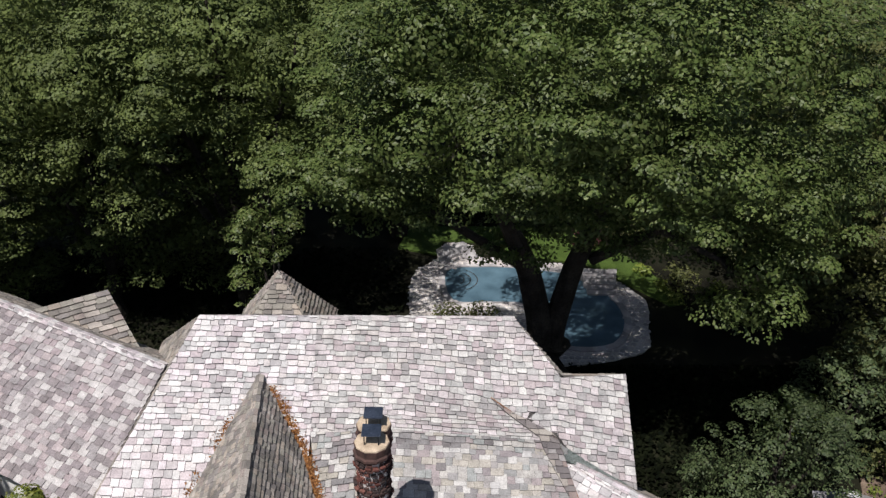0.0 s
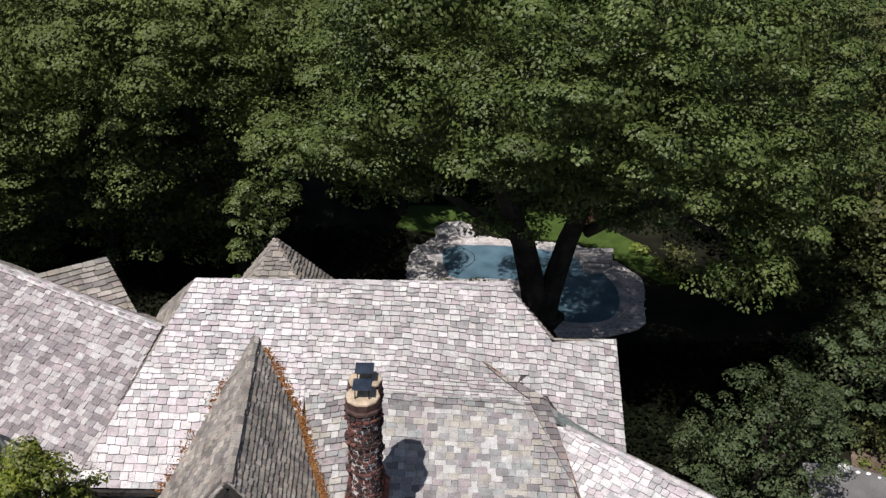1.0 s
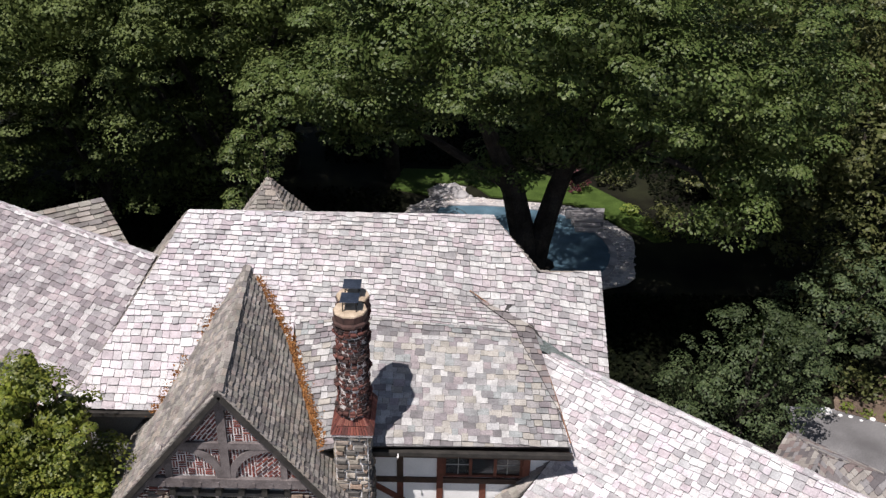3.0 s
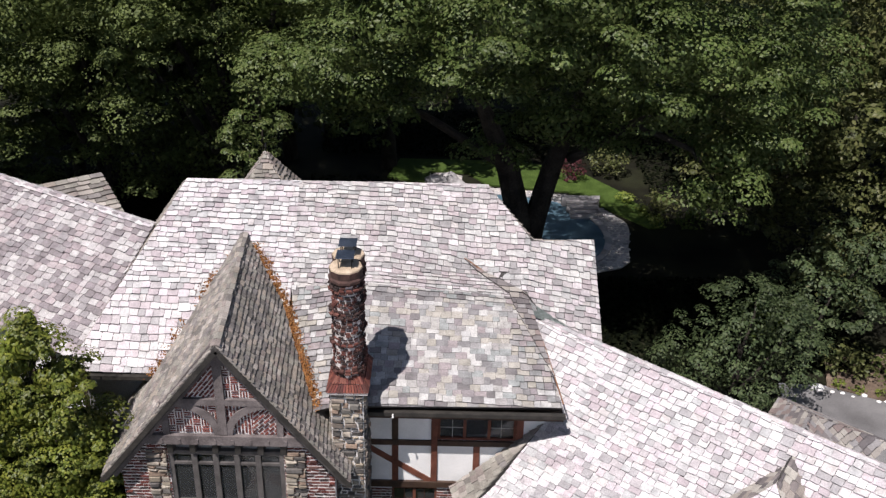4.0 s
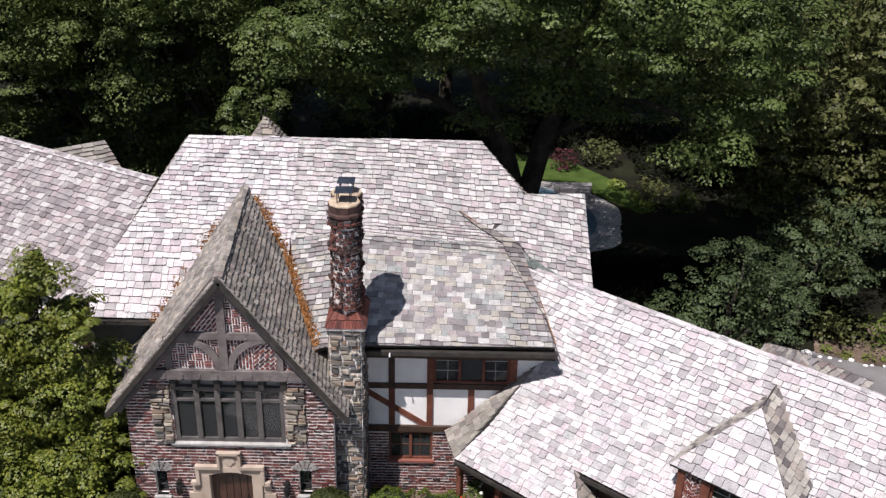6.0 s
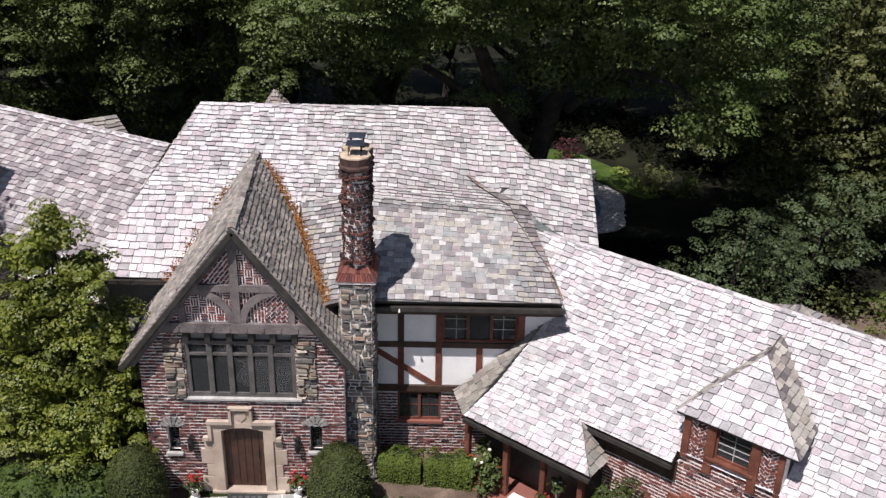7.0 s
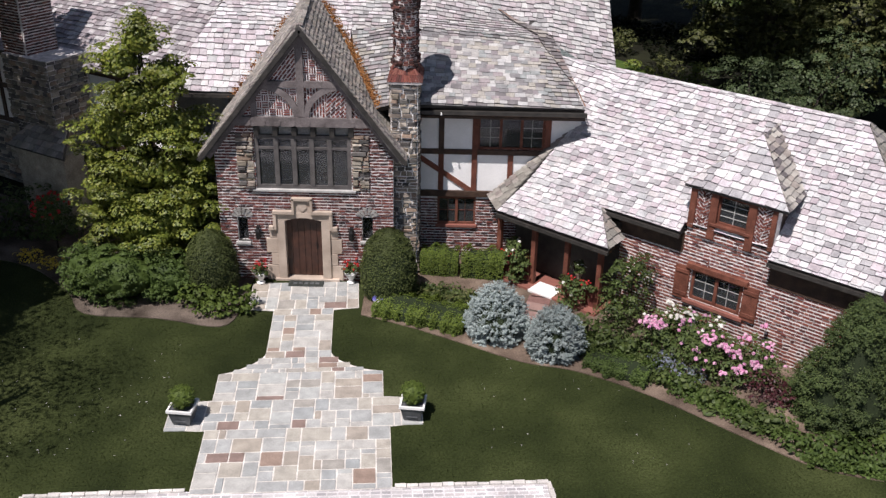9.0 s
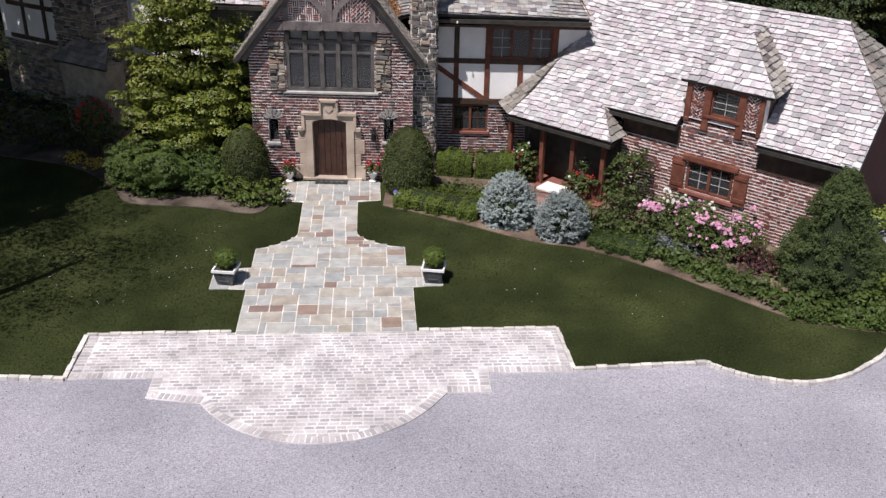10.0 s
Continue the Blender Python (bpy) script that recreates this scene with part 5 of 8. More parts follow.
W_UP = WV + Vector((0, 0, W_SLOPE))
slate_roof("wing_roof", house, [w_face([(4.43, 4.38), (8.6, 4.38), (7.7, 5.3), (4.87, 5.3)]), w_face([(4.87, 5.3), (10.35, 5.3), (10.35, 7.0), (5.3, 7.0)]), w_face([(5.3, 7.0), (10.35, 7.0), (10.35, W_RIDGE), (3.4, W_RIDGE), (3.4, 7.6)]),
           w_face([(10.35, 5.55), (13.0, 5.55), (13.0, W_RIDGE), (10.35, W_RIDGE)]), w_face([(13.0, 5.3), (16.05, 5.3), (15.95, 6.8), (13.8, W_RIDGE), (13.0, W_RIDGE)])],
           wing(0, E_V, E_Z), WU, W_UP, seed=17, course=0.185, widths=(0.17, 0.36), single=lambda a, b: 4.6 < a < 10.3 and b < 3.0, label="pale slate roof of the low wing, in the sun")
roof_from("wing_saddle", [(7.96, 4.50, 6.62), (9.12, 1.24, 4.49), (10.3, 2.81, 6.23)], WU, M_slate, 37, "slates sweeping up to the valley", 0.19, (0.17, 0.36))
# the wing ends in a gable with a clipped, hipped top
slate_roof("wing_end_hip", house, [[(0, 0), (4.3, 0), (2.15, 2.87)]], wing(15.97, 6.8, 4.51), WV, -WU * 2.15 + Vector((0, 0, 1.9)), material=M_old_slate, seed=18)
slate_roof("wing_back_roof", house, [[(-16.05, 0), (-3.0, 0), (-3.0, 4.86), (-13.8, 4.86), (-15.95, 2.0)]], wing(0, 12.6, E_Z), -WU, -WV + Vector((0, 0, W_SLOPE)), material=M_old_slate, seed=19)
p0, p1 = wing(4.43, 4.38, 2.38), Vector((5.93, 1.75, 2.40))
hip_top = wing(5.3, 7.0, E_Z + W_SLOPE * 1.7)
al = (p0 - p1).normalized()
hv = (hip_top - p1) - (hip_top - p1).dot(al) * al
slate_roof("porch_hip", house, [[(0, 0), ((p0 - p1).length, 0), ((hip_top - p1).dot(al), hv.length)]], p1, al, hv, material=M_old_slate, seed=20, deck=0.1)
r0, r1, r2 = wing(8.6, 4.38, 2.38), wing(7.7, 5.3, E_Z), wing(8.6, 5.3, 2.42)
slate_roof("porch_end", house, [[(0, 0), ((r2 - r0).length, 0), ((r1 - r0).dot((r2 - r0).normalized()), ((r1 - r0) - (r1 - r0).dot((r2 - r0).normalized()) * (r2 - r0).normalized()).length)]], r0, r2 - r0, r1 - r0, material=M_old_slate, seed=25, deck=0.06)
cap_row(house, [wing(3.6, W_RIDGE, E_Z + W_SLOPE * (W_RIDGE - E_V) - 0.03), wing(13.8, W_RIDGE, E_Z + W_SLOPE * (W_RIDGE - E_V) - 0.03)], M_slate, 0.10, 7, name="ridge_slates")
for u0, u1, v, z in ((4.4, 8.6, 4.38, 2.38), (7.7, 10.35, 5.3, 3.2), (13.0, 16.0, 5.3, 3.2)):
    bm = bmesh.new()
    box(bm, u0, u1, v - 0.05, v + 0.06, z - 0.19, z - 0.08, WING)
    part("gutter", bm, M_gutter, house)
    bm = bmesh.new()
    box(bm, u0, u1, v + 0.06, v + 0.40, z - 0.10, z - 0.05, WING)
    part("soffit", bm, M_dark_wood, house)
# wing wall, windows
WALL_V = 5.62
brick_wall("wing_wall", house, wing(8.2, WALL_V, 0), WU, 7.4, 3.096, [(2.55, 4.15, 1.05, 2.05)], seed=24, mortar=M_white_mortar, joint=0.042, brick=(0.20, 0.064), rough_face=True, tones=M_red_brick, tones_one=M_red_brick_one, single=lambda u, z: u > 1.8 and z > 0.8, label="red brick wing wall with white joints")
dormer_wall = brick_wall("dormer_wall", house, wing(10.42, WALL_V - 0.03, 3.096), WU, 2.55, 1.554, [(0.83, 1.77, 0.554, 1.474)], seed=26, mortar=M_white_mortar, joint=0.042, brick=(0.20, 0.064), rough_face=True, tones=M_red_brick, tones_one=M_red_brick_one, label="red brick wall dormer")
box_parts("end_wall", [(8.2, 15.3, 12.0, 12.2, 0, 3.2)], M_red_brick, house, WING)
bm = bmesh.new()
prism(bm, [wing(15.3, v, z) for v, z in ((WALL_V + 0.3, 0), (12.2, 0), (12.2, 3.2), (11.1, 4.3), (6.8, 4.3), (WALL_V + 0.3, 3.45))], WU * 0.3)
part("end_wall", bm, M_red_brick, house)
for va, vb in ((5.34, 6.84), (12.56, 11.06)):
    bm = bmesh.new()
    prism(bm, [wing(15.82, v, z) for v, z in ((va, 2.98), (vb, 4.26), (vb, 4.42), (va, 3.14))], WU * 0.06)
    part("rake_board", bm, M_dark_wood, house)
bm = bmesh.new()
box(bm, 15.80, 15.88, 6.85, 11.05, 4.26, 4.42, WING)
part("rake_board", bm, M_dark_wood, house)
# dark strips stand in for the shadow the eave casts on the brick
for u0, u1, zb in ((8.25, 10.38, 2.46), (13.02, 15.6, 2.32)):
    bm = bmesh.new()
    box(bm, u0, u1, WALL_V - 0.035, WALL_V - 0.012, zb, 3.09, WING)
    part("eave_shade_strip", bm, M_dark_wood, house, "dark strip put in for the eave's shadow on the wall")
box_parts("dormer_cheek", [(10.42, 10.6, WALL_V + 0.27, 7.3, 3.15, 4.6), (12.79, 12.97, WALL_V + 0.27, 7.3, 3.15, 4.6)], M_dark_wood, house, WING)
window(house, wing(11.26, WALL_V - 0.03, 3.67), WU, 0.92, 0.86, 1, 4, 0.06, 0.1, M_red_timber, True, label="white-barred window of the dormer", bar_material=M_sill)
for a in (0.19, 1.98):
    for half in (0, 1):
        infill([(a + half * 0.215, 0.28), (a + half * 0.215 + 0.21, 0.28), (a + half * 0.215 + 0.21, 1.45), (a + half * 0.215, 1.45)], 38 if half else -38, False, 260 + half, dormer_wall, WING @ pose(10.42, WALL_V - 0.045, 3.15), M_red_brick, (0.17, 0.048), 0.032)
    bm = bmesh.new()
    box(bm, 10.42 + a, 10.42 + a + 0.43, WALL_V - 0.046, WALL_V - 0.02, 3.43, 4.62, WING)
    part("infill_panel", bm, M_white_mortar, dormer_wall)
for a, b in ((0.0, 0.19), (0.62, 0.85), (1.75, 1.98), (2.41, 2.55)):
    bm = bmesh.new()
    box(bm, 10.42 + a, 10.42 + b, WALL_V - 0.11, WALL_V - 0.025, 3.45 - (0.3 if 0.4 < a < 2 else 0.1), 4.62, WING, 0.01)
    part("dormer_board", bm, M_red_timber, house, "red-brown painted board")
bm = bmesh.new()
box(bm, 11.1, 12.3, WALL_V - 0.14, WALL_V + 0.02, 3.58, 3.67, WING, 0.01)
part("window_sill", bm, M_red_timber, house)
lw = window(house, wing(10.77, WALL_V, 1.07), WU, 1.56, 0.96, 2, 3, 0.08, 0.1, M_red_timber, True, label="red-brown window with white bars and shutters", bar_material=M_sill, curtain=True)
for a in (-0.52, 1.62):
    bm = bmesh.new()
    box(bm, 10.77 + a, 10.77 + a + 0.46, WALL_V - 0.07, WALL_V - 0.02, 1.0, 2.1, WING, 0.008)
    sh = part("shutter", bm, M_red_timber, house, "red-brown plank shutter")
    for zz in (1.12, 1.85):
        bm = bmesh.new()
        box(bm, 10.77 + a + 0.03, 10.77 + a + 0.43, WALL_V - 0.095, WALL_V - 0.07, zz, zz + 0.12, WING, 0.006)
        part("batten", bm, M_red_timber, sh)
bm = bmesh.new()
box(bm, 10.6, 12.5, WALL_V - 0.12, WALL_V + 0.02, 2.06, 2.24, WING, 0.012)
part("window_head", bm, M_red_timber, house)
bm = bmesh.new()
box(bm, 10.6, 12.5, WALL_V - 0.12, WALL_V + 0.02, 0.93, 1.05, WING, 0.012)
part("window_sill", bm, M_red_brick, house)
# dormer roof: a hipped cap running back into the wing roof
DU0, DU1, DV, DZ, DAU, DAV, DAZ = 10.23, 13.29, 5.42, 4.63, 11.58, 7.2, 5.97
apex = wing(DAU, DAV, DAZ)
c0, c1 = wing(DU0, DV, DZ), wing(DU1, DV, DZ)
k0, k1 = wing(DU0 + 0.1, 6.95, DZ + 0.02), wing(DU1 - 0.15, 6.9, DZ + 0.02)
back = wing(11.42, 8.52, DAZ + 0.02)


def tri_roof(name, a, b, c, material, seed, label="", course=0.19, rear=None):
    along = (b - a).normalized()
    hh = (c - a) - (c - a).dot(along) * along
    corners = [(0, 0), ((b - a).length, 0), ((c - a).dot(along), hh.length)]
    if rear:
        corners.insert(2, ((rear - a).dot(along), hh.length))
    return slate_roof(name, house, [corners], a, along, hh, material=material, seed=seed, deck=0.08, label=label, course=course)


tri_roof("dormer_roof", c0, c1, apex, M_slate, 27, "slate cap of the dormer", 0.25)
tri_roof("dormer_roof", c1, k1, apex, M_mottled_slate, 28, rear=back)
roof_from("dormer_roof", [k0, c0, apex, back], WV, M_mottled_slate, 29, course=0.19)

# its twin on the far slope
TU, TV, TZ = 11.2, 10.38, 5.95
twin = wing(TU, TV, TZ)
t0, t1 = wing(TU - 1.5, 12.5, 4.62), wing(TU + 1.6, 12.5, 4.62)
b0, b1, ridge_end = wing(TU - 1.3, 10.9, 4.66), wing(TU + 1.4, 10.9, 4.66), wing(TU, 9.3, TZ)
# the dark hip slates carry the mottled shade on this cap
tri_roof("rear_dormer_roof", t1, t0, twin, M_hip_slate, 127, "slate cap of the rear dormer, its mottled shade put into darker slates", 0.25)
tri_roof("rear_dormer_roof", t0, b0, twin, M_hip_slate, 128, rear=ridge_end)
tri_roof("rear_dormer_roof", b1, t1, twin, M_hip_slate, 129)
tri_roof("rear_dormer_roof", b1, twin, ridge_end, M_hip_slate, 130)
box_parts("rear_dormer_wall", [(TU - 1.25, TU + 1.35, 10.9, 12.3, 3.1, 4.6)], M_red_brick, house, WING)

# porch under the low eave
# near-black back wall: the shade inside the porch is put into its colour
bm = bmesh.new()
box(bm, 4.4, 8.3, 5.5, 5.75, 0, 2.8, WING)
part("porch_wall", bm, M_gutter, house)
for u in (4.36, 5.74, 7.0, 8.2):
    bm = bmesh.new()
    box(bm, u - 0.08, u + 0.08, 4.62, 4.78, 0, 2.3, WING, 0.012)
    part("porch_post", bm, M_red_timber, house, "red-brown porch post")
bm = bmesh.new()
box(bm, 4.3, 8.5, 4.6, 4.8, 2.12, 2.3, WING, 0.012)
part("porch_beam", bm, M_red_timber, house)
for u0, u1 in ((4.36, 5.7), (7.05, 8.2)):
    bm = bmesh.new()
    box(bm, u0, u1, 4.64, 4.76, 0.0, 0.75, WING)
    part("porch_parapet", bm, M_red_brick, house)
bm = bmesh.new()
box(bm, 4.6, 8.4, 4.3, 5.5, 0.02, 0.12, WING, 0.01)
part("porch_floor", bm, M_red_brick, house)

# ---- the west wing, turned by 29.5 degrees ----
WEST = pose(0, 0, 0, 0, 0, -29.5)
L3 = WEST.to_3x3()
LU, LV = L3 @ Vector((1, 0, 0)), L3 @ Vector((0, 1, 0))


def west(u, v, z):
    return WEST @ Vector((u, v, z))


slate_roof("west_roof", house, [[(-18, 0), (-5.80, 0), (-5.68, 4.52), (-18, 4.52)]], west(0, 0.42, 5.49), LU, LV + Vector((0, 0, 0.845)), material=M_west_slate, seed=35, course=0.2, widths=(0.18, 0.38), label="purple slate roof of the west wing, darkened for its dappled shade")
slate_roof("west_back_roof", house, [[(5.2, 0), (18, 0), (18, 4.50), (6.3, 4.50)]], west(0, 7.32, 5.49), -LU, -LV + Vector((0, 0, 0.845)), material=M_old_slate, seed=36)
cap_row(house, [west(-18, 3.87, 8.36), west(-5.8, 3.87, 8.36)], M_slate, 0.17, 8, name="ridge_slates")
bm = bmesh.new()
box(bm, -18, -5.6, 0.75, 1.0, 0, 5.45, WEST)
part("west_wall", bm, M_plaster, house, "white stucco between timbers, in the shade")
for u in (-16.5, -15.2, -13.6, -12.6, -10.4, -8.6, -7.2, -6.0):
    bm = bmesh.new()
    box(bm, u - 0.09, u + 0.09, 0.70, 0.76, 2.5, 5.4, WEST)
    part("timber", bm, M_dark_wood, house)
for z in (2.5, 3.9, 5.2):
    bm = bmesh.new()
    box(bm, -17.5, -5.7, 0.69, 0.76, z, z + 0.18, WEST)
    part("timber", bm, M_dark_wood, house)
bm = bmesh.new()
box(bm, -18, -5.7, 0.60, 0.76, 0, 2.45, WEST)
part("west_lower_wall", bm, M_stone, house)
rubble("west_stones", house, west(-18, 0.60, 0), LU, 12.3, 2.45, 71, (0.2, 0.45), (0.02, 0.06))
# stone chimney of the west wing
wc = part("west_chimney", (lambda b: (box(b, -12.3, -10.0, -1.0, 0.7, 0, 6.0, WEST), box(b, -12.4, -11.2, -0.80, 0.5, 6.0, 10.2, WEST), b)[2])(bmesh.new()), M_mortar, house, "tall stone and brick chimney in the shade")
rubble("stack_stones", wc, west(-12.3, -1.0, 0), LU, 2.3, 6.0, 72, (0.16, 0.4), (0.03, 0.08))
rubble("stack_stones", wc, west(-10.0, -1.0, 0), LV, 1.6, 6.0, 73, (0.16, 0.4), (0.03, 0.08))
# dark brown flue bricks, which also carry the tree shade on this flue
brick_wall("flue_face", wc, west(-12.4, -0.82, 6.0), LU, 1.15, 4.2, (), None, 0.02, tones=M_flue, seed=74)
brick_wall("flue_face", wc, west(-11.18, -0.80, 6.0), LV, 1.3, 4.2, (), None, 0.02, tones=M_flue, seed=75)
slate_roof("stack_shoulder", house, [[(0, 0), (2.9, 0), (2.3, 1.1), (0.5, 1.1)]], west(-11.85, -1.75, 2.9), LU, LV + Vector((0, 0, 0.9)), material=M_old_slate, seed=76, deck=0.1)
bm = bmesh.new()
box(bm, -11.65, -9.2, -1.55, -0.65, 0, 2.9, WEST)
part("bay_wall", bm, M_stone, house)

# ---- roofs behind ----
tri_b, tri_a = Vector((-0.52, 10.9, 8.95)), 1.62
for i in range(4):
    q = [Vector((-0.52 + sx * tri_a, 10.9 + sy * tri_a, 6.5)) for sx, sy in ((-1, -1), (1, -1), (1, 1), (-1, 1))]
    tri_roof("turret_roof", q[i], q[(i + 1) % 4], tri_b, M_old_slate, 80 + i, "pointed slate turret roof", 0.17)
bm = bmesh.new()
box(bm, -1.9, 0.9, 9.5, 12.3, 0, 6.5)
part("turret_wall", bm, M_stone, house)
bm = bmesh.new()
lathe(bm, [(0.03, 8.9), (0.02, 9.1), (0.05, 9.14), (0.01, 9.3)], 6, (-0.52, 10.9, 0))
part("finial", bm, M_iron, house)
fa, fb, fc = Vector((-6.64, 11.85, 7.63)), Vector((-9.6, 10.0, 7.55)), Vector((-4.45, 8.9, 6.3))
fd = fc + (fb - fa)
al = (fa - fb).normalized()
hh = (fa - fc) - (fa - fc).dot(al) * al
slate_roof("far_gable_roof", house, [[(0, 0), ((fc - fd).length, 0), ((fa - fd).dot(al), hh.length), ((fb - fd).dot(al), hh.length)]], fd, al, hh, material=M_old_slate, seed=84, widths=(0.3, 0.55), course=0.26, label="weathered slate roof behind the west wing")
bm = bmesh.new()
box(bm, -9.2, -6.2, 9.6, 11.4, 0, 6.2)
part("far_wall", bm, M_stone, house)
tri_roof("east_hip", Vector((8.26, 6.20, 8.14)), Vector((8.30, 6.75, 7.9)), Vector((6.89, 7.30, 9.38)), M_old_slate, 13)
tri_roof("west_hip", Vector((-4.8, 11.5, 5.8)), Vector((-4.87, 2.7, 5.45)), Vector((-2.22, 7.08, 9.46)), M_old_slate, 15)

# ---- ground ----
tagged(mesh_part("ground", [(-900, -900, -0.1), (900, -900, -0.1), (900, 1500, -0.1), (-900, 1500, -0.1)], [(0, 1, 2, 3)], M_forest), "leafy woodland ground, its deep shade put into a near-black colour", "ground", kind="structure")
KERB_L = [(-40, -12.9), (-6.31, -12.75), (-4.74, -12.73), (-4.89, -10.80)]
KERB_R = [(7.1, -9.87), (7.34, -11.75), (10.68, -11.32)]
CURVE = [(10.68, -11.32), (11.27, -11.74), (12.02, -12.0), (12.94, -12.1), (13.85, -11.82), (14.58, -11.34), (15.6, -10.4), (17.0, -8.0), (18.0, -5.0)]
curve = smooth_line(CURVE, 5)
lawn_edge = [Vector((x, y, 0)) for x, y in KERB_L + [(-1.29, -10.46), (3.5, -10.14)] + KERB_R] + curve[1:]
slab("lawn", [(-40, 3), *[(p.x, p.y) for p in lawn_edge], (18.3, 1), (14.0, 3)], -0.15, 0.0, M_lawn, label="dark green mown lawn", category="lawn")
slab("driveway", [(-60, -70), (70, -70), (70, 9.8), (21.5, 10.6), (18.6, 10.8), (17.9, 6), (17.3, 2), (18.2, -4.8), (17.2, -8), (15.8, -10.2), (14.6, -11.2), (12.9, -12.0), (11.2, -11.6), (10.6, -11.2), (7.2, -11.6), (3.5, -11.0), (-4.8, -12.4), (-60, -12.6)], -0.098, -0.045, M_gravel, label="pale grey gravelled asphalt drive", category="driveway")

slab("side_drive", [(17.35, 2.0), (40, 2.0), (40, 9.7), (21.5, 10.5), (18.65, 10.7), (17.95, 6)], -0.06, -0.038, M_asphalt, label="darker worn asphalt of the side drive", category="driveway")


def bed(outline, material):
    return slab("planting_bed", outline, -0.02, 0.03, material, label="brown bark mulch bed edge", category="planting bed")


EAST_BED = smooth_line([(2.0, -2.25), (3.58, -2.95), (5.23, -3.85), (6.8, -4.72), (8.34, -5.15), (10.23, -6.3), (12.28, -8.05), (13.8, -9.2), (15.9, -9.75)], 4)
bed([(p.x, p.y) for p in EAST_BED] + [(17.3, -8.0), (16.2, -5.5), (8.0, 0.5), (8.0, 2.0), (2.0, 2.0)], M_tan_mulch)
WEST_BED = smooth_line([(-1.72, -2.3), (-2.14, -3.16), (-4.11, -2.75), (-6.42, -2.55), (-7.41, -1.25), (-9.42, 0.5), (-12.49, 1.45), (-16, 2.5)], 4)
bed([(p.x, p.y) for p in WEST_BED] + [(-16, 8), (-4, 2.3), (-1.72, 0.1)], M_mulch)

# granite kerb stones
kerb = thing("kerb", (0, 0, 0), "row of pale granite kerb stones along the lawn", "kerb", kind="structure")
rnd = random.Random(5)
for line in (KERB_L[1:], [(-4.89, -10.80), (-1.29, -10.46)], [(3.5, -10.14), (7.1, -9.87)], KERB_R, [(p.x, p.y) for p in curve], [(-20, -12.83), (-6.31, -12.75)]):
    for a, b in zip(line, line[1:]):
        a, b = Vector((*a, 0)), Vector((*b, 0))
        n = max(1, round((b - a).length / 0.27))
        d = (b - a).normalized()
        s = Vector((-d.y, d.x, 0))
        for i in range(n):
            bm = bmesh.new()
            p, q = a.lerp(b, (i + 0.03) / n), a.lerp(b, (i + 0.97) / n)
            w = 0.055 + rnd.uniform(-0.014, 0.012)
            top = 0.04 + rnd.uniform(-0.012, 0.012)
            prism(bm, [Vector((c.x, c.y, -0.15)) for c in (p - s * w, q - s * w, q + s * w, p + s * w)], (0, 0, 0.15 + top))
            part("kerb_stone", bm, M_kerb, kerb)

# cobble apron
APRON_X = Vector((12.0, 0.9, 0)).normalized()
APRON_Y = Vector((-APRON_X.y, APRON_X.x, 0))
A0 = Vector((-4.82, -10.74, 0))


def in_apron(p, m=0.22):
    """Inside the field of cobbles, a border's width m from the edge."""
    q = p - A0
    a, b = q.dot(APRON_X), q.dot(APRON_Y)
    if m < a < 12.02 - m and -2.0 + m < b < -0.03:
        return True
    if 1.98 + m < a < 9.95 - m and -2.8 + m < b <= -2.0 + m:
        return True
    return (a - 5.99) ** 2 / (3.25 - m) ** 2 + (b + 1.2) ** 2 / (3.4 - m) ** 2 < 1 and b < -1.9


apron_outline = [A0 + APRON_X * a + APRON_Y * b for a, b in [(0, 0), (12.02, 0), (12.02, -2.0), (9.95, -2.0), (9.95, -2.8), (8.9, -2.8)] + [(5.99 + 3.25 * math.cos(t), -1.2 + 3.4 * math.sin(t)) for t in [math.radians(-33 - 114 * i / 16) for i in range(17)]] + [(1.98, -2.8), (1.98, -2.0), (0, -2.0)]]
apron = slab("cobble_apron", [(p.x, p.y) for p in apron_outline], -0.09, -0.014, M_cobble_joint, label="apron of pale cobbles with a rounded front", category="paving")
COBBLE = unit_slab("cobble", 1, 1, 1.6, M_cobble_one, 0.06)
rnd = random.Random(8)
verts, faces, count = [], [], 0
b = -0.02
row = 0
while b > -4.6:
    hgt = 0.132 * rnd.uniform(0.97, 1.03)
    a = 0.03 + (0.12 if row % 2 else 0) + rnd.uniform(-0.03, 0.03)
    while a < 12.0:
        w = rnd.uniform(0.225, 0.255)
        c = A0 + APRON_X * (a + w / 2) + APRON_Y * (b - hgt / 2)
        if in_apron(c) and all(in_apron(A0 + APRON_X * (a + s * w) + APRON_Y * (b - hgt / 2)) for s in (0.28, 0.72)):
            top = rnd.uniform(0.014, 0.021)
            o = A0 + APRON_X * (a + 0.010) + APRON_Y * (b - hgt + 0.017) + Vector((0, 0, -0.025))
            if 3.6 < a < 8.8 and b < -1.0 and count < 300:
                count += 1
                ob = new("cobble", COBBLE)
                ob.parent = apron
                x, y = APRON_X * (w - 0.020), APRON_Y * (hgt - 0.034)
                ob.matrix_basis = Matrix(((x.x, y.x, 0, o.x), (x.y, y.y, 0, o.y), (0, 0, top, o.z), (0, 0, 0, 1)))
            else:
                k = len(verts)
                for z, e in ((-0.02, 0.0), (top, 0.008)):
                    for p, q in ((e, e), (w - 0.020 - e, e), (w - 0.020 - e, hgt - 0.034 - e), (e, hgt - 0.034 - e)):
                        verts.append(o + APRON_X * p + APRON_Y * q + Vector((0, 0, z)))
                faces += [[k + i for i in f] for f in SIDES[1:]]
        a += w
    b -= hgt
    row += 1
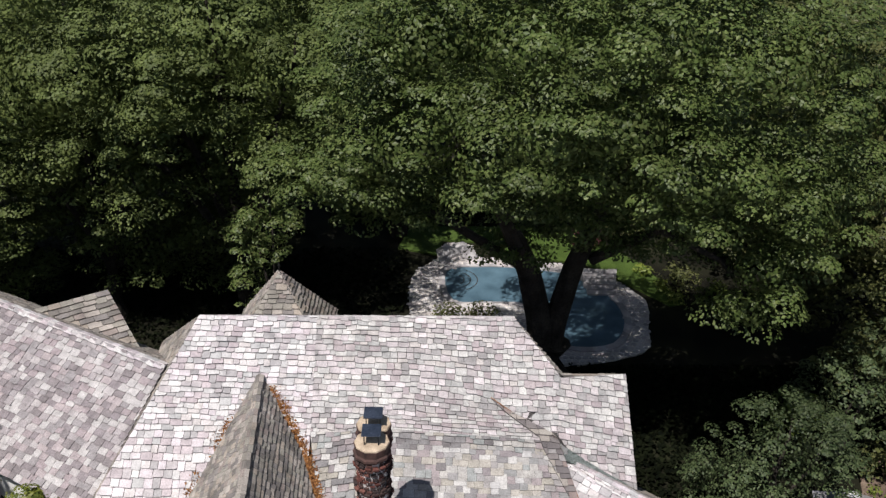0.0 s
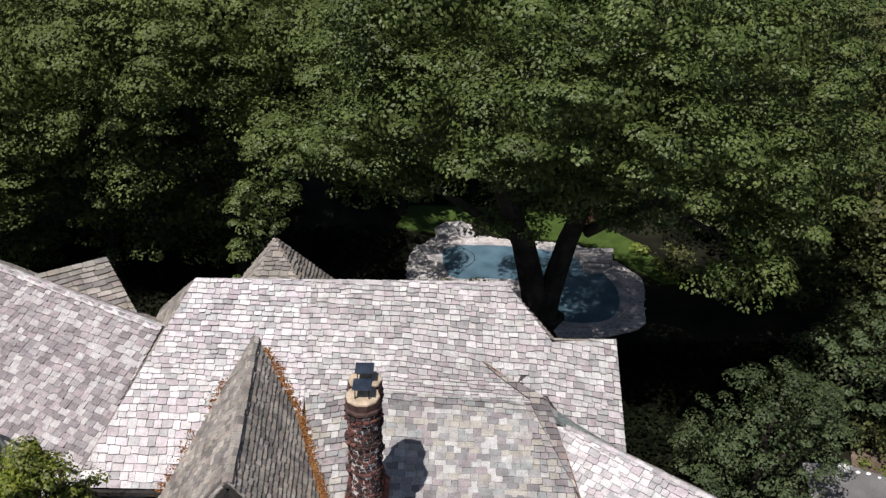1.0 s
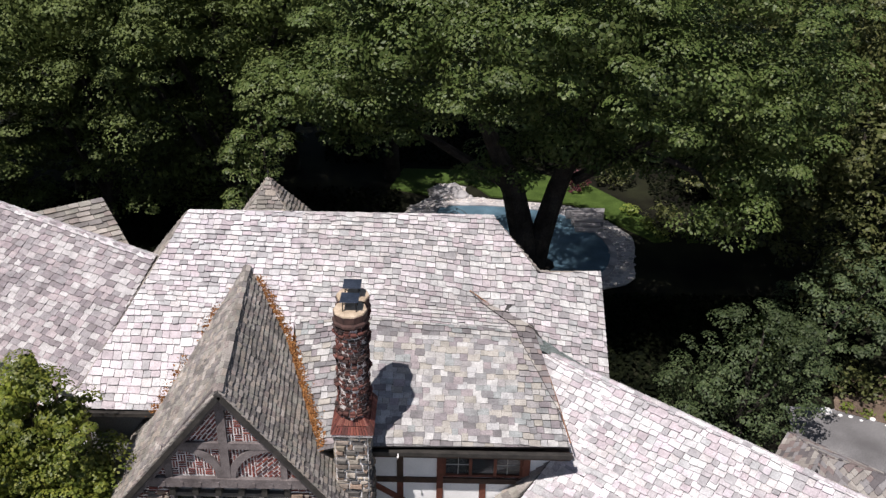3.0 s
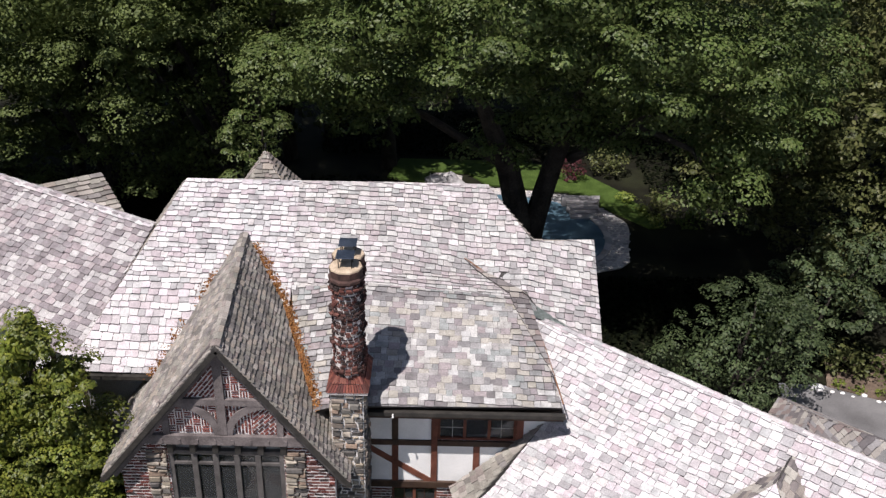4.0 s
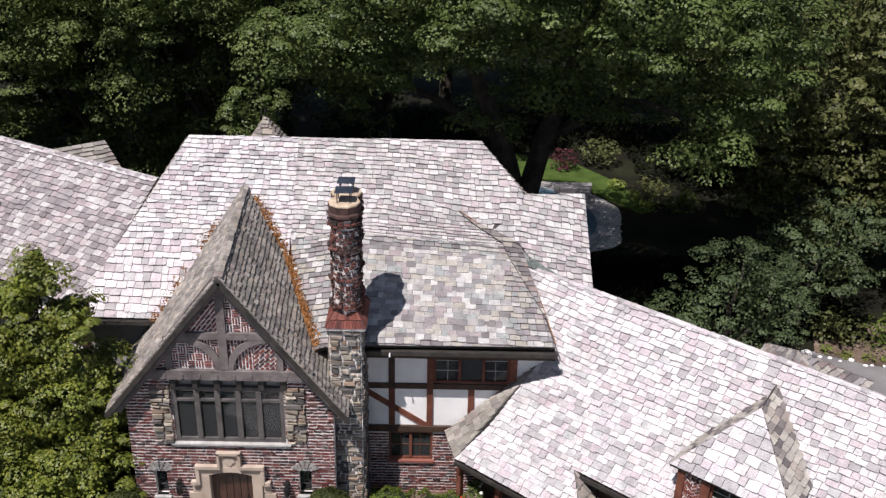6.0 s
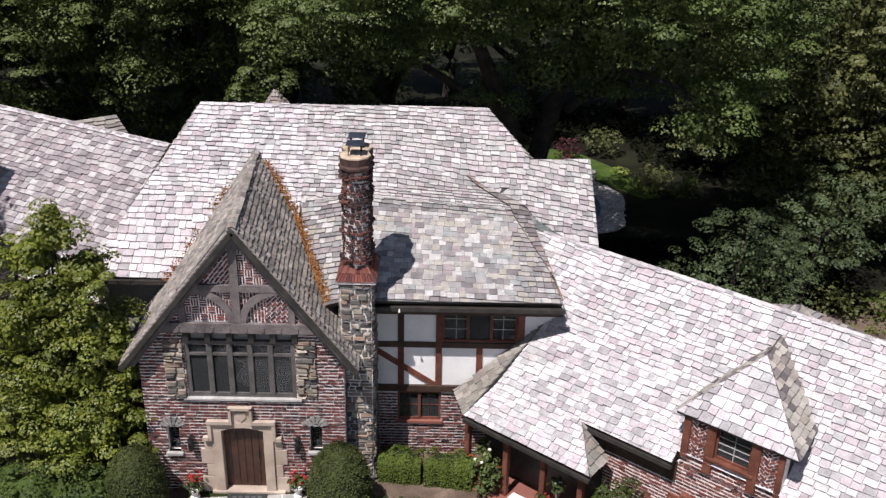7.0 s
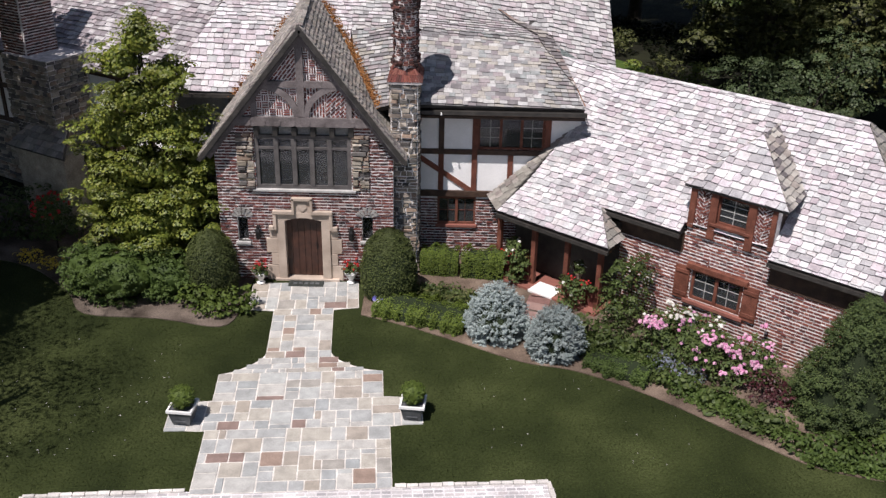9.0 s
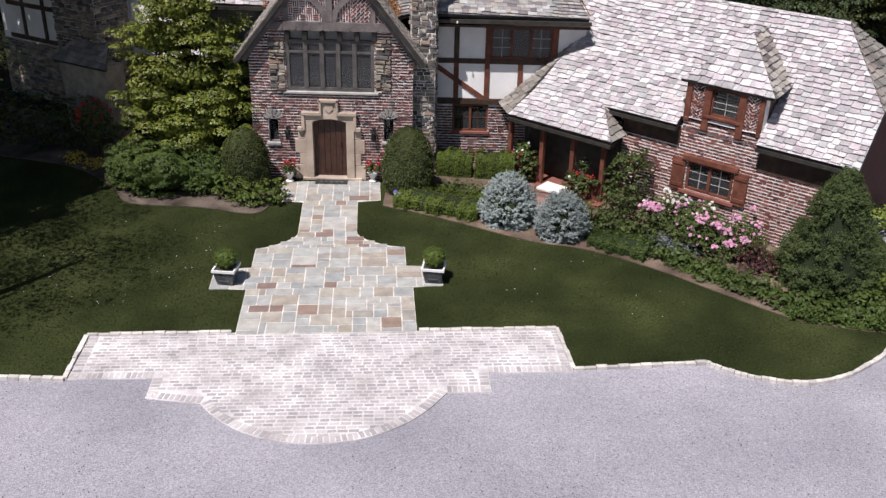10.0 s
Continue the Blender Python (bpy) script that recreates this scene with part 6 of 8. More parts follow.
# border of upright stones
rim = apron_outline[1:] + apron_outline[:1]
for p, q in zip(rim, rim[1:]):
    d = (q - p).normalized()
    inward = Vector((d.y, -d.x, 0))
    n = max(1, round((q - p).length / 0.135))
    for i in range(n):
        o0, o1 = p.lerp(q, (i + 0.09) / n), p.lerp(q, (i + 0.91) / n)
        top = rnd.uniform(-0.012, 0.0)
        k = len(verts)
        for z, e in ((-0.05, 0.0), (top, 0.006)):
            verts += [o0 + inward * (0.01 + e) + d * e + Vector((0, 0, z)), o1 + inward * (0.01 + e) - d * e + Vector((0, 0, z)), o1 + inward * (0.24 - e) - d * e + Vector((0, 0, z)), o0 + inward * (0.24 - e) + d * e + Vector((0, 0, z))]
        faces += [[k + i2 for i2 in f] for f in SIDES[1:]]
tagged(mesh_part("cobbles", verts, faces, M_cobble, apron), kind="stuff")

# flagstone path: real stones fitted on a grid of hand-width modules
PATH_D = Vector((0.085, -1, 0)).normalized()
PATH_S = Vector((-PATH_D.y, PATH_D.x, 0))
P0 = Vector((0.0, -0.22, 0))


def path_half(d):
    """Left and right edge at d metres from the door."""
    if d < 1.75:
        return -1.68, 1.75
    if d < 4.2:
        return -0.86, 0.98
    if d < 5.3:
        f = ((d - 4.2) / 1.1) ** 2
        return -0.86 - 1.0 * f, 0.98 + 1.15 * f
    if d < 6.6:
        return -2.05, 2.45
    if d < 7.85:
        return -3.08, 3.45
    return -2.05, 2.60


path = None
edge_l, edge_r = [], []
for i in range(0, 101):
    d = 10.24 * i / 100
    l, r = path_half(d)
    edge_l.append(P0 + PATH_D * d + PATH_S * l)
    edge_r.append(P0 + PATH_D * d + PATH_S * r)
path = slab("flagstone_path", [(p.x, p.y) for p in edge_l + edge_r[::-1]], -0.05, 0.008, M_joint, label="flagstone path of grey, buff and rust stones", category="path")
FLAG = unit_slab("flagstone", 1, 1, 1.8, M_flag, 0.015)
rnd = random.Random(12)
SIZES = ((3, 3), (3, 2), (2, 3), (2, 3), (4, 3), (3, 2), (2, 2), (3, 3), (2, 2), (2, 1), (1, 2), (4, 2))
STRETCHES = [(0.0, 1.75), (1.75, 4.2), (4.2, 4.55), (4.55, 4.85), (4.85, 5.1), (5.1, 5.3), (5.3, 6.6), (6.6, 7.85), (7.85, 10.24)]
for d0, d1 in STRETCHES:
    left, right = path_half((d0 + d1) / 2 + 0.001)
    rows, cols = max(1, round((d1 - d0) / 0.185)), max(2, round((right - left) / 0.185))
    ch, cw = (d1 - d0) / rows, (right - left) / cols
    filled = set()
    for j in range(rows):
        for i in range(cols):
            if (i, j) in filled:
                continue
            w, h = rnd.choice(SIZES)
            room = 0
            while i + room < cols and (i + room, j) not in filled:
                room += 1
            w = min(w, room)
            if room - w == 1:
                w = room if w < 4 else w - 1
            h = min(h, rows - j)
            if rows - j - h == 1 and h < 3:
                h += 1
            while h > 1 and any((i + k, j + m) in filled for k in range(w) for m in range(h)):
                h -= 1
            filled |= {(i + k, j + m) for k in range(w) for m in range(h)}
            g = 0.015
            o = P0 + PATH_S * (left + i * cw + g) + PATH_D * (d0 + (j + h) * ch - g) + Vector((0, 0, 0.008))
            x, y = PATH_S * (w * cw - 2 * g), -PATH_D * (h * ch - 2 * g)
            ob = new("flagstone", FLAG)
            ob.parent = path
            ob.matrix_basis = Matrix(((x.x, y.x, 0, o.x), (x.y, y.y, 0, o.y), (0, 0, rnd.uniform(0.008, 0.016), o.z), (0, 0, 0, 1)))

# door mat
t = thing("door_mat", (0.05, -0.34, 0.02), "dark rubber door mat on the flagstones", "door mat")
bm = bmesh.new()
box(bm, -0.57, 0.57, -0.19, 0.19, 0, 0.025, None, 0.01)
part("mat", bm, M_mat, t)
for k in range(5):
    bm = bmesh.new()
    box(bm, -0.42 + 0.18 * k, -0.30 + 0.18 * k, -0.06, 0.06, 0.025, 0.029)
    part("lettering_bar", bm, M_lead, t)

# pool behind the house
POOL = smooth_line([(5.1, 27.5), (6.8, 28.0), (9.0, 27.9), (11.6, 27.2), (13.0, 25.6), (13.7, 23.0), (12.8, 20.6), (10.6, 20.4), (9.5, 22.0), (9.0, 24.1), (7.2, 24.3), (5.4, 24.5)], 4, True)
pool_c = Vector((9.7, 24.7, 0))
deck = [(3.5, 22.6), (3.3, 27.0), (4.6, 29.0), (5.0, 30.8), (6.6, 30.6), (7.0, 29.2), (12.3, 28.2), (14.6, 25.6), (15.1, 24.3), (14.7, 22.0), (14.0, 19.9), (9.4, 18.8), (6.8, 21.2), (5.6, 22.4)]
deck_line = [(p.x, p.y) for p in smooth_line(deck, 3, True)]
pool_deck = slab("pool_deck", deck_line, -0.12, -0.03, M_joint, label="pale stone deck round the pool", category="paving")


def inside(x, y, loop):
    hit = False
    for (ax, ay), (bx, by) in zip(loop, loop[1:] + loop[:1]):
        if (ay > y) != (by > y) and x < (bx - ax) * (y - ay) / (by - ay) + ax:
            hit = not hit
    return hit


rnd = random.Random(88)
pool_line = [(p.x, p.y) for p in POOL]
verts, faces = [], []
for i in range(44):
    for j in range(44):
        x, y = 2.8 + 0.30 * i + (0.15 if j % 2 else 0), 18.6 + 0.29 * j
        if not inside(x, y, deck_line) or inside(x, y, pool_line):
            continue
        k, m, top = len(verts), 6, rnd.uniform(-0.012, 0.006)
        turn, r = rnd.uniform(0, 1), rnd.uniform(0.125, 0.165)
        for z, f in ((-0.04, 1.0), (top, 0.9)):
            verts += [(x + r * f * math.cos(turn + 2 * math.pi * q / m) * (1.1 if q % 2 else 0.95), y + r * f * math.sin(turn + 2 * math.pi * q / m), z) for q in range(m)]
        faces.append([k + m + q for q in range(m)])
        faces += [[k + q, k + (q + 1) % m, k + m + (q + 1) % m, k + m + q] for q in range(m)]
tagged(mesh_part("deck_stones", verts, faces, M_cobble, pool_deck), kind="stuff")
bm = bmesh.new()
ring = [bm.verts.new((p.x, p.y, 0.0)) for p in POOL]
bm.faces.new(ring)
bmesh.ops.recalc_face_normals(bm, faces=bm.faces[:])
pool = part("swimming_pool", bm, M_pool)
tagged(pool, "kidney-shaped swimming pool with blue-grey water", "pool", kind="structure")
bm = bmesh.new()
for i in range(len(POOL)):
    a, b = POOL[i], POOL[(i + 1) % len(POOL)]
    ca, cb = (a - pool_c).normalized() * 0.35, (b - pool_c).normalized() * 0.35
    prism(bm, [Vector((q.x, q.y, -0.05)) for q in (a, b, b + cb, a + ca)], (0, 0, 0.10))
part("coping", bm, M_cobble, pool)
for k in range(3):
    pts = [(5.5 + (0.5 + 0.35 * k) * math.cos(a), 26.6 + (0.5 + 0.35 * k) * math.sin(a), 0.004) for a in [math.radians(-60 + 12 * i) for i in range(11)]]
    arc_part("pool_step", pts, 0.05, 0.006, M_gutter, pool, (0, 0, 1))
slab("pool_lawn", [(12.5, 28.6), (14.8, 25.9), (16.2, 24.2), (17.0, 24.4), (15.6, 28.5), (13.5, 31.5), (10, 33), (3, 33), (2.4, 30.2), (4.6, 29.4), (4.9, 31.2), (7, 31.0), (8, 29.4)], -0.12, 0.0, M_lawn_sun, label="grass by the pool, its sunlight put into a brighter green", category="lawn")
steps = thing("garden_steps", (12.6, 25.1, -0.02), "rough stone steps by the pool", "steps")
rnd = random.Random(77)
for k in range(5):
    bm = bmesh.new()
    x0, x1 = -0.5 + rnd.uniform(-.2, .2), 1.1 + rnd.uniform(-.2, .2)
    prism(bm, [(x0, 0.38 * k, 0), (x1, 0.38 * k + rnd.uniform(-.1, .1), 0), (x1 + 0.1, 0.38 * k + 0.42, 0), (x0, 0.38 * k + 0.4, 0)], (0, 0, 0.10 * (k + 1)))
    part("step", bm, M_cobble, steps)
for x, y, r in ((5.2, 29.6, 0.7), (5.9, 30.2, 0.6), (6.3, 29.3, 0.5)):
    t = thing("boulder", (x, y, -0.05), "pale rough boulder at the pool's edge", "rock", "boulders by the pool")
    bm = bmesh.new()
    bmesh.ops.create_icosphere(bm, subdivisions=2, radius=r)
    for v in bm.verts:
        v.co *= 1 + 0.3 * noise.noise(v.co * 2.1 + Vector((x, y, 0)))
        v.co.z = max(0.0, v.co.z * 0.6)
    part("rock", bm, M_cobble, t)

# planters with clipped box balls
def planter(at, turn):
    t = thing("planter", pose(*at, 0, 0, turn), "square lead planter with a clipped box ball on the flagstones", "planter", "planters by the path")
    bm = bmesh.new()
    lo, hi = 0.22, 0.30
    a = [bm.verts.new((x * lo, y * lo, 0.04)) for x, y in ((-1, -1), (1, -1), (1, 1), (-1, 1))]
    b = [bm.verts.new((x * hi, y * hi, 0.44)) for x, y in ((-1, -1), (1, -1), (1, 1), (-1, 1))]
    for i in range(4):
        bm.faces.new((a[i], a[(i + 1) % 4], b[(i + 1) % 4], b[i]))
    bm.faces.new(a[::-1])
    bm.faces.new(b)
    part("tub", bm, M_lead, t, "dark lead-grey tub")
    bm = bmesh.new()
    for x0, x1, y0, y1 in ((-.325, .325, -.325, -.275), (-.325, .325, .275, .325), (-.325, -.275, -.275, .275), (.275, .325, -.275, .275)):
        box(bm, x0, x1, y0, y1, 0.42, 0.49)
    part("rim", bm, M_white_paint, t, "pale rim")
    bm = bmesh.new()
    for s in (-1, 1):
        for q in (-1, 1):
            box(bm, s * 0.17 - 0.04, s * 0.17 + 0.04, q * 0.17 - 0.04, q * 0.17 + 0.04, 0, 0.05)
    part("feet", bm, M_lead, t)
    bm = bmesh.new()
    for z0, z1, x0, x1 in ((0.14, 0.16, -.14, .14), (0.33, 0.35, -.16, .16)):
        box(bm, x0, x1, -0.275, -0.245, z0, z1)
    part("panel_moulding", bm, M_lead, t)
    rng = np.random.default_rng(3)
    s, w, z = crown_points(rng, [(0, 0, 0.74, 0.31, 0.31, 0.29)], 0.05, 260, 9, 0.03, 0.1)
    core(t, [(0, 0, 0.74, 0.31, 0.31, 0.29)], F_box, 0.92)
    leaf_mesh("box_ball", s, w, z, F_box, rng, t, "clipped yellow-green box ball")
    return t


p1 = planter((-1.98, -7.83, 0.024), -5)
copy_thing(p1, pose(3.82, -7.42, 0.024, 0, 0, -5))

# grass blades over the lawn in front
rng = np.random.default_rng(130)
n = 190000
gx, gy = rng.uniform(-11, 17.5, n), rng.uniform(-12.4, 1.0, n)
bedx = np.array([p.x for p in WEST_BED[::-1]] + [p.x for p in EAST_BED])
bedy = np.array([p.y for p in WEST_BED[::-1]] + [p.y for p in EAST_BED])
frontx = np.array([-12, -4.76, -4.75, -4.90, 7.1, 7.11, 7.35, 10.68, 11.27, 12.02, 12.94, 13.85, 14.58, 15.6, 17.0])
fronty = np.array([-12.6, -12.55, -12.5, -10.6, -9.75, -9.8, -11.7, -11.3, -11.7, -11.95, -12.05, -11.75, -11.3, -10.3, -8.0])
keep = (gy < np.interp(gx, bedx, bedy) - 0.03) & (gy > np.interp(gx, np.maximum.accumulate(frontx), fronty) + 0.08)
rel_x, rel_y = gx - P0.x, gy - P0.y
dd, ss = rel_x * PATH_D.x + rel_y * PATH_D.y, rel_x * PATH_S.x + rel_y * PATH_S.y
lo = np.array([path_half(max(0, min(9.9, q)))[0] for q in dd])
hi = np.array([path_half(max(0, min(9.9, q)))[1] for q in dd])
keep &= ~((dd < 10.24) & (ss > lo - 0.03) & (ss < hi + 0.03))
grass = np.stack([gx, gy, rng.uniform(0.0, 0.015, n)], 1)[keep]
tagged(leaf_mesh("grass", grass, rng.normal(size=(len(grass), 3)) * np.array([1, 1, 0.25]) + np.array([0, -0.2, 0.55]), rng.uniform(0.012, 0.028, len(grass)), F_grass, rng, None, "short blades of the mown lawn", 1.8), category="grass", kind="stuff")

# stepping path to the porch, with a white landing stone
PORCH_PATH = [(7.0, -3.4), (7.25, -2.4), (7.55, -1.3), (7.75, -0.6)]
porch_path = slab("porch_path", [(6.62, -3.4), (7.4, -3.5), (7.75, -2.3), (8.15, -1.0), (7.55, -0.5), (7.15, -1.2), (6.85, -2.2)], 0.0, 0.045, M_mulch, label="narrow path of reddish stones to the porch", category="path")
rnd = random.Random(44)
for a, b in zip(PORCH_PATH, PORCH_PATH[1:]):
    for k in range(2):
        f = (k + 0.5) / 2
        x, y = a[0] + (b[0] - a[0]) * f, a[1] + (b[1] - a[1]) * f
        bm = bmesh.new()
        box(bm, -0.36, 0.36, -0.23, 0.23, 0.0, 0.02, pose(x + rnd.uniform(-.03, .03), y, 0.045, 0, 0, -14 + rnd.uniform(-4, 4)), 0.008)
        part("paver", bm, M_paver, porch_path)
t = thing("landing_stone", pose(7.82, -0.55, 0.03, 0, 0, -38), "white stone slab at the porch step", "step")
bm = bmesh.new()
box(bm, -0.45, 0.45, -0.36, 0.36, 0, 0.1, None, 0.015)
part("slab", bm, M_white_paint, t)

# ---- planting ----
def yew(at, rx, h, seed):
    """A clipped dome: a dense mass closed with very small needles."""
    t = thing("clipped_yew", at, "clipped dome-shaped yew beside the front door", "shrub", "yews by the door")
    rng = np.random.default_rng(seed)

    def radius(f):
        return rx * (0.86 + 0.14 * np.sin(np.clip(f / 0.3, 0, 1) * 1.57)) * np.sqrt(np.maximum(0.0, 1 - np.clip((f - 0.25) / 0.75, 0, 1) ** 2.3))

    bm = bmesh.new()
    rings = []
    for k in range(15):
        f = k / 14
        rings.append([bm.verts.new(Vector((math.cos(a), math.sin(a), 0)) * max(0.02, float(radius(np.array(f))) * 0.95 * (1 + 0.05 * noise.noise(Vector((math.cos(a) * 3, math.sin(a) * 3, f * 6 + seed))))) + Vector((0, 0, h * f * 0.97))) for a in [2 * math.pi * i / 24 for i in range(24)]])
    for p, q in zip(rings, rings[1:]):
        for i in range(24):
            bm.faces.new((p[i], p[(i + 1) % 24], q[(i + 1) % 24], q[i]))
    bm.faces.new(rings[-1])
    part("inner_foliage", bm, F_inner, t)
    n = 15000
    f, a = rng.uniform(0, 1, n) ** 0.8, rng.uniform(0, 2 * math.pi, n)
    f[: n // 5] = 1 - 0.25 * rng.uniform(0, 1, n // 5) ** 1.5
    lump = 1 + 0.035 * np.sin(a * 7 + f * 9 + seed) * np.sin(f * 23) + rng.uniform(-0.05, 0.03, n)
    r = radius(f) * lump
    spots = np.stack([r * np.cos(a), r * np.sin(a), np.maximum(0.02, f * h * (1 + (lump - 1) * 0.6))], 1)
    ways = np.stack([np.cos(a), np.sin(a), 0.3 + 1.6 * np.clip(f - 0.5, 0, 1) + 0 * f], 1) + rng.normal(size=(n, 3)) * 0.55
    leaf_mesh("foliage", spots, ways, rng.uniform(0.018, 0.040, n), F_yew, rng, t, "", 2.0)
    bm = bmesh.new()
    limb(bm, [(0, 0, -0.05), (0, 0, 0.5), (0.1, 0, h * 0.6)], [0.08, 0.07, 0.03])
    part("stem", bm, M_bark, t)
    return t


yew((-2.80, -1.0, 0.03), 0.83, 2.12, 1)
yew((2.78, -0.9, 0.03), 0.90, 2.25, 2)


conifer("blue_spruce", (6.14, -3.2, 0.0), 1.0, 1.6, 1.65, 620, F_blue, 5, "low rounded silver-blue dwarf spruce at the lawn's edge", "blue spruces", (0.16, 0.28), 0.022, 0.82, 0.05, 62)
conifer("blue_spruce", (7.76, -4.15, 0.0), 0.88, 1.38, 1.65, 560, F_blue, 6, "low rounded silver-blue dwarf spruce at the lawn's edge", "blue spruces", (0.16, 0.28), 0.022, 0.82, 0.05, 62)
conifer("conical_spruce", (15.1, -7.0, 0.0), 1.72, 3.5, 0.8, 760, F_cone, 10, "dense conical dwarf spruce at the wing's corner", "", (0.16, 0.30), 0.026, 0.84, 0.10, 84, 0.25)

# the yellow-green tree beside the gable
DOGWOOD = [(0, 0, 1.5, 2.3, 1.7, 1.3), (0.1, -0.8, 1.9, 2.3, 1.2, 0.9), (-1.0, 0.0, 2.7, 1.7, 1.4, 0.8), (0.9, -0.1, 2.8, 1.6, 1.4, 0.85), (0.0, -0.2, 3.6, 1.9, 1.5, 0.8), (-0.9, 0.1, 4.7, 1.45, 1.2, 0.75), (0.8, 0.0, 4.9, 1.45, 1.2, 0.8), (-0.2, 0, 5.8, 1.45, 1.2, 0.75),
           (0.75, 0, 6.6, 1.0, 0.9, 0.6), (-0.6, 0.1, 6.9, 1.0, 0.9, 0.65), (0.1, 0, 7.6, 0.8, 0.7, 0.65), (0.15, 0, 8.2, 0.4, 0.36, 0.4), (1.6, 0.1, 3.9, 0.8, 0.8, 0.5), (-1.6, 0.1, 3.7, 0.8, 0.8, 0.5)]
tree("dogwood_tree", (-4.95, 0.9, 0), DOGWOOD, 0.13, 1.2, F_dogwood, 15, "upright yellow-green dogwood in front of the house", 0.34, 4.6, 80, 0.064, inner=1.3, gaps=1.0)
shrub("holly_bush", (-5.6, -1.5, 0.03), [(0, 0, 0.75, 1.5, 0.9, 0.95), (1.4, 0.3, 0.6, 1.0, 0.8, 0.85), (-1.2, 0.5, 0.7, 0.8, 0.8, 0.9)], F_dayleaf, 16, "dark glossy holly at the foot of the dogwood", 0.05, 0.15, 22, 30, solid=0.7)
shrub("rhododendron", (-2.45, -2.2, 0.03), [(0, -0.1, 0.3, 0.66, 0.5, 0.38), (0.75, 0.1, 0.36, 0.55, 0.5, 0.4), (-0.6, 0.25, 0.38, 0.55, 0.5, 0.4)], F_box, 17, "low pale green bush at the bed's edge", 0.075, 0.14, 14, 12)

# clipped hedges
def hedge(name, a, b, w, h, material, seed, label, loose=0.05):
    """A clipped hedge: a lumpy bar of twigs, coloured dark for the shade inside, closed all round with small leaves."""
    a, b = Vector((*a, 0.02)), Vector((*b, 0.02))
    length = (b - a).length
    turn = math.degrees(math.atan2((b - a).y, (b - a).x))
    t = thing(name, pose(a.x, a.y, a.z, 0, 0, turn), label, "hedge")
    rng = np.random.default_rng(seed)
    bm = bmesh.new()
    n, m = max(4, int(length / 0.12)), 10
    rings = []
    for i in range(n + 1):
        x = length * i / n
        close = min(1.0, 0.75 + min(i, n - i) * 0.12)
        ring = []
        for k in range(m + 1):
            ang = math.pi * k / m
            cy, cz = math.cos(ang), math.sin(ang)
            yy = w * close * 0.92 * math.copysign(abs(cy) ** 0.45, cy)
            zz = h * close * 0.92 * abs(cz) ** 0.4
            lump = 1 + 0.10 * noise.noise(Vector((x * 2.2, yy * 3, zz * 3 + seed)))
            ring.append(bm.verts.new((x, yy * lump, zz * lump)))
        rings.append(ring)
    for p, q in zip(rings, rings[1:]):
        for k in range(m):
            bm.faces.new((p[k], q[k], q[k + 1], p[k + 1]))
    bm.faces.new(rings[0])
    bm.faces.new(rings[-1][::-1])
    bmesh.ops.recalc_face_normals(bm, faces=bm.faces[:])
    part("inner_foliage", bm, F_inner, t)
    k = int(length * 4400)
    x = rng.uniform(-0.03, length + 0.03, k)
    ang = rng.uniform(0.03, math.pi - 0.03, k)
    cy, cz = np.cos(ang), np.sin(ang)
    yy, zz = w * np.sign(cy) * np.abs(cy) ** 0.45, h * np.abs(cz) ** 0.4
    f = 0.99 + 0.05 * np.sin(x * 9 + seed) * np.sin(yy * 7) + rng.uniform(-loose, loose, k) + 1.6 * loose * np.sin(x * 5.3 + seed) * np.sin(x * 11.1)
    m = k * 2 // 5
    zz[:m] = h * rng.uniform(0.02, 0.85, m)
    yy[:m] = w * np.sign(cy[:m])
    spots = np.stack([x, yy * f, np.maximum(zz * f, 0.03)], 1)
    leaf_mesh("foliage", spots, np.stack([rng.normal(0, 0.5, k), cy + rng.normal(0, 0.4, k), cz + 0.35 + rng.normal(0, 0.3, k)], 1), rng.uniform(0.022, 0.045, k), material, rng, t)
    return t


hedge("box_hedge", (2.6, -1.75), (5.3, -2.8), 0.62, 0.42, F_hedge, 21, "low soft green hedge along the lawn", 0.14)
hedge("box_hedge", (3.8, 0.85), (5.0, 0.7), 0.38, 0.85, F_hedge, 22, "clipped box hedge with a bright top under the window", 0.07)
hedge("box_hedge", (5.15, 0.68), (6.5, 0.5), 0.38, 0.88, F_hedge, 25, "clipped box hedge with a bright top under the window", 0.07)
hedge("low_hedge", (8.75, -4.6), (10.3, -5.5), 0.45, 0.30, F_dayleaf, 23, "low loose green edging by the spruces", 0.2)
shrub("day_lilies", (14.9, -8.75, 0.03), [(-1.3, 0.35, 0.22, 0.6, 0.4, 0.3), (-0.4, 0.1, 0.25, 0.6, 0.45, 0.32), (0.5, -0.05, 0.22, 0.65, 0.45, 0.3), (1.3, -0.2, 0.22, 0.55, 0.4, 0.28)], F_dayleaf, 24, "tufts of green day lily leaves at the bed's end", 0.08, 0.15, 14, 12, stem=False)

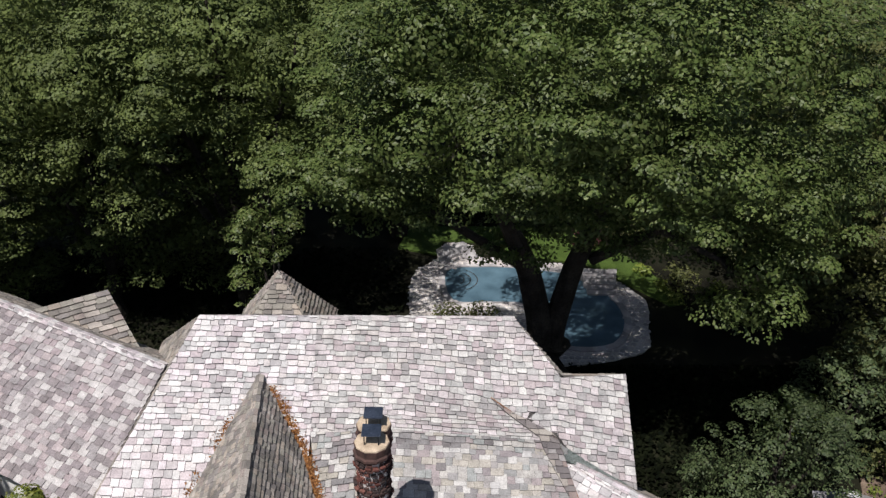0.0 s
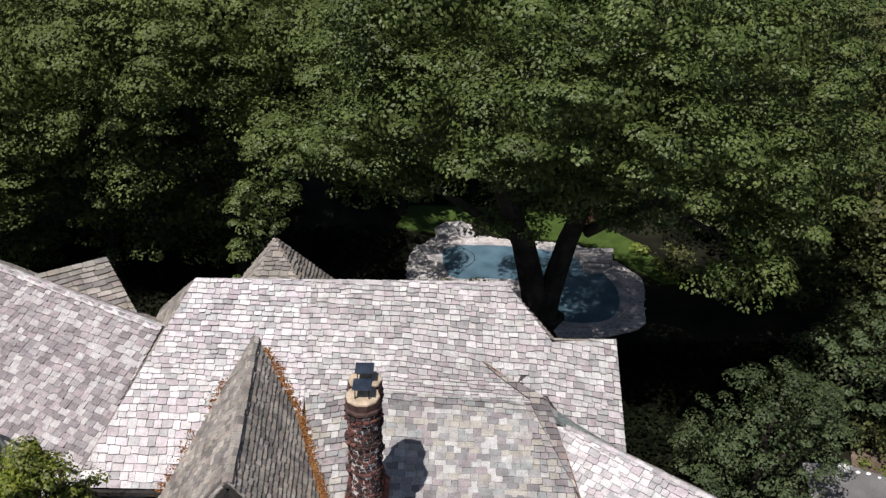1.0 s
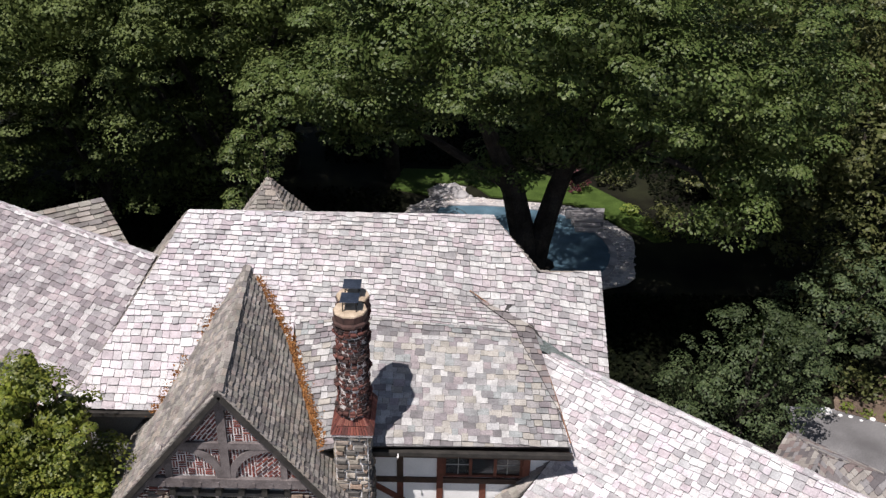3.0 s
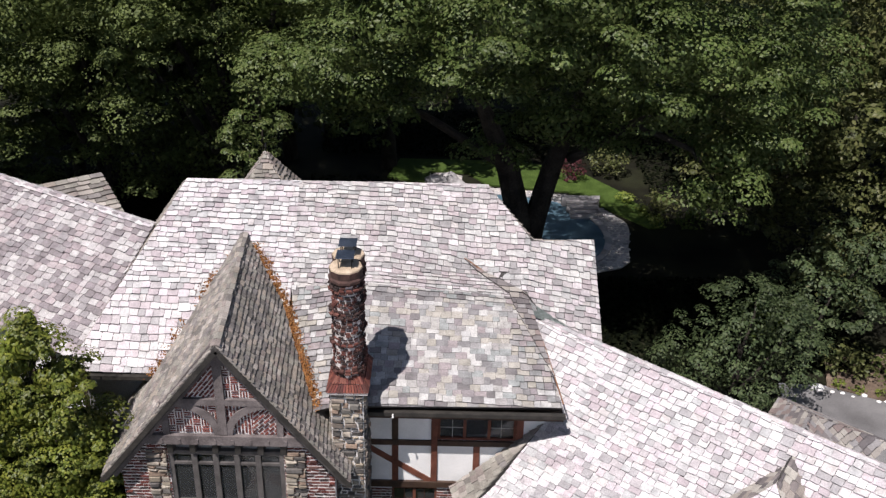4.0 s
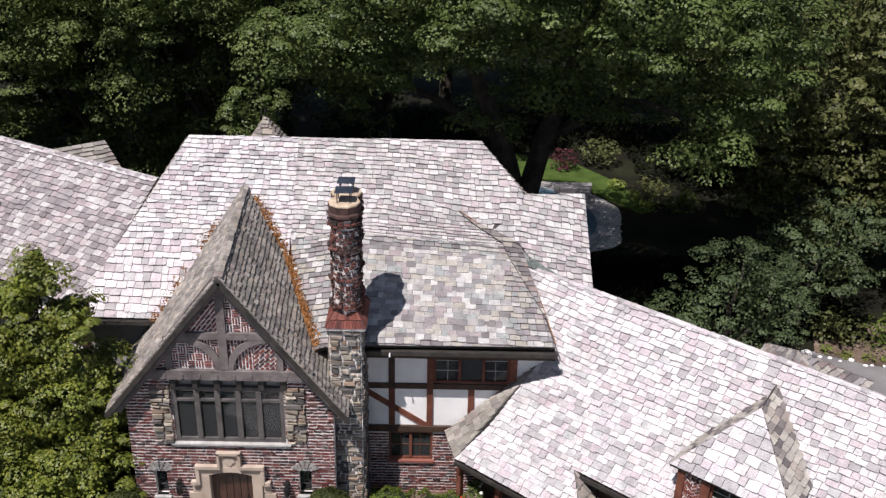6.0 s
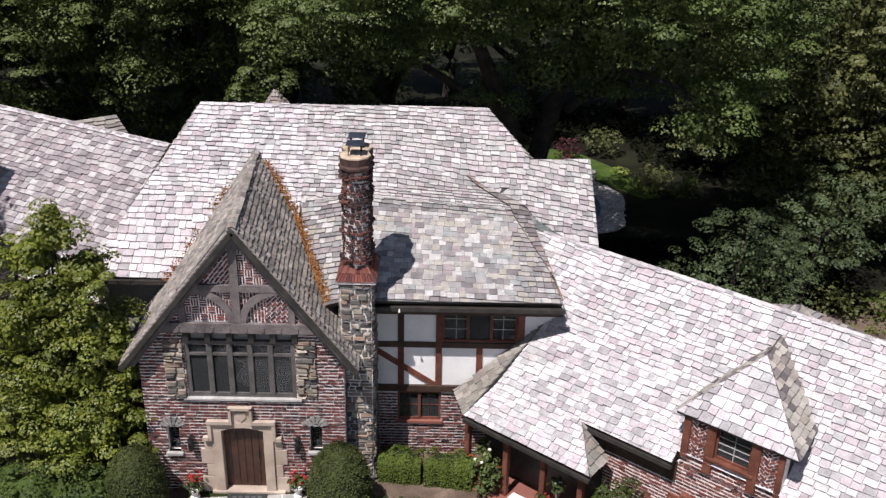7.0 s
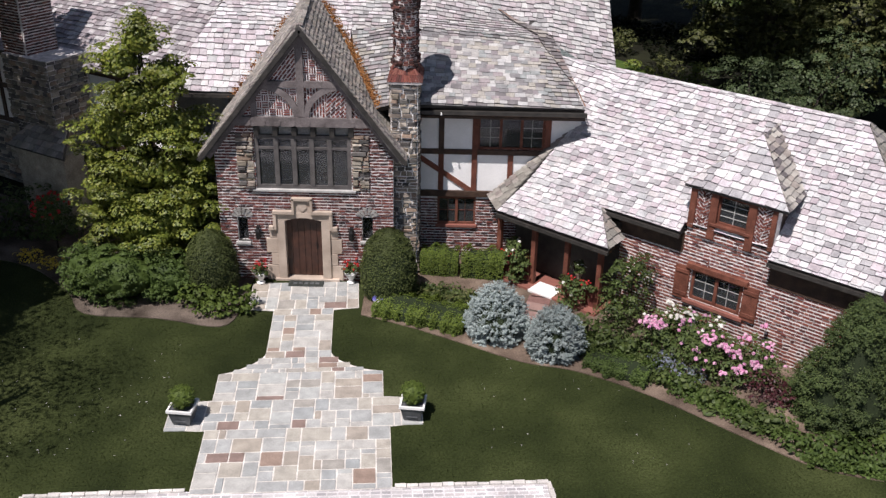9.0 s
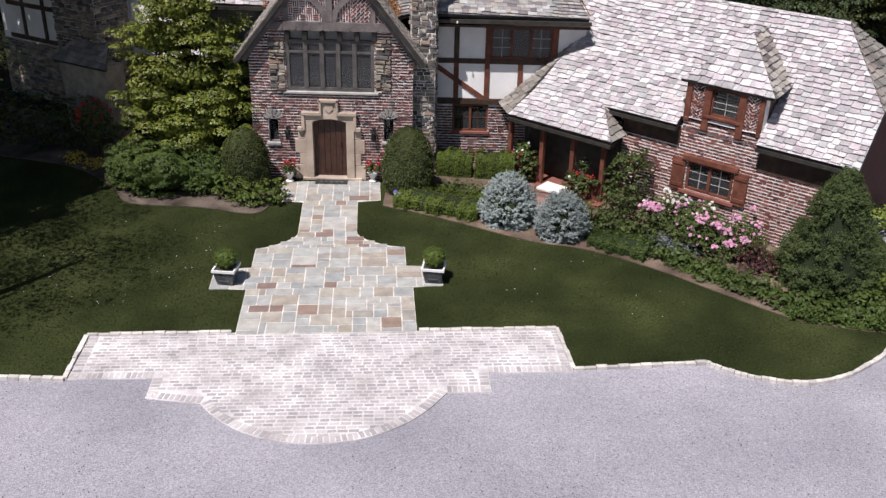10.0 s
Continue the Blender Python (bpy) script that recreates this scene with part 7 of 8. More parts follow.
# roses and companions in the east bed
def rose_bush(at, blobs, seed, heads, material, label, clusters=()):
    """A bush with single flower heads over it; clusters: (x, y, z, spread, heads) of dense trusses."""
    t = shrub("rose_bush", at, blobs, F_rose, seed, label, 0.055, 0.13, 20, 14)
    rng = np.random.default_rng(seed + 100)
    spots = []
    for x, y, z, rx, ry, rz in blobs:
        d = ball(rng, heads)
        d[:, 2] = np.abs(d[:, 2]) + 0.25
        d[:, 1] -= 0.35
        d /= np.linalg.norm(d, axis=1)[:, None]
        spots += [tuple(np.array([x, y, z]) + q * np.array([rx, ry, rz]) * 1.08) for q in d]
    for x, y, z, spread, n in clusters:
        d = ball(rng, n * 3 // 2)
        d[:, 2] = np.abs(d[:, 2]) * 0.7
        spots += [tuple(np.array([x, y, z]) + q * spread * rng.uniform(0.4, 1.0)) for q in d]
    blossoms(t, "blossoms", spots, 0.072, material, seed + 7, 18)
    return t


rose_bush((10.75, -3.95, 0.03), [(0, 0, 0.5, 0.65, 0.55, 0.5), (0.7, -0.35, 0.5, 0.7, 0.6, 0.52), (0.85, 0.25, 0.6, 0.6, 0.45, 0.5)], 31, 4, F_pink, "rose bush full of pink blooms by the brick wing",
          [(-0.35, -0.15, 0.95, 0.30, 20), (-0.05, -0.25, 0.95, 0.25, 12), (0.75, -0.1, 1.02, 0.18, 6), (0.8, -1.1, 0.70, 0.14, 4)])
rose_bush((12.2, -4.75, 0.03), [(0, 0, 0.5, 0.75, 0.6, 0.52), (0.2, -0.75, 0.36, 0.75, 0.5, 0.40), (-0.6, -0.3, 0.45, 0.5, 0.6, 0.45)], 32, 4, F_pink, "rose bush full of pink blooms by the brick wing",
          [(-0.25, -0.15, 0.92, 0.30, 18), (0.1, -0.42, 0.86, 0.26, 13), (0.4, -0.6, 0.76, 0.20, 8), (0.35, -1.15, 0.60, 0.22, 10), (-0.1, -1.2, 0.52, 0.14, 4), (-0.1, 0.95, 1.05, 0.14, 4)])
rose_bush((13.25, -4.95, 0.03), [(0, 0, 0.55, 0.65, 0.5, 0.55), (0.1, -0.6, 0.38, 0.6, 0.4, 0.4)], 33, 3, F_pink, "tall rose bush with pink heads beside the dwarf spruce",
          [(-0.25, 0.1, 1.0, 0.16, 5), (-0.2, -0.75, 0.62, 0.2, 9), (0.3, -0.2, 0.92, 0.2, 8), (0.3, 0.5, 1.15, 0.14, 6)])
rose_bush((11.2, -3.45, 0.03), [(0, 0, 0.7, 0.8, 0.4, 0.5), (0.9, -0.4, 0.65, 0.6, 0.4, 0.48)], 34, 9, F_white, "rose bush with creamy white blooms", [(-0.15, 0.1, 1.16, 0.2, 7), (0.0, -0.5, 1.1, 0.18, 6), (1.2, -0.85, 1.05, 0.12, 3), (0.4, -0.4, 1.1, 0.15, 4)])
shrub("lilac_bush", (10.0, -2.4, 0.03), [(0, 0, 1.1, 0.75, 0.7, 1.0), (0.3, 0.3, 1.7, 0.55, 0.5, 0.55), (-0.3, -0.5, 0.7, 0.6, 0.5, 0.6)], F_bush, 35, "leafy lilac bush at the porch corner", 0.06, 0.15, 16, 12)
shrub("peony_clump", (8.8, -3.4, 0.03), [(0, 0, 0.4, 0.6, 0.5, 0.4), (0.7, -0.6, 0.35, 0.6, 0.5, 0.38)], F_bush, 36, "green perennial clump in the bed", 0.08, 0.16, 10, 9)
shrub("catmint", (10.85, -4.85, 0.03), [(0, 0, 0.16, 0.5, 0.4, 0.2), (0.55, -0.55, 0.16, 0.5, 0.38, 0.2)], F_catmint, 37, "low grey-blue catmint in flower", 0.05, 0.1, 22, 9, stem=False)
shrub("smoke_bush", (13.15, -6.25, 0.03), [(0, 0, 0.4, 0.55, 0.45, 0.45), (0.4, -0.35, 0.3, 0.4, 0.35, 0.35)], F_purple, 38, "small dark red barberry", 0.05, 0.12, 18, 9)
shrub("day_lilies", (11.9, -6.7, 0.03), [(0, 0, 0.2, 0.7, 0.5, 0.28), (1.0, -0.8, 0.2, 0.7, 0.45, 0.26), (-1.0, 0.8, 0.2, 0.6, 0.4, 0.24)], F_bush, 39, "tufts of green day lily leaves", 0.09, 0.14, 12, 9, stem=False)
shrub("perennials", (4.2, -1.2, 0.03), [(0, 0, 0.2, 0.8, 0.4, 0.28), (1.3, -0.4, 0.22, 0.7, 0.5, 0.3), (2.2, -0.9, 0.2, 0.6, 0.5, 0.28)], F_dull, 40, "loose perennials in the bed", 0.06, 0.12, 14, 8, stem=False)
rose_bush((6.88, -0.05, 0.03), [(0, 0, 0.8, 0.4, 0.35, 0.75)], 41, 4, F_white, "climbing rose on the porch post")
rose_bush((8.5, -1.6, 0.03), [(0, 0, 0.55, 0.45, 0.35, 0.5)], 42, 3, F_white, "rose bush by the porch steps")
shrub("hosta", (15.6, -8.2, 0.03), [(0, 0, 0.3, 0.6, 0.5, 0.35), (0.9, 0.6, 0.3, 0.5, 0.5, 0.35)], F_box, 43, "bright green leafy clump", 0.10, 0.16, 9, 8, stem=False)
rng = np.random.default_rng(140)
for k, (x0, y0, x1, y1, wd, mat) in enumerate(((3.0, -0.6, 6.2, -1.6, 0.9, F_bush), (5.0, -2.2, 6.4, -2.4, 0.5, F_bush), (8.3, -3.3, 9.4, -4.6, 0.8, F_bush), (9.6, -3.6, 10.6, -5.4, 0.9, F_bush), (11.0, -5.8, 13.2, -7.9, 0.7, F_dayleaf), (14.0, -6.0, 16.2, -7.2, 0.8, F_bush), (13.6, -8.9, 16.0, -9.5, 0.45, F_dayleaf))):
    n = 3400
    f = rng.uniform(0, 1, n)
    hgt = 0.05 + 0.32 * np.abs(np.sin(f * 17 + k) * np.cos(f * 7)) * rng.uniform(0.2, 1, n)
    spots = np.stack([x0 + (x1 - x0) * f + rng.uniform(-wd, wd, n) * 0.6, y0 + (y1 - y0) * f + rng.uniform(-wd, wd, n) * 0.6, hgt], 1)
    tagged(leaf_mesh("bed_plants", spots, rng.normal(size=(n, 3)) * 0.6 + np.array([0, -0.2, 0.8]), rng.uniform(0.035, 0.09, n), mat, rng, None, "mixed low green leaves filling the bed"), category="plants", kind="stuff")
t = thing("flower_pot", (2.5, -1.75, 0.03), "small pot of blue-violet flowers beside the hedge", "flower pot")
bm = bmesh.new()
lathe(bm, [(0.09, 0), (0.12, 0.1), (0.15, 0.22), (0.13, 0.22)], 12)
part("pot", bm, M_white_paint, t)
blossoms(t, "blossoms", [(0.15 * math.cos(a * 2.4), 0.15 * math.sin(a * 2.4), 0.25 + 0.02 * (a % 4)) for a in range(11)], 0.06, F_violet, 62, 12, "blue-violet blooms")
# flowers by the door
for x, y, seed in ((-1.42, -0.35, 51), (1.5, -0.2, 52)):
    t = thing("flower_urn", (x, y, 0.02), "white urn with red geraniums by the door", "flower pot", "urns by the door")
    bm = bmesh.new()
    lathe(bm, [(0.12, 0), (0.14, 0.04), (0.07, 0.1), (0.09, 0.16), (0.2, 0.34), (0.22, 0.38), (0.19, 0.39)], 14)
    part("urn", bm, M_white_paint, t, "white urn")
    rng = np.random.default_rng(seed)
    s, w, z = crown_points(rng, [(0, 0, 0.5, 0.27, 0.25, 0.2)], 0.08, 40, 8, 0.06, 0.5)
    leaf_mesh("leaves", s, w, z, F_bush, rng, t)
    blossoms(t, "blossoms", [(rng.uniform(-.25, .25), rng.uniform(-.22, .2), rng.uniform(0.55, 0.8)) for _ in range(16)], 0.06, F_red, seed, 12, "red blooms")
for u, v in ((4.75, 4.95), (7.32, 4.95)):
    t = thing("potted_plant", wing(u, v, 0.75), "white-flowered green plant in a clay pot on the porch wall", "potted plant", "pots on the porch wall")
    bm = bmesh.new()
    lathe(bm, [(0.08, 0), (0.10, 0.1), (0.13, 0.2), (0.11, 0.2)], 12)
    part("pot", bm, M_clay, t)
    rng = np.random.default_rng(int(u * 10))
    s, w, z = crown_points(rng, [(0, 0, 0.38, 0.24, 0.24, 0.22)], 0.08, 45, 8, 0.055, 0.5)
    leaf_mesh("leaves", s, w, z, F_bush, rng, t)
    blossoms(t, "blossoms", [(rng.uniform(-.2, .2), rng.uniform(-.2, .1), rng.uniform(0.45, 0.6)) for _ in range(5)], 0.04, F_white, 61, 10, "white blooms")
for u0, u1 in ((4.45, 5.6), (7.1, 8.15)):
    t = thing("window_box", wing((u0 + u1) / 2, 4.5, 0.76), "row of red geraniums on the porch wall", "flower box", "porch flower boxes")
    rng = np.random.default_rng(int(u0 * 10))
    al = WU * ((u1 - u0) / 2)
    pts = [al * (-1 + 2 * i / 7) for i in range(8)]
    s, w, z = crown_points(rng, [(p.x, p.y, 0.1, 0.14, 0.14, 0.12) for p in pts], 0.06, 50, 7, 0.05, 0.5)
    leaf_mesh("leaves", s, w, z, F_bush, rng, t)
    blossoms(t, "blossoms", [tuple(al * rng.uniform(-1, 1) + Vector((rng.uniform(-.12, .12), rng.uniform(-.15, .1), rng.uniform(.15, .28)))) for _ in range(13)], 0.05, F_red, 60, 12, "red blooms")
rose_bush((-8.9, 1.9, 0.03), [(0, 0, 1.1, 0.7, 0.5, 0.9)], 55, 36, F_red, "dark bush with red blooms by the west wing")
shrub("coreopsis", (-9.5, 0.85, 0.03), [(0, 0, 0.2, 0.5, 0.3, 0.22), (1.0, -0.5, 0.2, 0.5, 0.3, 0.22)], F_yellow, 56, "clump of yellow flowers", 0.06, 0.12, 16, 8, stem=False)
for x, y, r, seed in ((-11.5, 2.6, 1.4, 57), (-13.5, 2.8, 1.6, 58), (-9.9, 3.0, 1.2, 59), (-7.2, 2.0, 1.1, 60)):
    shrub("laurel_bush", (x, y, 0.0), [(0, 0, r * 0.7, r, r * 0.8, r * 0.8)], F_bush, seed, "dark laurel bush before the west wing", 0.10, 0.22, 6, 9)

# ---- trees ----
def boughs(base, tips, back=(0.0, 1.4, -0.75), size=(2.1, 1.9, 1.35)):
    """Blobs of a crown under the outer tips of its boughs; an own size may follow a tip."""
    return [(x + back[0] - base[0], y + back[1] - base[1], z + back[2] - base[2], *(own or size)) for x, y, z, *own in tips]


MAPLE_AT = (9.25, 15.2, -0.1)
MAPLE = boughs(MAPLE_AT, [(0.9, 13.6, 11.7), (1.6, 15.4, 9.9), (0.6, 15.2, 10.4, 1.7, 1.6, 1.1), (2.8, 11.7, 12.8), (3.9, 9.9, 14.1), (3.0, 13.5, 10.6, 1.9, 1.7, 1.0), (6.3, 9.6, 13.5), (5.2, 10.6, 14.8), (5.2, 12.6, 11.4, 2.0, 1.8, 1.0), (7.7, 8.0, 14.9),
                          (8.0, 10.8, 12.2, 1.9, 1.7, 1.0), (9.7, 9.2, 13.5), (9.9, 7.9, 15.3), (11.9, 7.6, 13.9), (11.4, 10.2, 11.9, 2.0, 1.7, 1.0), (14.0, 8.7, 13.3), (13.4, 9.6, 11.6, 1.8, 1.7, 1.0), (16.1, 9.6, 11.8), (16.9, 10.9, 13.1), (14.5, 8.8, 8.9, 1.5, 1.3, 0.8),
                          (15.2, 9.5, 9.9, 1.6, 1.5, 1.0), (16.4, 11.2, 9.8, 1.7, 1.6, 1.1), (17.8, 13.2, 11.2), (18.3, 13.0, 14.0), (2.2, 13.0, 14.6), (4.4, 11.0, 16.9, 2.6, 2.3, 1.7), (7.3, 9.6, 17.2, 2.6, 2.3, 1.7), (11.0, 9.2, 17.3, 2.8, 2.4, 1.8), (14.8, 10.2, 16.2, 2.6, 2.3, 1.7),
                          (17.0, 12.6, 16.2, 2.4, 2.2, 1.6), (6.5, 13.2, 19.2, 3.2, 2.8, 1.9), (11.5, 13.0, 19.6, 3.4, 2.9, 1.9), (3.6, 12.8, 16.8, 2.8, 2.6, 1.8), (15.4, 15.0, 18.4, 3.0, 2.7, 1.8)])
# boughs hidden behind the front crown, added to shade the pool and deck
MAPLE += boughs(MAPLE_AT, [(7.6, 18.5, 13.4, 2.8, 2.6, 1.6), (10.6, 16.8, 13.6, 3.0, 2.6, 1.6), (13.6, 15.4, 13.0, 2.8, 2.4, 1.6), (16.2, 16.6, 12.4, 2.6, 2.4, 1.6), (9.8, 14.4, 17.2, 3.6, 3.0, 2.0), (13.4, 13.8, 16.6, 3.2, 2.6, 1.8), (11.0, 15.0, 12.6, 2.8, 2.4, 1.5), (12.8, 16.2, 12.0, 2.6, 2.4, 1.4)])
# shaded boughs under the crown
MAPLE += boughs(MAPLE_AT, [(7.5, 14.0, 8.5, 1.3, 1.3, 1.3), (11.8, 13.4, 10.2, 2.4, 2.0, 1.4), (13.8, 13.8, 9.9, 2.0, 1.8, 1.3), (9.6, 13.0, 9.8, 2.4, 2.0, 1.2)])
MAPLE_LIMBS = [([(-0.42, 0, 3.0), (-0.62, 0.0, 4.6), (-1.15, -0.1, 6.9), (-2.4, -1.2, 10.0), (-4.2, -3.0, 13.0)], [0.56, 0.54, 0.46, 0.26, 0.1]), ([(-0.22, 0, 3.0), (0.02, 0.1, 4.6), (0.55, 0.1, 6.9), (1.3, -1.4, 10.6), (1.9, -4.4, 14.2)], [0.50, 0.46, 0.40, 0.24, 0.1]),
               ([(1.2, -0.1, 7.4), (3.2, -1.6, 9.4), (5.6, -3.6, 11.2)], [0.24, 0.17, 0.08]), ([(3.2, -1.6, 9.4), (4.9, -3.6, 9.2), (5.6, -4.8, 8.4)], [0.14, 0.09, 0.04]), ([(-1.4, -0.4, 7.2), (-4.4, 0.4, 8.8), (-7.4, 0.8, 9.8)], [0.22, 0.15, 0.07])]
tree("maple_tree", MAPLE_AT, MAPLE, 0.78, 3.6, F_maple, 71, "huge spreading maple behind the house", 0.72, 1.05, 130, 0.088, inner=0.5, limbs=MAPLE_LIMBS, gaps=0.5)
BACK_MAPLE = [(-0.1, -1.2, 9.9, 6.4, 5.0, 5.2), (-8.0, -2.0, 8.4, 4.1, 3.2, 3.8), (6.1, -4.2, 9.9, 5.2, 4.2, 4.4), (-5.7, -3.6, 11.8, 4.6, 3.6, 3.9), (-1.1, -2.5, 16.0, 5.6, 4.4, 3.4)]
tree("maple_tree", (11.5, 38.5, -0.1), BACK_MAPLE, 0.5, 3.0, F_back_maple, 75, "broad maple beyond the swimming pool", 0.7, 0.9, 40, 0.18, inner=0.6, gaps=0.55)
woods = "woodland trees"
FORMS = [[(0, -1.5, 14.2, 5.2, 5.2, 3.6), (-3, -1.2, 12.4, 3.6, 3.6, 2.4), (3.2, -1.6, 12.6, 3.8, 3.8, 2.5), (0, 0, 17.2, 3.6, 3.6, 2.8), (0, 0.3, 7.4, 3.2, 2.6, 3.0), (-1.8, 0.9, 3.8, 2.8, 2.4, 2.6), (-3.6, -2.4, 9.8, 2.3, 2.0, 1.6), (2.6, -3.4, 9.9, 2.4, 2.0, 1.6)],
         [(0, -1.4, 12.6, 4.6, 4.6, 3.2), (-2.4, -1.2, 11.0, 3.2, 3.2, 2.2), (2.6, -1.2, 11.4, 3.2, 3.2, 2.3), (0, -0.4, 15.6, 3.2, 3.2, 2.8), (0, 0.3, 6.8, 2.8, 2.4, 2.8), (1.4, 0.9, 3.4, 2.4, 2.2, 2.4), (-1.2, -2.8, 8.8, 2.3, 1.9, 1.5), (2.4, -2.2, 8.0, 1.8, 1.6, 1.3)],
         [(0, 0, 11, 4.2, 4.2, 4.2), (-2.2, -1, 8, 3, 3, 2.8), (2.4, 0.8, 8.4, 3, 3, 3), (0, 0, 14.6, 3, 3, 3), (1, -2, 4.6, 2.6, 2.4, 2.4), (-1.8, -1.6, 3, 2.2, 2, 2.2)]]
w1 = tree("woodland_tree", (-4.6, 23.4, -0.1), FORMS[0], 0.4, 3.0, F_forest, 72, "tall green woodland tree", 0.72, 1.0, 100, 0.10, woods, 0.5, gaps=0.5)
w2 = tree("woodland_tree", (-10.6, 22.6, -0.1), FORMS[1], 0.35, 3.0, F_forest, 73, "tall green woodland tree", 0.72, 1.0, 100, 0.10, woods, 0.5, gaps=0.5)
w3 = tree("woodland_tree", (24.3, 18.0, -0.1), FORMS[2], 0.35, 3.0, F_dull, 74, "tall dull green woodland tree", 0.45, 1.6, 38, 0.125, woods, 0.5, gaps=0.5)
w4 = tree("woodland_tree", (2.4, 32.0, -0.1), FORMS[0], 0.4, 3.0, F_forest, 76, "tall green woodland tree far behind", 0.6, 1.2, 30, 0.18, woods, 0.5, gaps=0.5)
for src, spots in ((w1, [(-21, 24)]), (w2, [(-16.4, 21.5), (-8.6, 29.5)]), (w4, [(-14.5, 29.0), (-3.5, 33), (18, 42), (6, 44), (-9, 40), (-22, 31), (27, 36), (-17, 38)]),
                   (w3, [(22.0, 24.5), (26.5, 13.5), (20.5, 31), (29, 20), (25.5, 29), (33, 14), (31, 27)])):
    for k, (x, y) in enumerate(spots):
        rnd = random.Random(int(x * 31 + y))
        s = rnd.uniform(0.85, 1.15)
        copy_thing(src, pose(x, y, -0.1, 0, 0, rnd.uniform(-50, 50)) @ Matrix.Diagonal((s, s, s * rnd.uniform(0.84, 1.0), 1)))
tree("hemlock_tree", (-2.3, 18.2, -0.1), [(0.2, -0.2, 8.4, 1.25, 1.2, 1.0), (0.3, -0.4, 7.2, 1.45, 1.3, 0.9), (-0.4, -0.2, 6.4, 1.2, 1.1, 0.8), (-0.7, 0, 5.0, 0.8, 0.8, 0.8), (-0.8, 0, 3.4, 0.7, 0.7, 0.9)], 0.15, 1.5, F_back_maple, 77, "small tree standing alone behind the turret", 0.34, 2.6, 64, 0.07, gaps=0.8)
tree("katsura_tree", (16.0, 8.6, -0.1), [(0, 0, 3.0, 2.5, 2.2, 2.3), (-1.4, -0.3, 2.4, 1.4, 1.4, 1.5), (1.6, 0.4, 3.0, 1.5, 1.5, 1.6), (0.3, 0, 4.3, 1.5, 1.4, 1.2)], 0.16, 1.0, F_katsura, 78, "rounded small tree beside the side drive", 0.34, 4.0, 46, 0.065, gaps=0.9)
tree("side_tree", (20.3, 12.6, -0.1), [(0, 0, 3.0, 2.2, 2.0, 2.2), (1.4, 0, 4.4, 1.8, 1.8, 1.8)], 0.16, 1.0, F_katsura, 79, "dull green tree beside the side drive", 0.4, 2.4, 44, 0.085, gaps=0.9)
shade = "trees that shade the west side"
f1 = tree("front_tree", (-14.6, 0.6, -0.1), [(0, 0, 13, 3.8, 3.8, 4.0), (1.0, 1.2, 9.5, 3.2, 3.0, 2.8), (-1.6, -1, 9.5, 3, 3, 3), (0.5, -1.2, 7.4, 3.0, 2.8, 2.2), (0.3, 0.5, 16, 2.6, 2.6, 2.2)], 0.35, 3.0, F_forest, 80, "tall tree that shades the west wing", 0.62, 1.1, 30, 0.2, shade)
for x, y, turn, s in ((-15.4, -7.2, 70, 0.92), (-18.8, 4.2, 160, 1.0), (-19.5, -3.0, 230, 1.0), (-13.9, -3.2, 300, 0.9)):
    copy_thing(f1, pose(x, y, -0.1, 0, 0, turn) @ Matrix.Diagonal((s, s, s, 1)))
# airy trees left of the view, added only to dim the lawn
f2 = tree("front_tree", (-13.6, -7.4, -0.1), [(0, 0, 11, 3.4, 3.4, 3.2), (1.0, 1.2, 8.4, 2.8, 2.6, 2.2), (-1.6, -1, 8.4, 2.6, 2.6, 2.4)], 0.3, 3.0, F_forest, 82, "unseen airy tree, added to dapple the lawn", 1.1, 0.34, 60, 0.075, shade, 0.5)
copy_thing(f2, pose(-17.4, -10.4, -0.1, 0, 0, 130))
for x, y, turn, s in ((-12.0, -8.8, 60, 0.95), (-9.4, -10.8, 200, 0.8)):
    copy_thing(f2, pose(x, y, -0.1, 0, 0, turn) @ Matrix.Diagonal((s, s, s, 1)))
for x, y, r, seed in ((19.0, 14.5, 1.3, 91), (21.5, 11.6, 1.0, 92), (23.4, 10.9, 1.1, 93), (17.0, 26.0, 1.0, 94), (18.4, 24.6, 0.9, 95), (15.2, 31.5, 1.2, 96)):
    shrub("garden_shrub", (x, y, -0.05), [(0, 0, r * 0.6, r, r, r * 0.7)], F_box if seed in (91, 95, 93) else F_dull, seed, "rounded garden shrub at the wood's edge", 0.10, 0.2, 6, 9)

shrub("barberry", (12.8, 30.4, 0), [(0, 0, 0.6, 0.8, 0.7, 0.7)], F_purple, 99, "round dark red shrub on the pool's grass", 0.09, 0.18, 9, 9)
shrub("marigolds", (16.6, 24.6, 0), [(0, 0, 0.3, 0.5, 0.5, 0.3), (-0.6, 1.2, 0.3, 0.5, 0.5, 0.3), (-1.2, 2.6, 0.3, 0.5, 0.5, 0.3)], F_bright, 97, "yellow-green flowers along the pool's grass", 0.10, 0.2, 8, 8, stem=False)
shrub("garden_shrub", (6.6, 22.4, -0.05), [(0, 0, 0.5, 1.0, 0.6, 0.6), (-1.4, 0.1, 0.45, 0.8, 0.6, 0.5)], F_dull, 98, "dark low shrub before the pool", 0.10, 0.2, 8, 9)

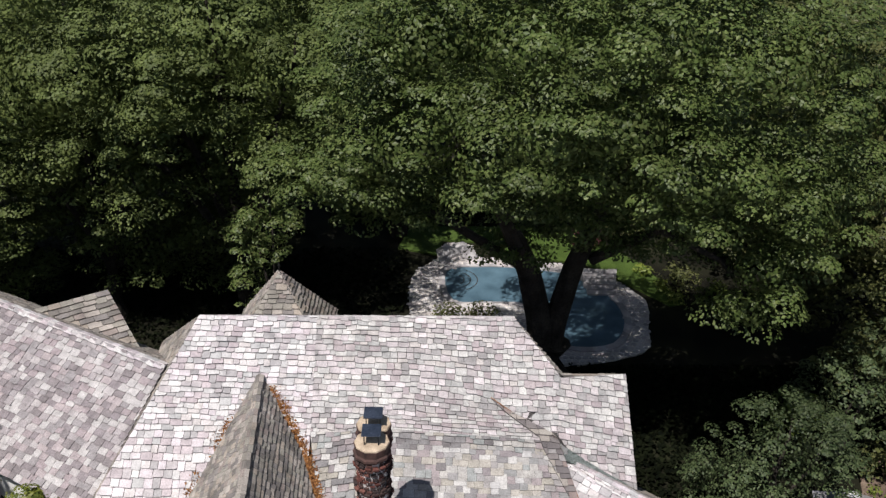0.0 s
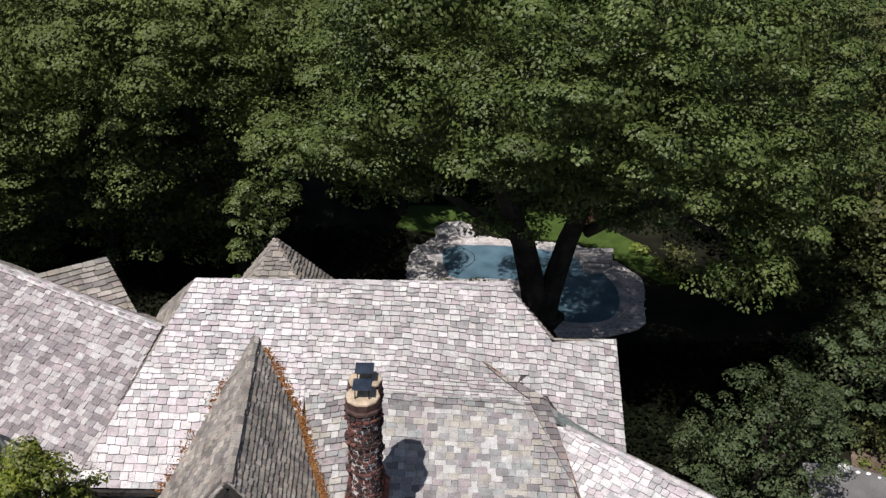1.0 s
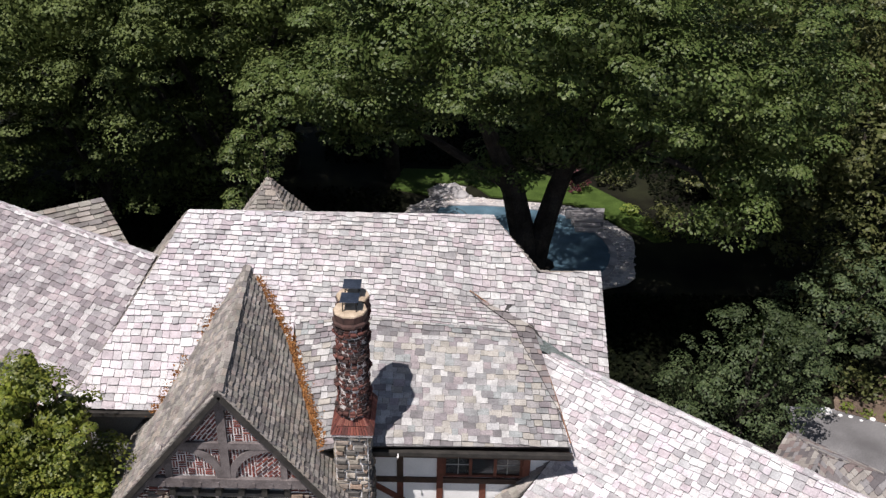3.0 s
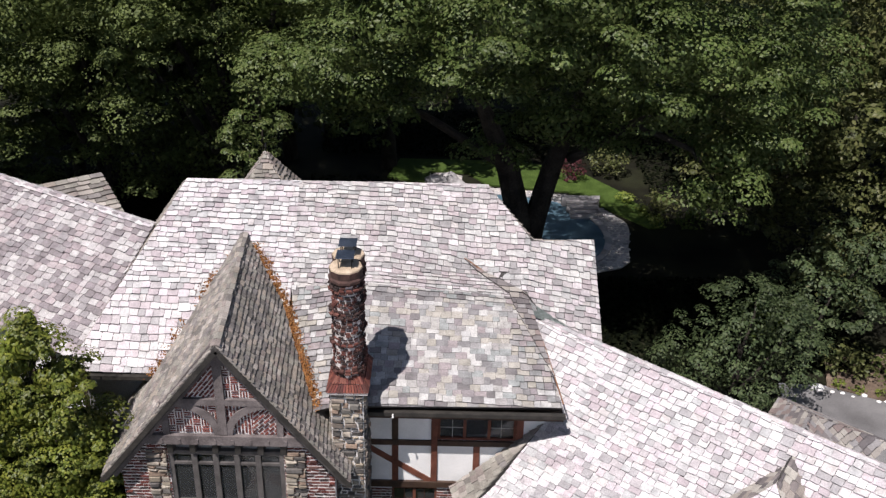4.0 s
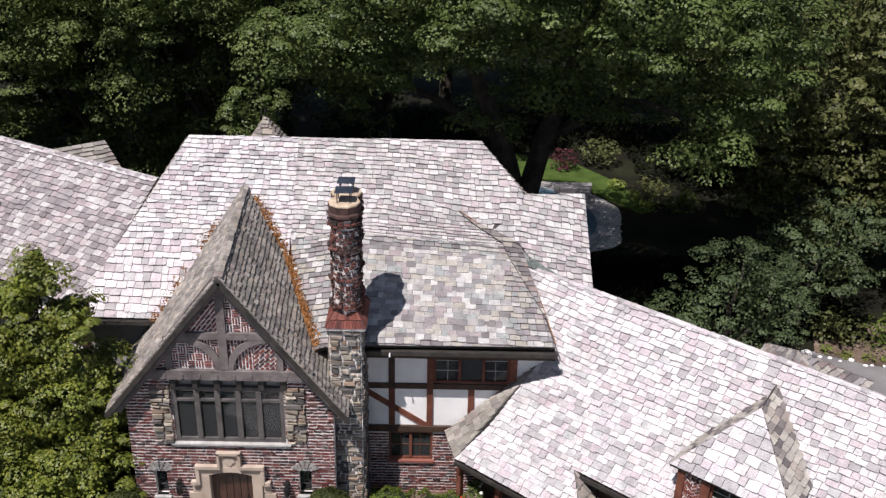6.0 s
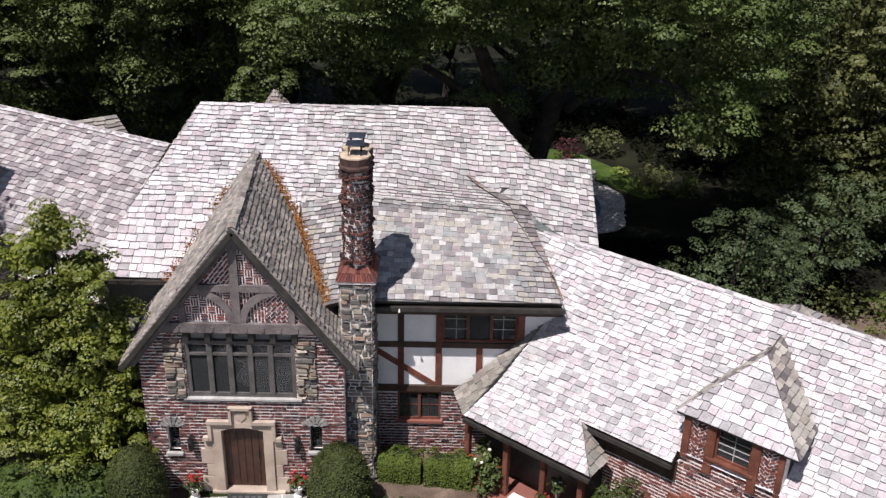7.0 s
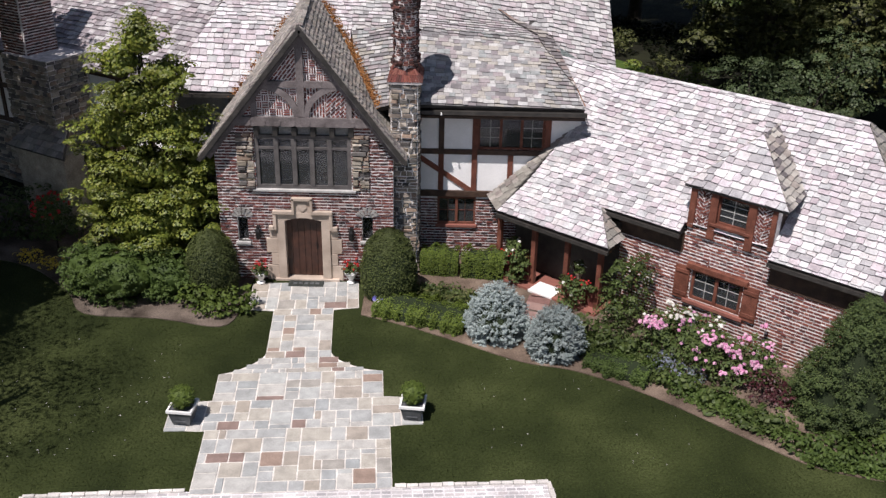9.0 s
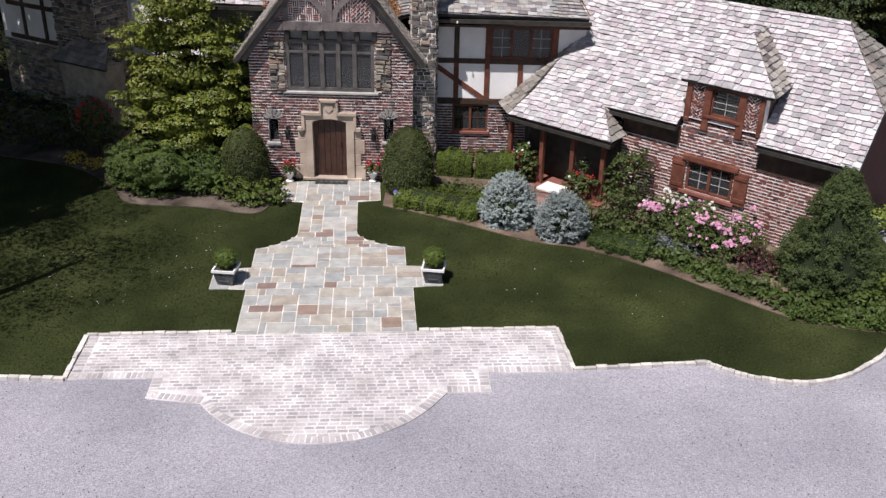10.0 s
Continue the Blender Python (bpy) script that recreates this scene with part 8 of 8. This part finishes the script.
slab("planting_bed", [(20.4, 10.62), (22.2, 9.75), (26.0, 8.9), (28.0, 9.5), (28.0, 13.5), (21.0, 12.6)], -0.09, -0.01, M_tan_mulch, label="brown mulch bed beside the side drive", category="planting bed")
rnd = random.Random(61)
for k in range(9):
    f = k / 8
    x, y, r = 20.0 + 3.2 * f + rnd.uniform(-0.15, 0.15), 10.5 - 1.15 * f + rnd.uniform(-0.2, 0.2), rnd.uniform(0.04, 0.13) if k else 0.2
    t = thing("edging_stone", (x, y, -0.04), "white rounded stone edging the side drive", "rock", "stones along the side drive")
    bm = bmesh.new()
    bmesh.ops.create_icosphere(bm, subdivisions=2, radius=r)
    for v in bm.verts:
        v.co *= 1 + 0.25 * noise.noise(v.co * 4 + Vector((x, y, 0)))
        v.co = Vector((v.co.x * 1.2, v.co.y, max(0.0, v.co.z * 0.7)))
    part("rock", bm, M_white_paint, t)
    if k % 2:
        shrub("edging_plant", (x + 0.3, y + 0.35, -0.02), [(0, 0, 0.14, 0.28, 0.24, 0.16)], F_bright, 610 + k, "small yellow-green plant behind the edging stones", 0.06, 0.1, 18, 8, group="plants along the side drive", stem=False)

# ground cover under the trees, its near-black leaves stand in for deep shade
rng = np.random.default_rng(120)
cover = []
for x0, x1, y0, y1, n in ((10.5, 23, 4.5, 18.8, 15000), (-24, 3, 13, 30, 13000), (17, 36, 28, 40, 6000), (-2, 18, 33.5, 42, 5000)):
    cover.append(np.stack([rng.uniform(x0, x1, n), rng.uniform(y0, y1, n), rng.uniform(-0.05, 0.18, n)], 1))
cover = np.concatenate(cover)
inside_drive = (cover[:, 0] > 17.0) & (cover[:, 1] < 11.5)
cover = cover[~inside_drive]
tagged(leaf_mesh("ground_cover", cover, rng.normal(size=(len(cover), 3)) * 0.5 + np.array([0, 0, 1.0]), rng.uniform(0.10, 0.22, len(cover)), F_ivy, rng, None, "ivy and leaf litter blackened to carry the shade under the trees"), category="ground cover", kind="stuff")
# twigs and leaves blown over the drive, and pale wear on the lawn
rng = np.random.default_rng(150)
n = 4600
spots = np.stack([rng.uniform(-14, 18, n), -12.0 - rng.uniform(0, 1, n) ** 1.2 * 11, np.full(n, -0.035)], 1)
inside = ((spots[:, 0] - 1.4) / 4.0) ** 2 + ((spots[:, 1] + 12.0) / 3.2) ** 2 < 1
spots = spots[~inside & ~((spots[:, 1] > -13.4) & (spots[:, 0] < 7.6) & (spots[:, 0] > -5))]
n = len(spots)
tagged(leaf_mesh("leaf_litter", spots, rng.normal(size=(n, 3)) * 0.3 + np.array([0, 0, 1.0]), rng.uniform(0.012, 0.034, n), M_mulch, rng, None, "dry leaf bits scattered over the drive"), category="leaf litter", kind="stuff")
n = 6500
spots = np.stack([rng.uniform(-14, 18, n), -12.2 - rng.uniform(0, 1, n) ** 1.2 * 11, np.full(n, -0.034)], 1)
inside = ((spots[:, 0] - 1.4) / 4.0) ** 2 + ((spots[:, 1] + 12.0) / 3.2) ** 2 < 1
spots = spots[~inside & ~((spots[:, 1] > -13.4) & (spots[:, 0] < 7.6) & (spots[:, 0] > -5))]
n = len(spots)
tagged(leaf_mesh("loose_gravel", spots, rng.normal(size=(n, 3)) * 0.5 + np.array([0, 0, 1.0]), rng.uniform(0.012, 0.03, n), M_cobble, rng, None, "pale loose stones on the drive", 1.1), category="gravel", kind="stuff")
shrub("golden_shrub", (17.9, -3.4, 0), [(0, 0, 0.45, 0.6, 0.6, 0.45), (0.7, 0.5, 0.4, 0.55, 0.5, 0.4)], F_bright, 131, "golden-leaved shrub by the wing's corner", 0.07, 0.16, 11, 10)
n = 150
spots = np.stack([np.concatenate([rng.uniform(-10.5, -2.9, 110), rng.uniform(5.5, 11, 40)]), rng.uniform(-9.4, -4.0, n), np.full(n, 0.02)], 1)
tagged(leaf_mesh("fallen_petals", spots, rng.normal(size=(n, 3)) * 0.3 + np.array([0, 0, 1.0]), rng.uniform(0.015, 0.04, n), M_cobble, rng, None, "pale petals and leaf bits on the lawn"), category="leaf litter", kind="stuff")
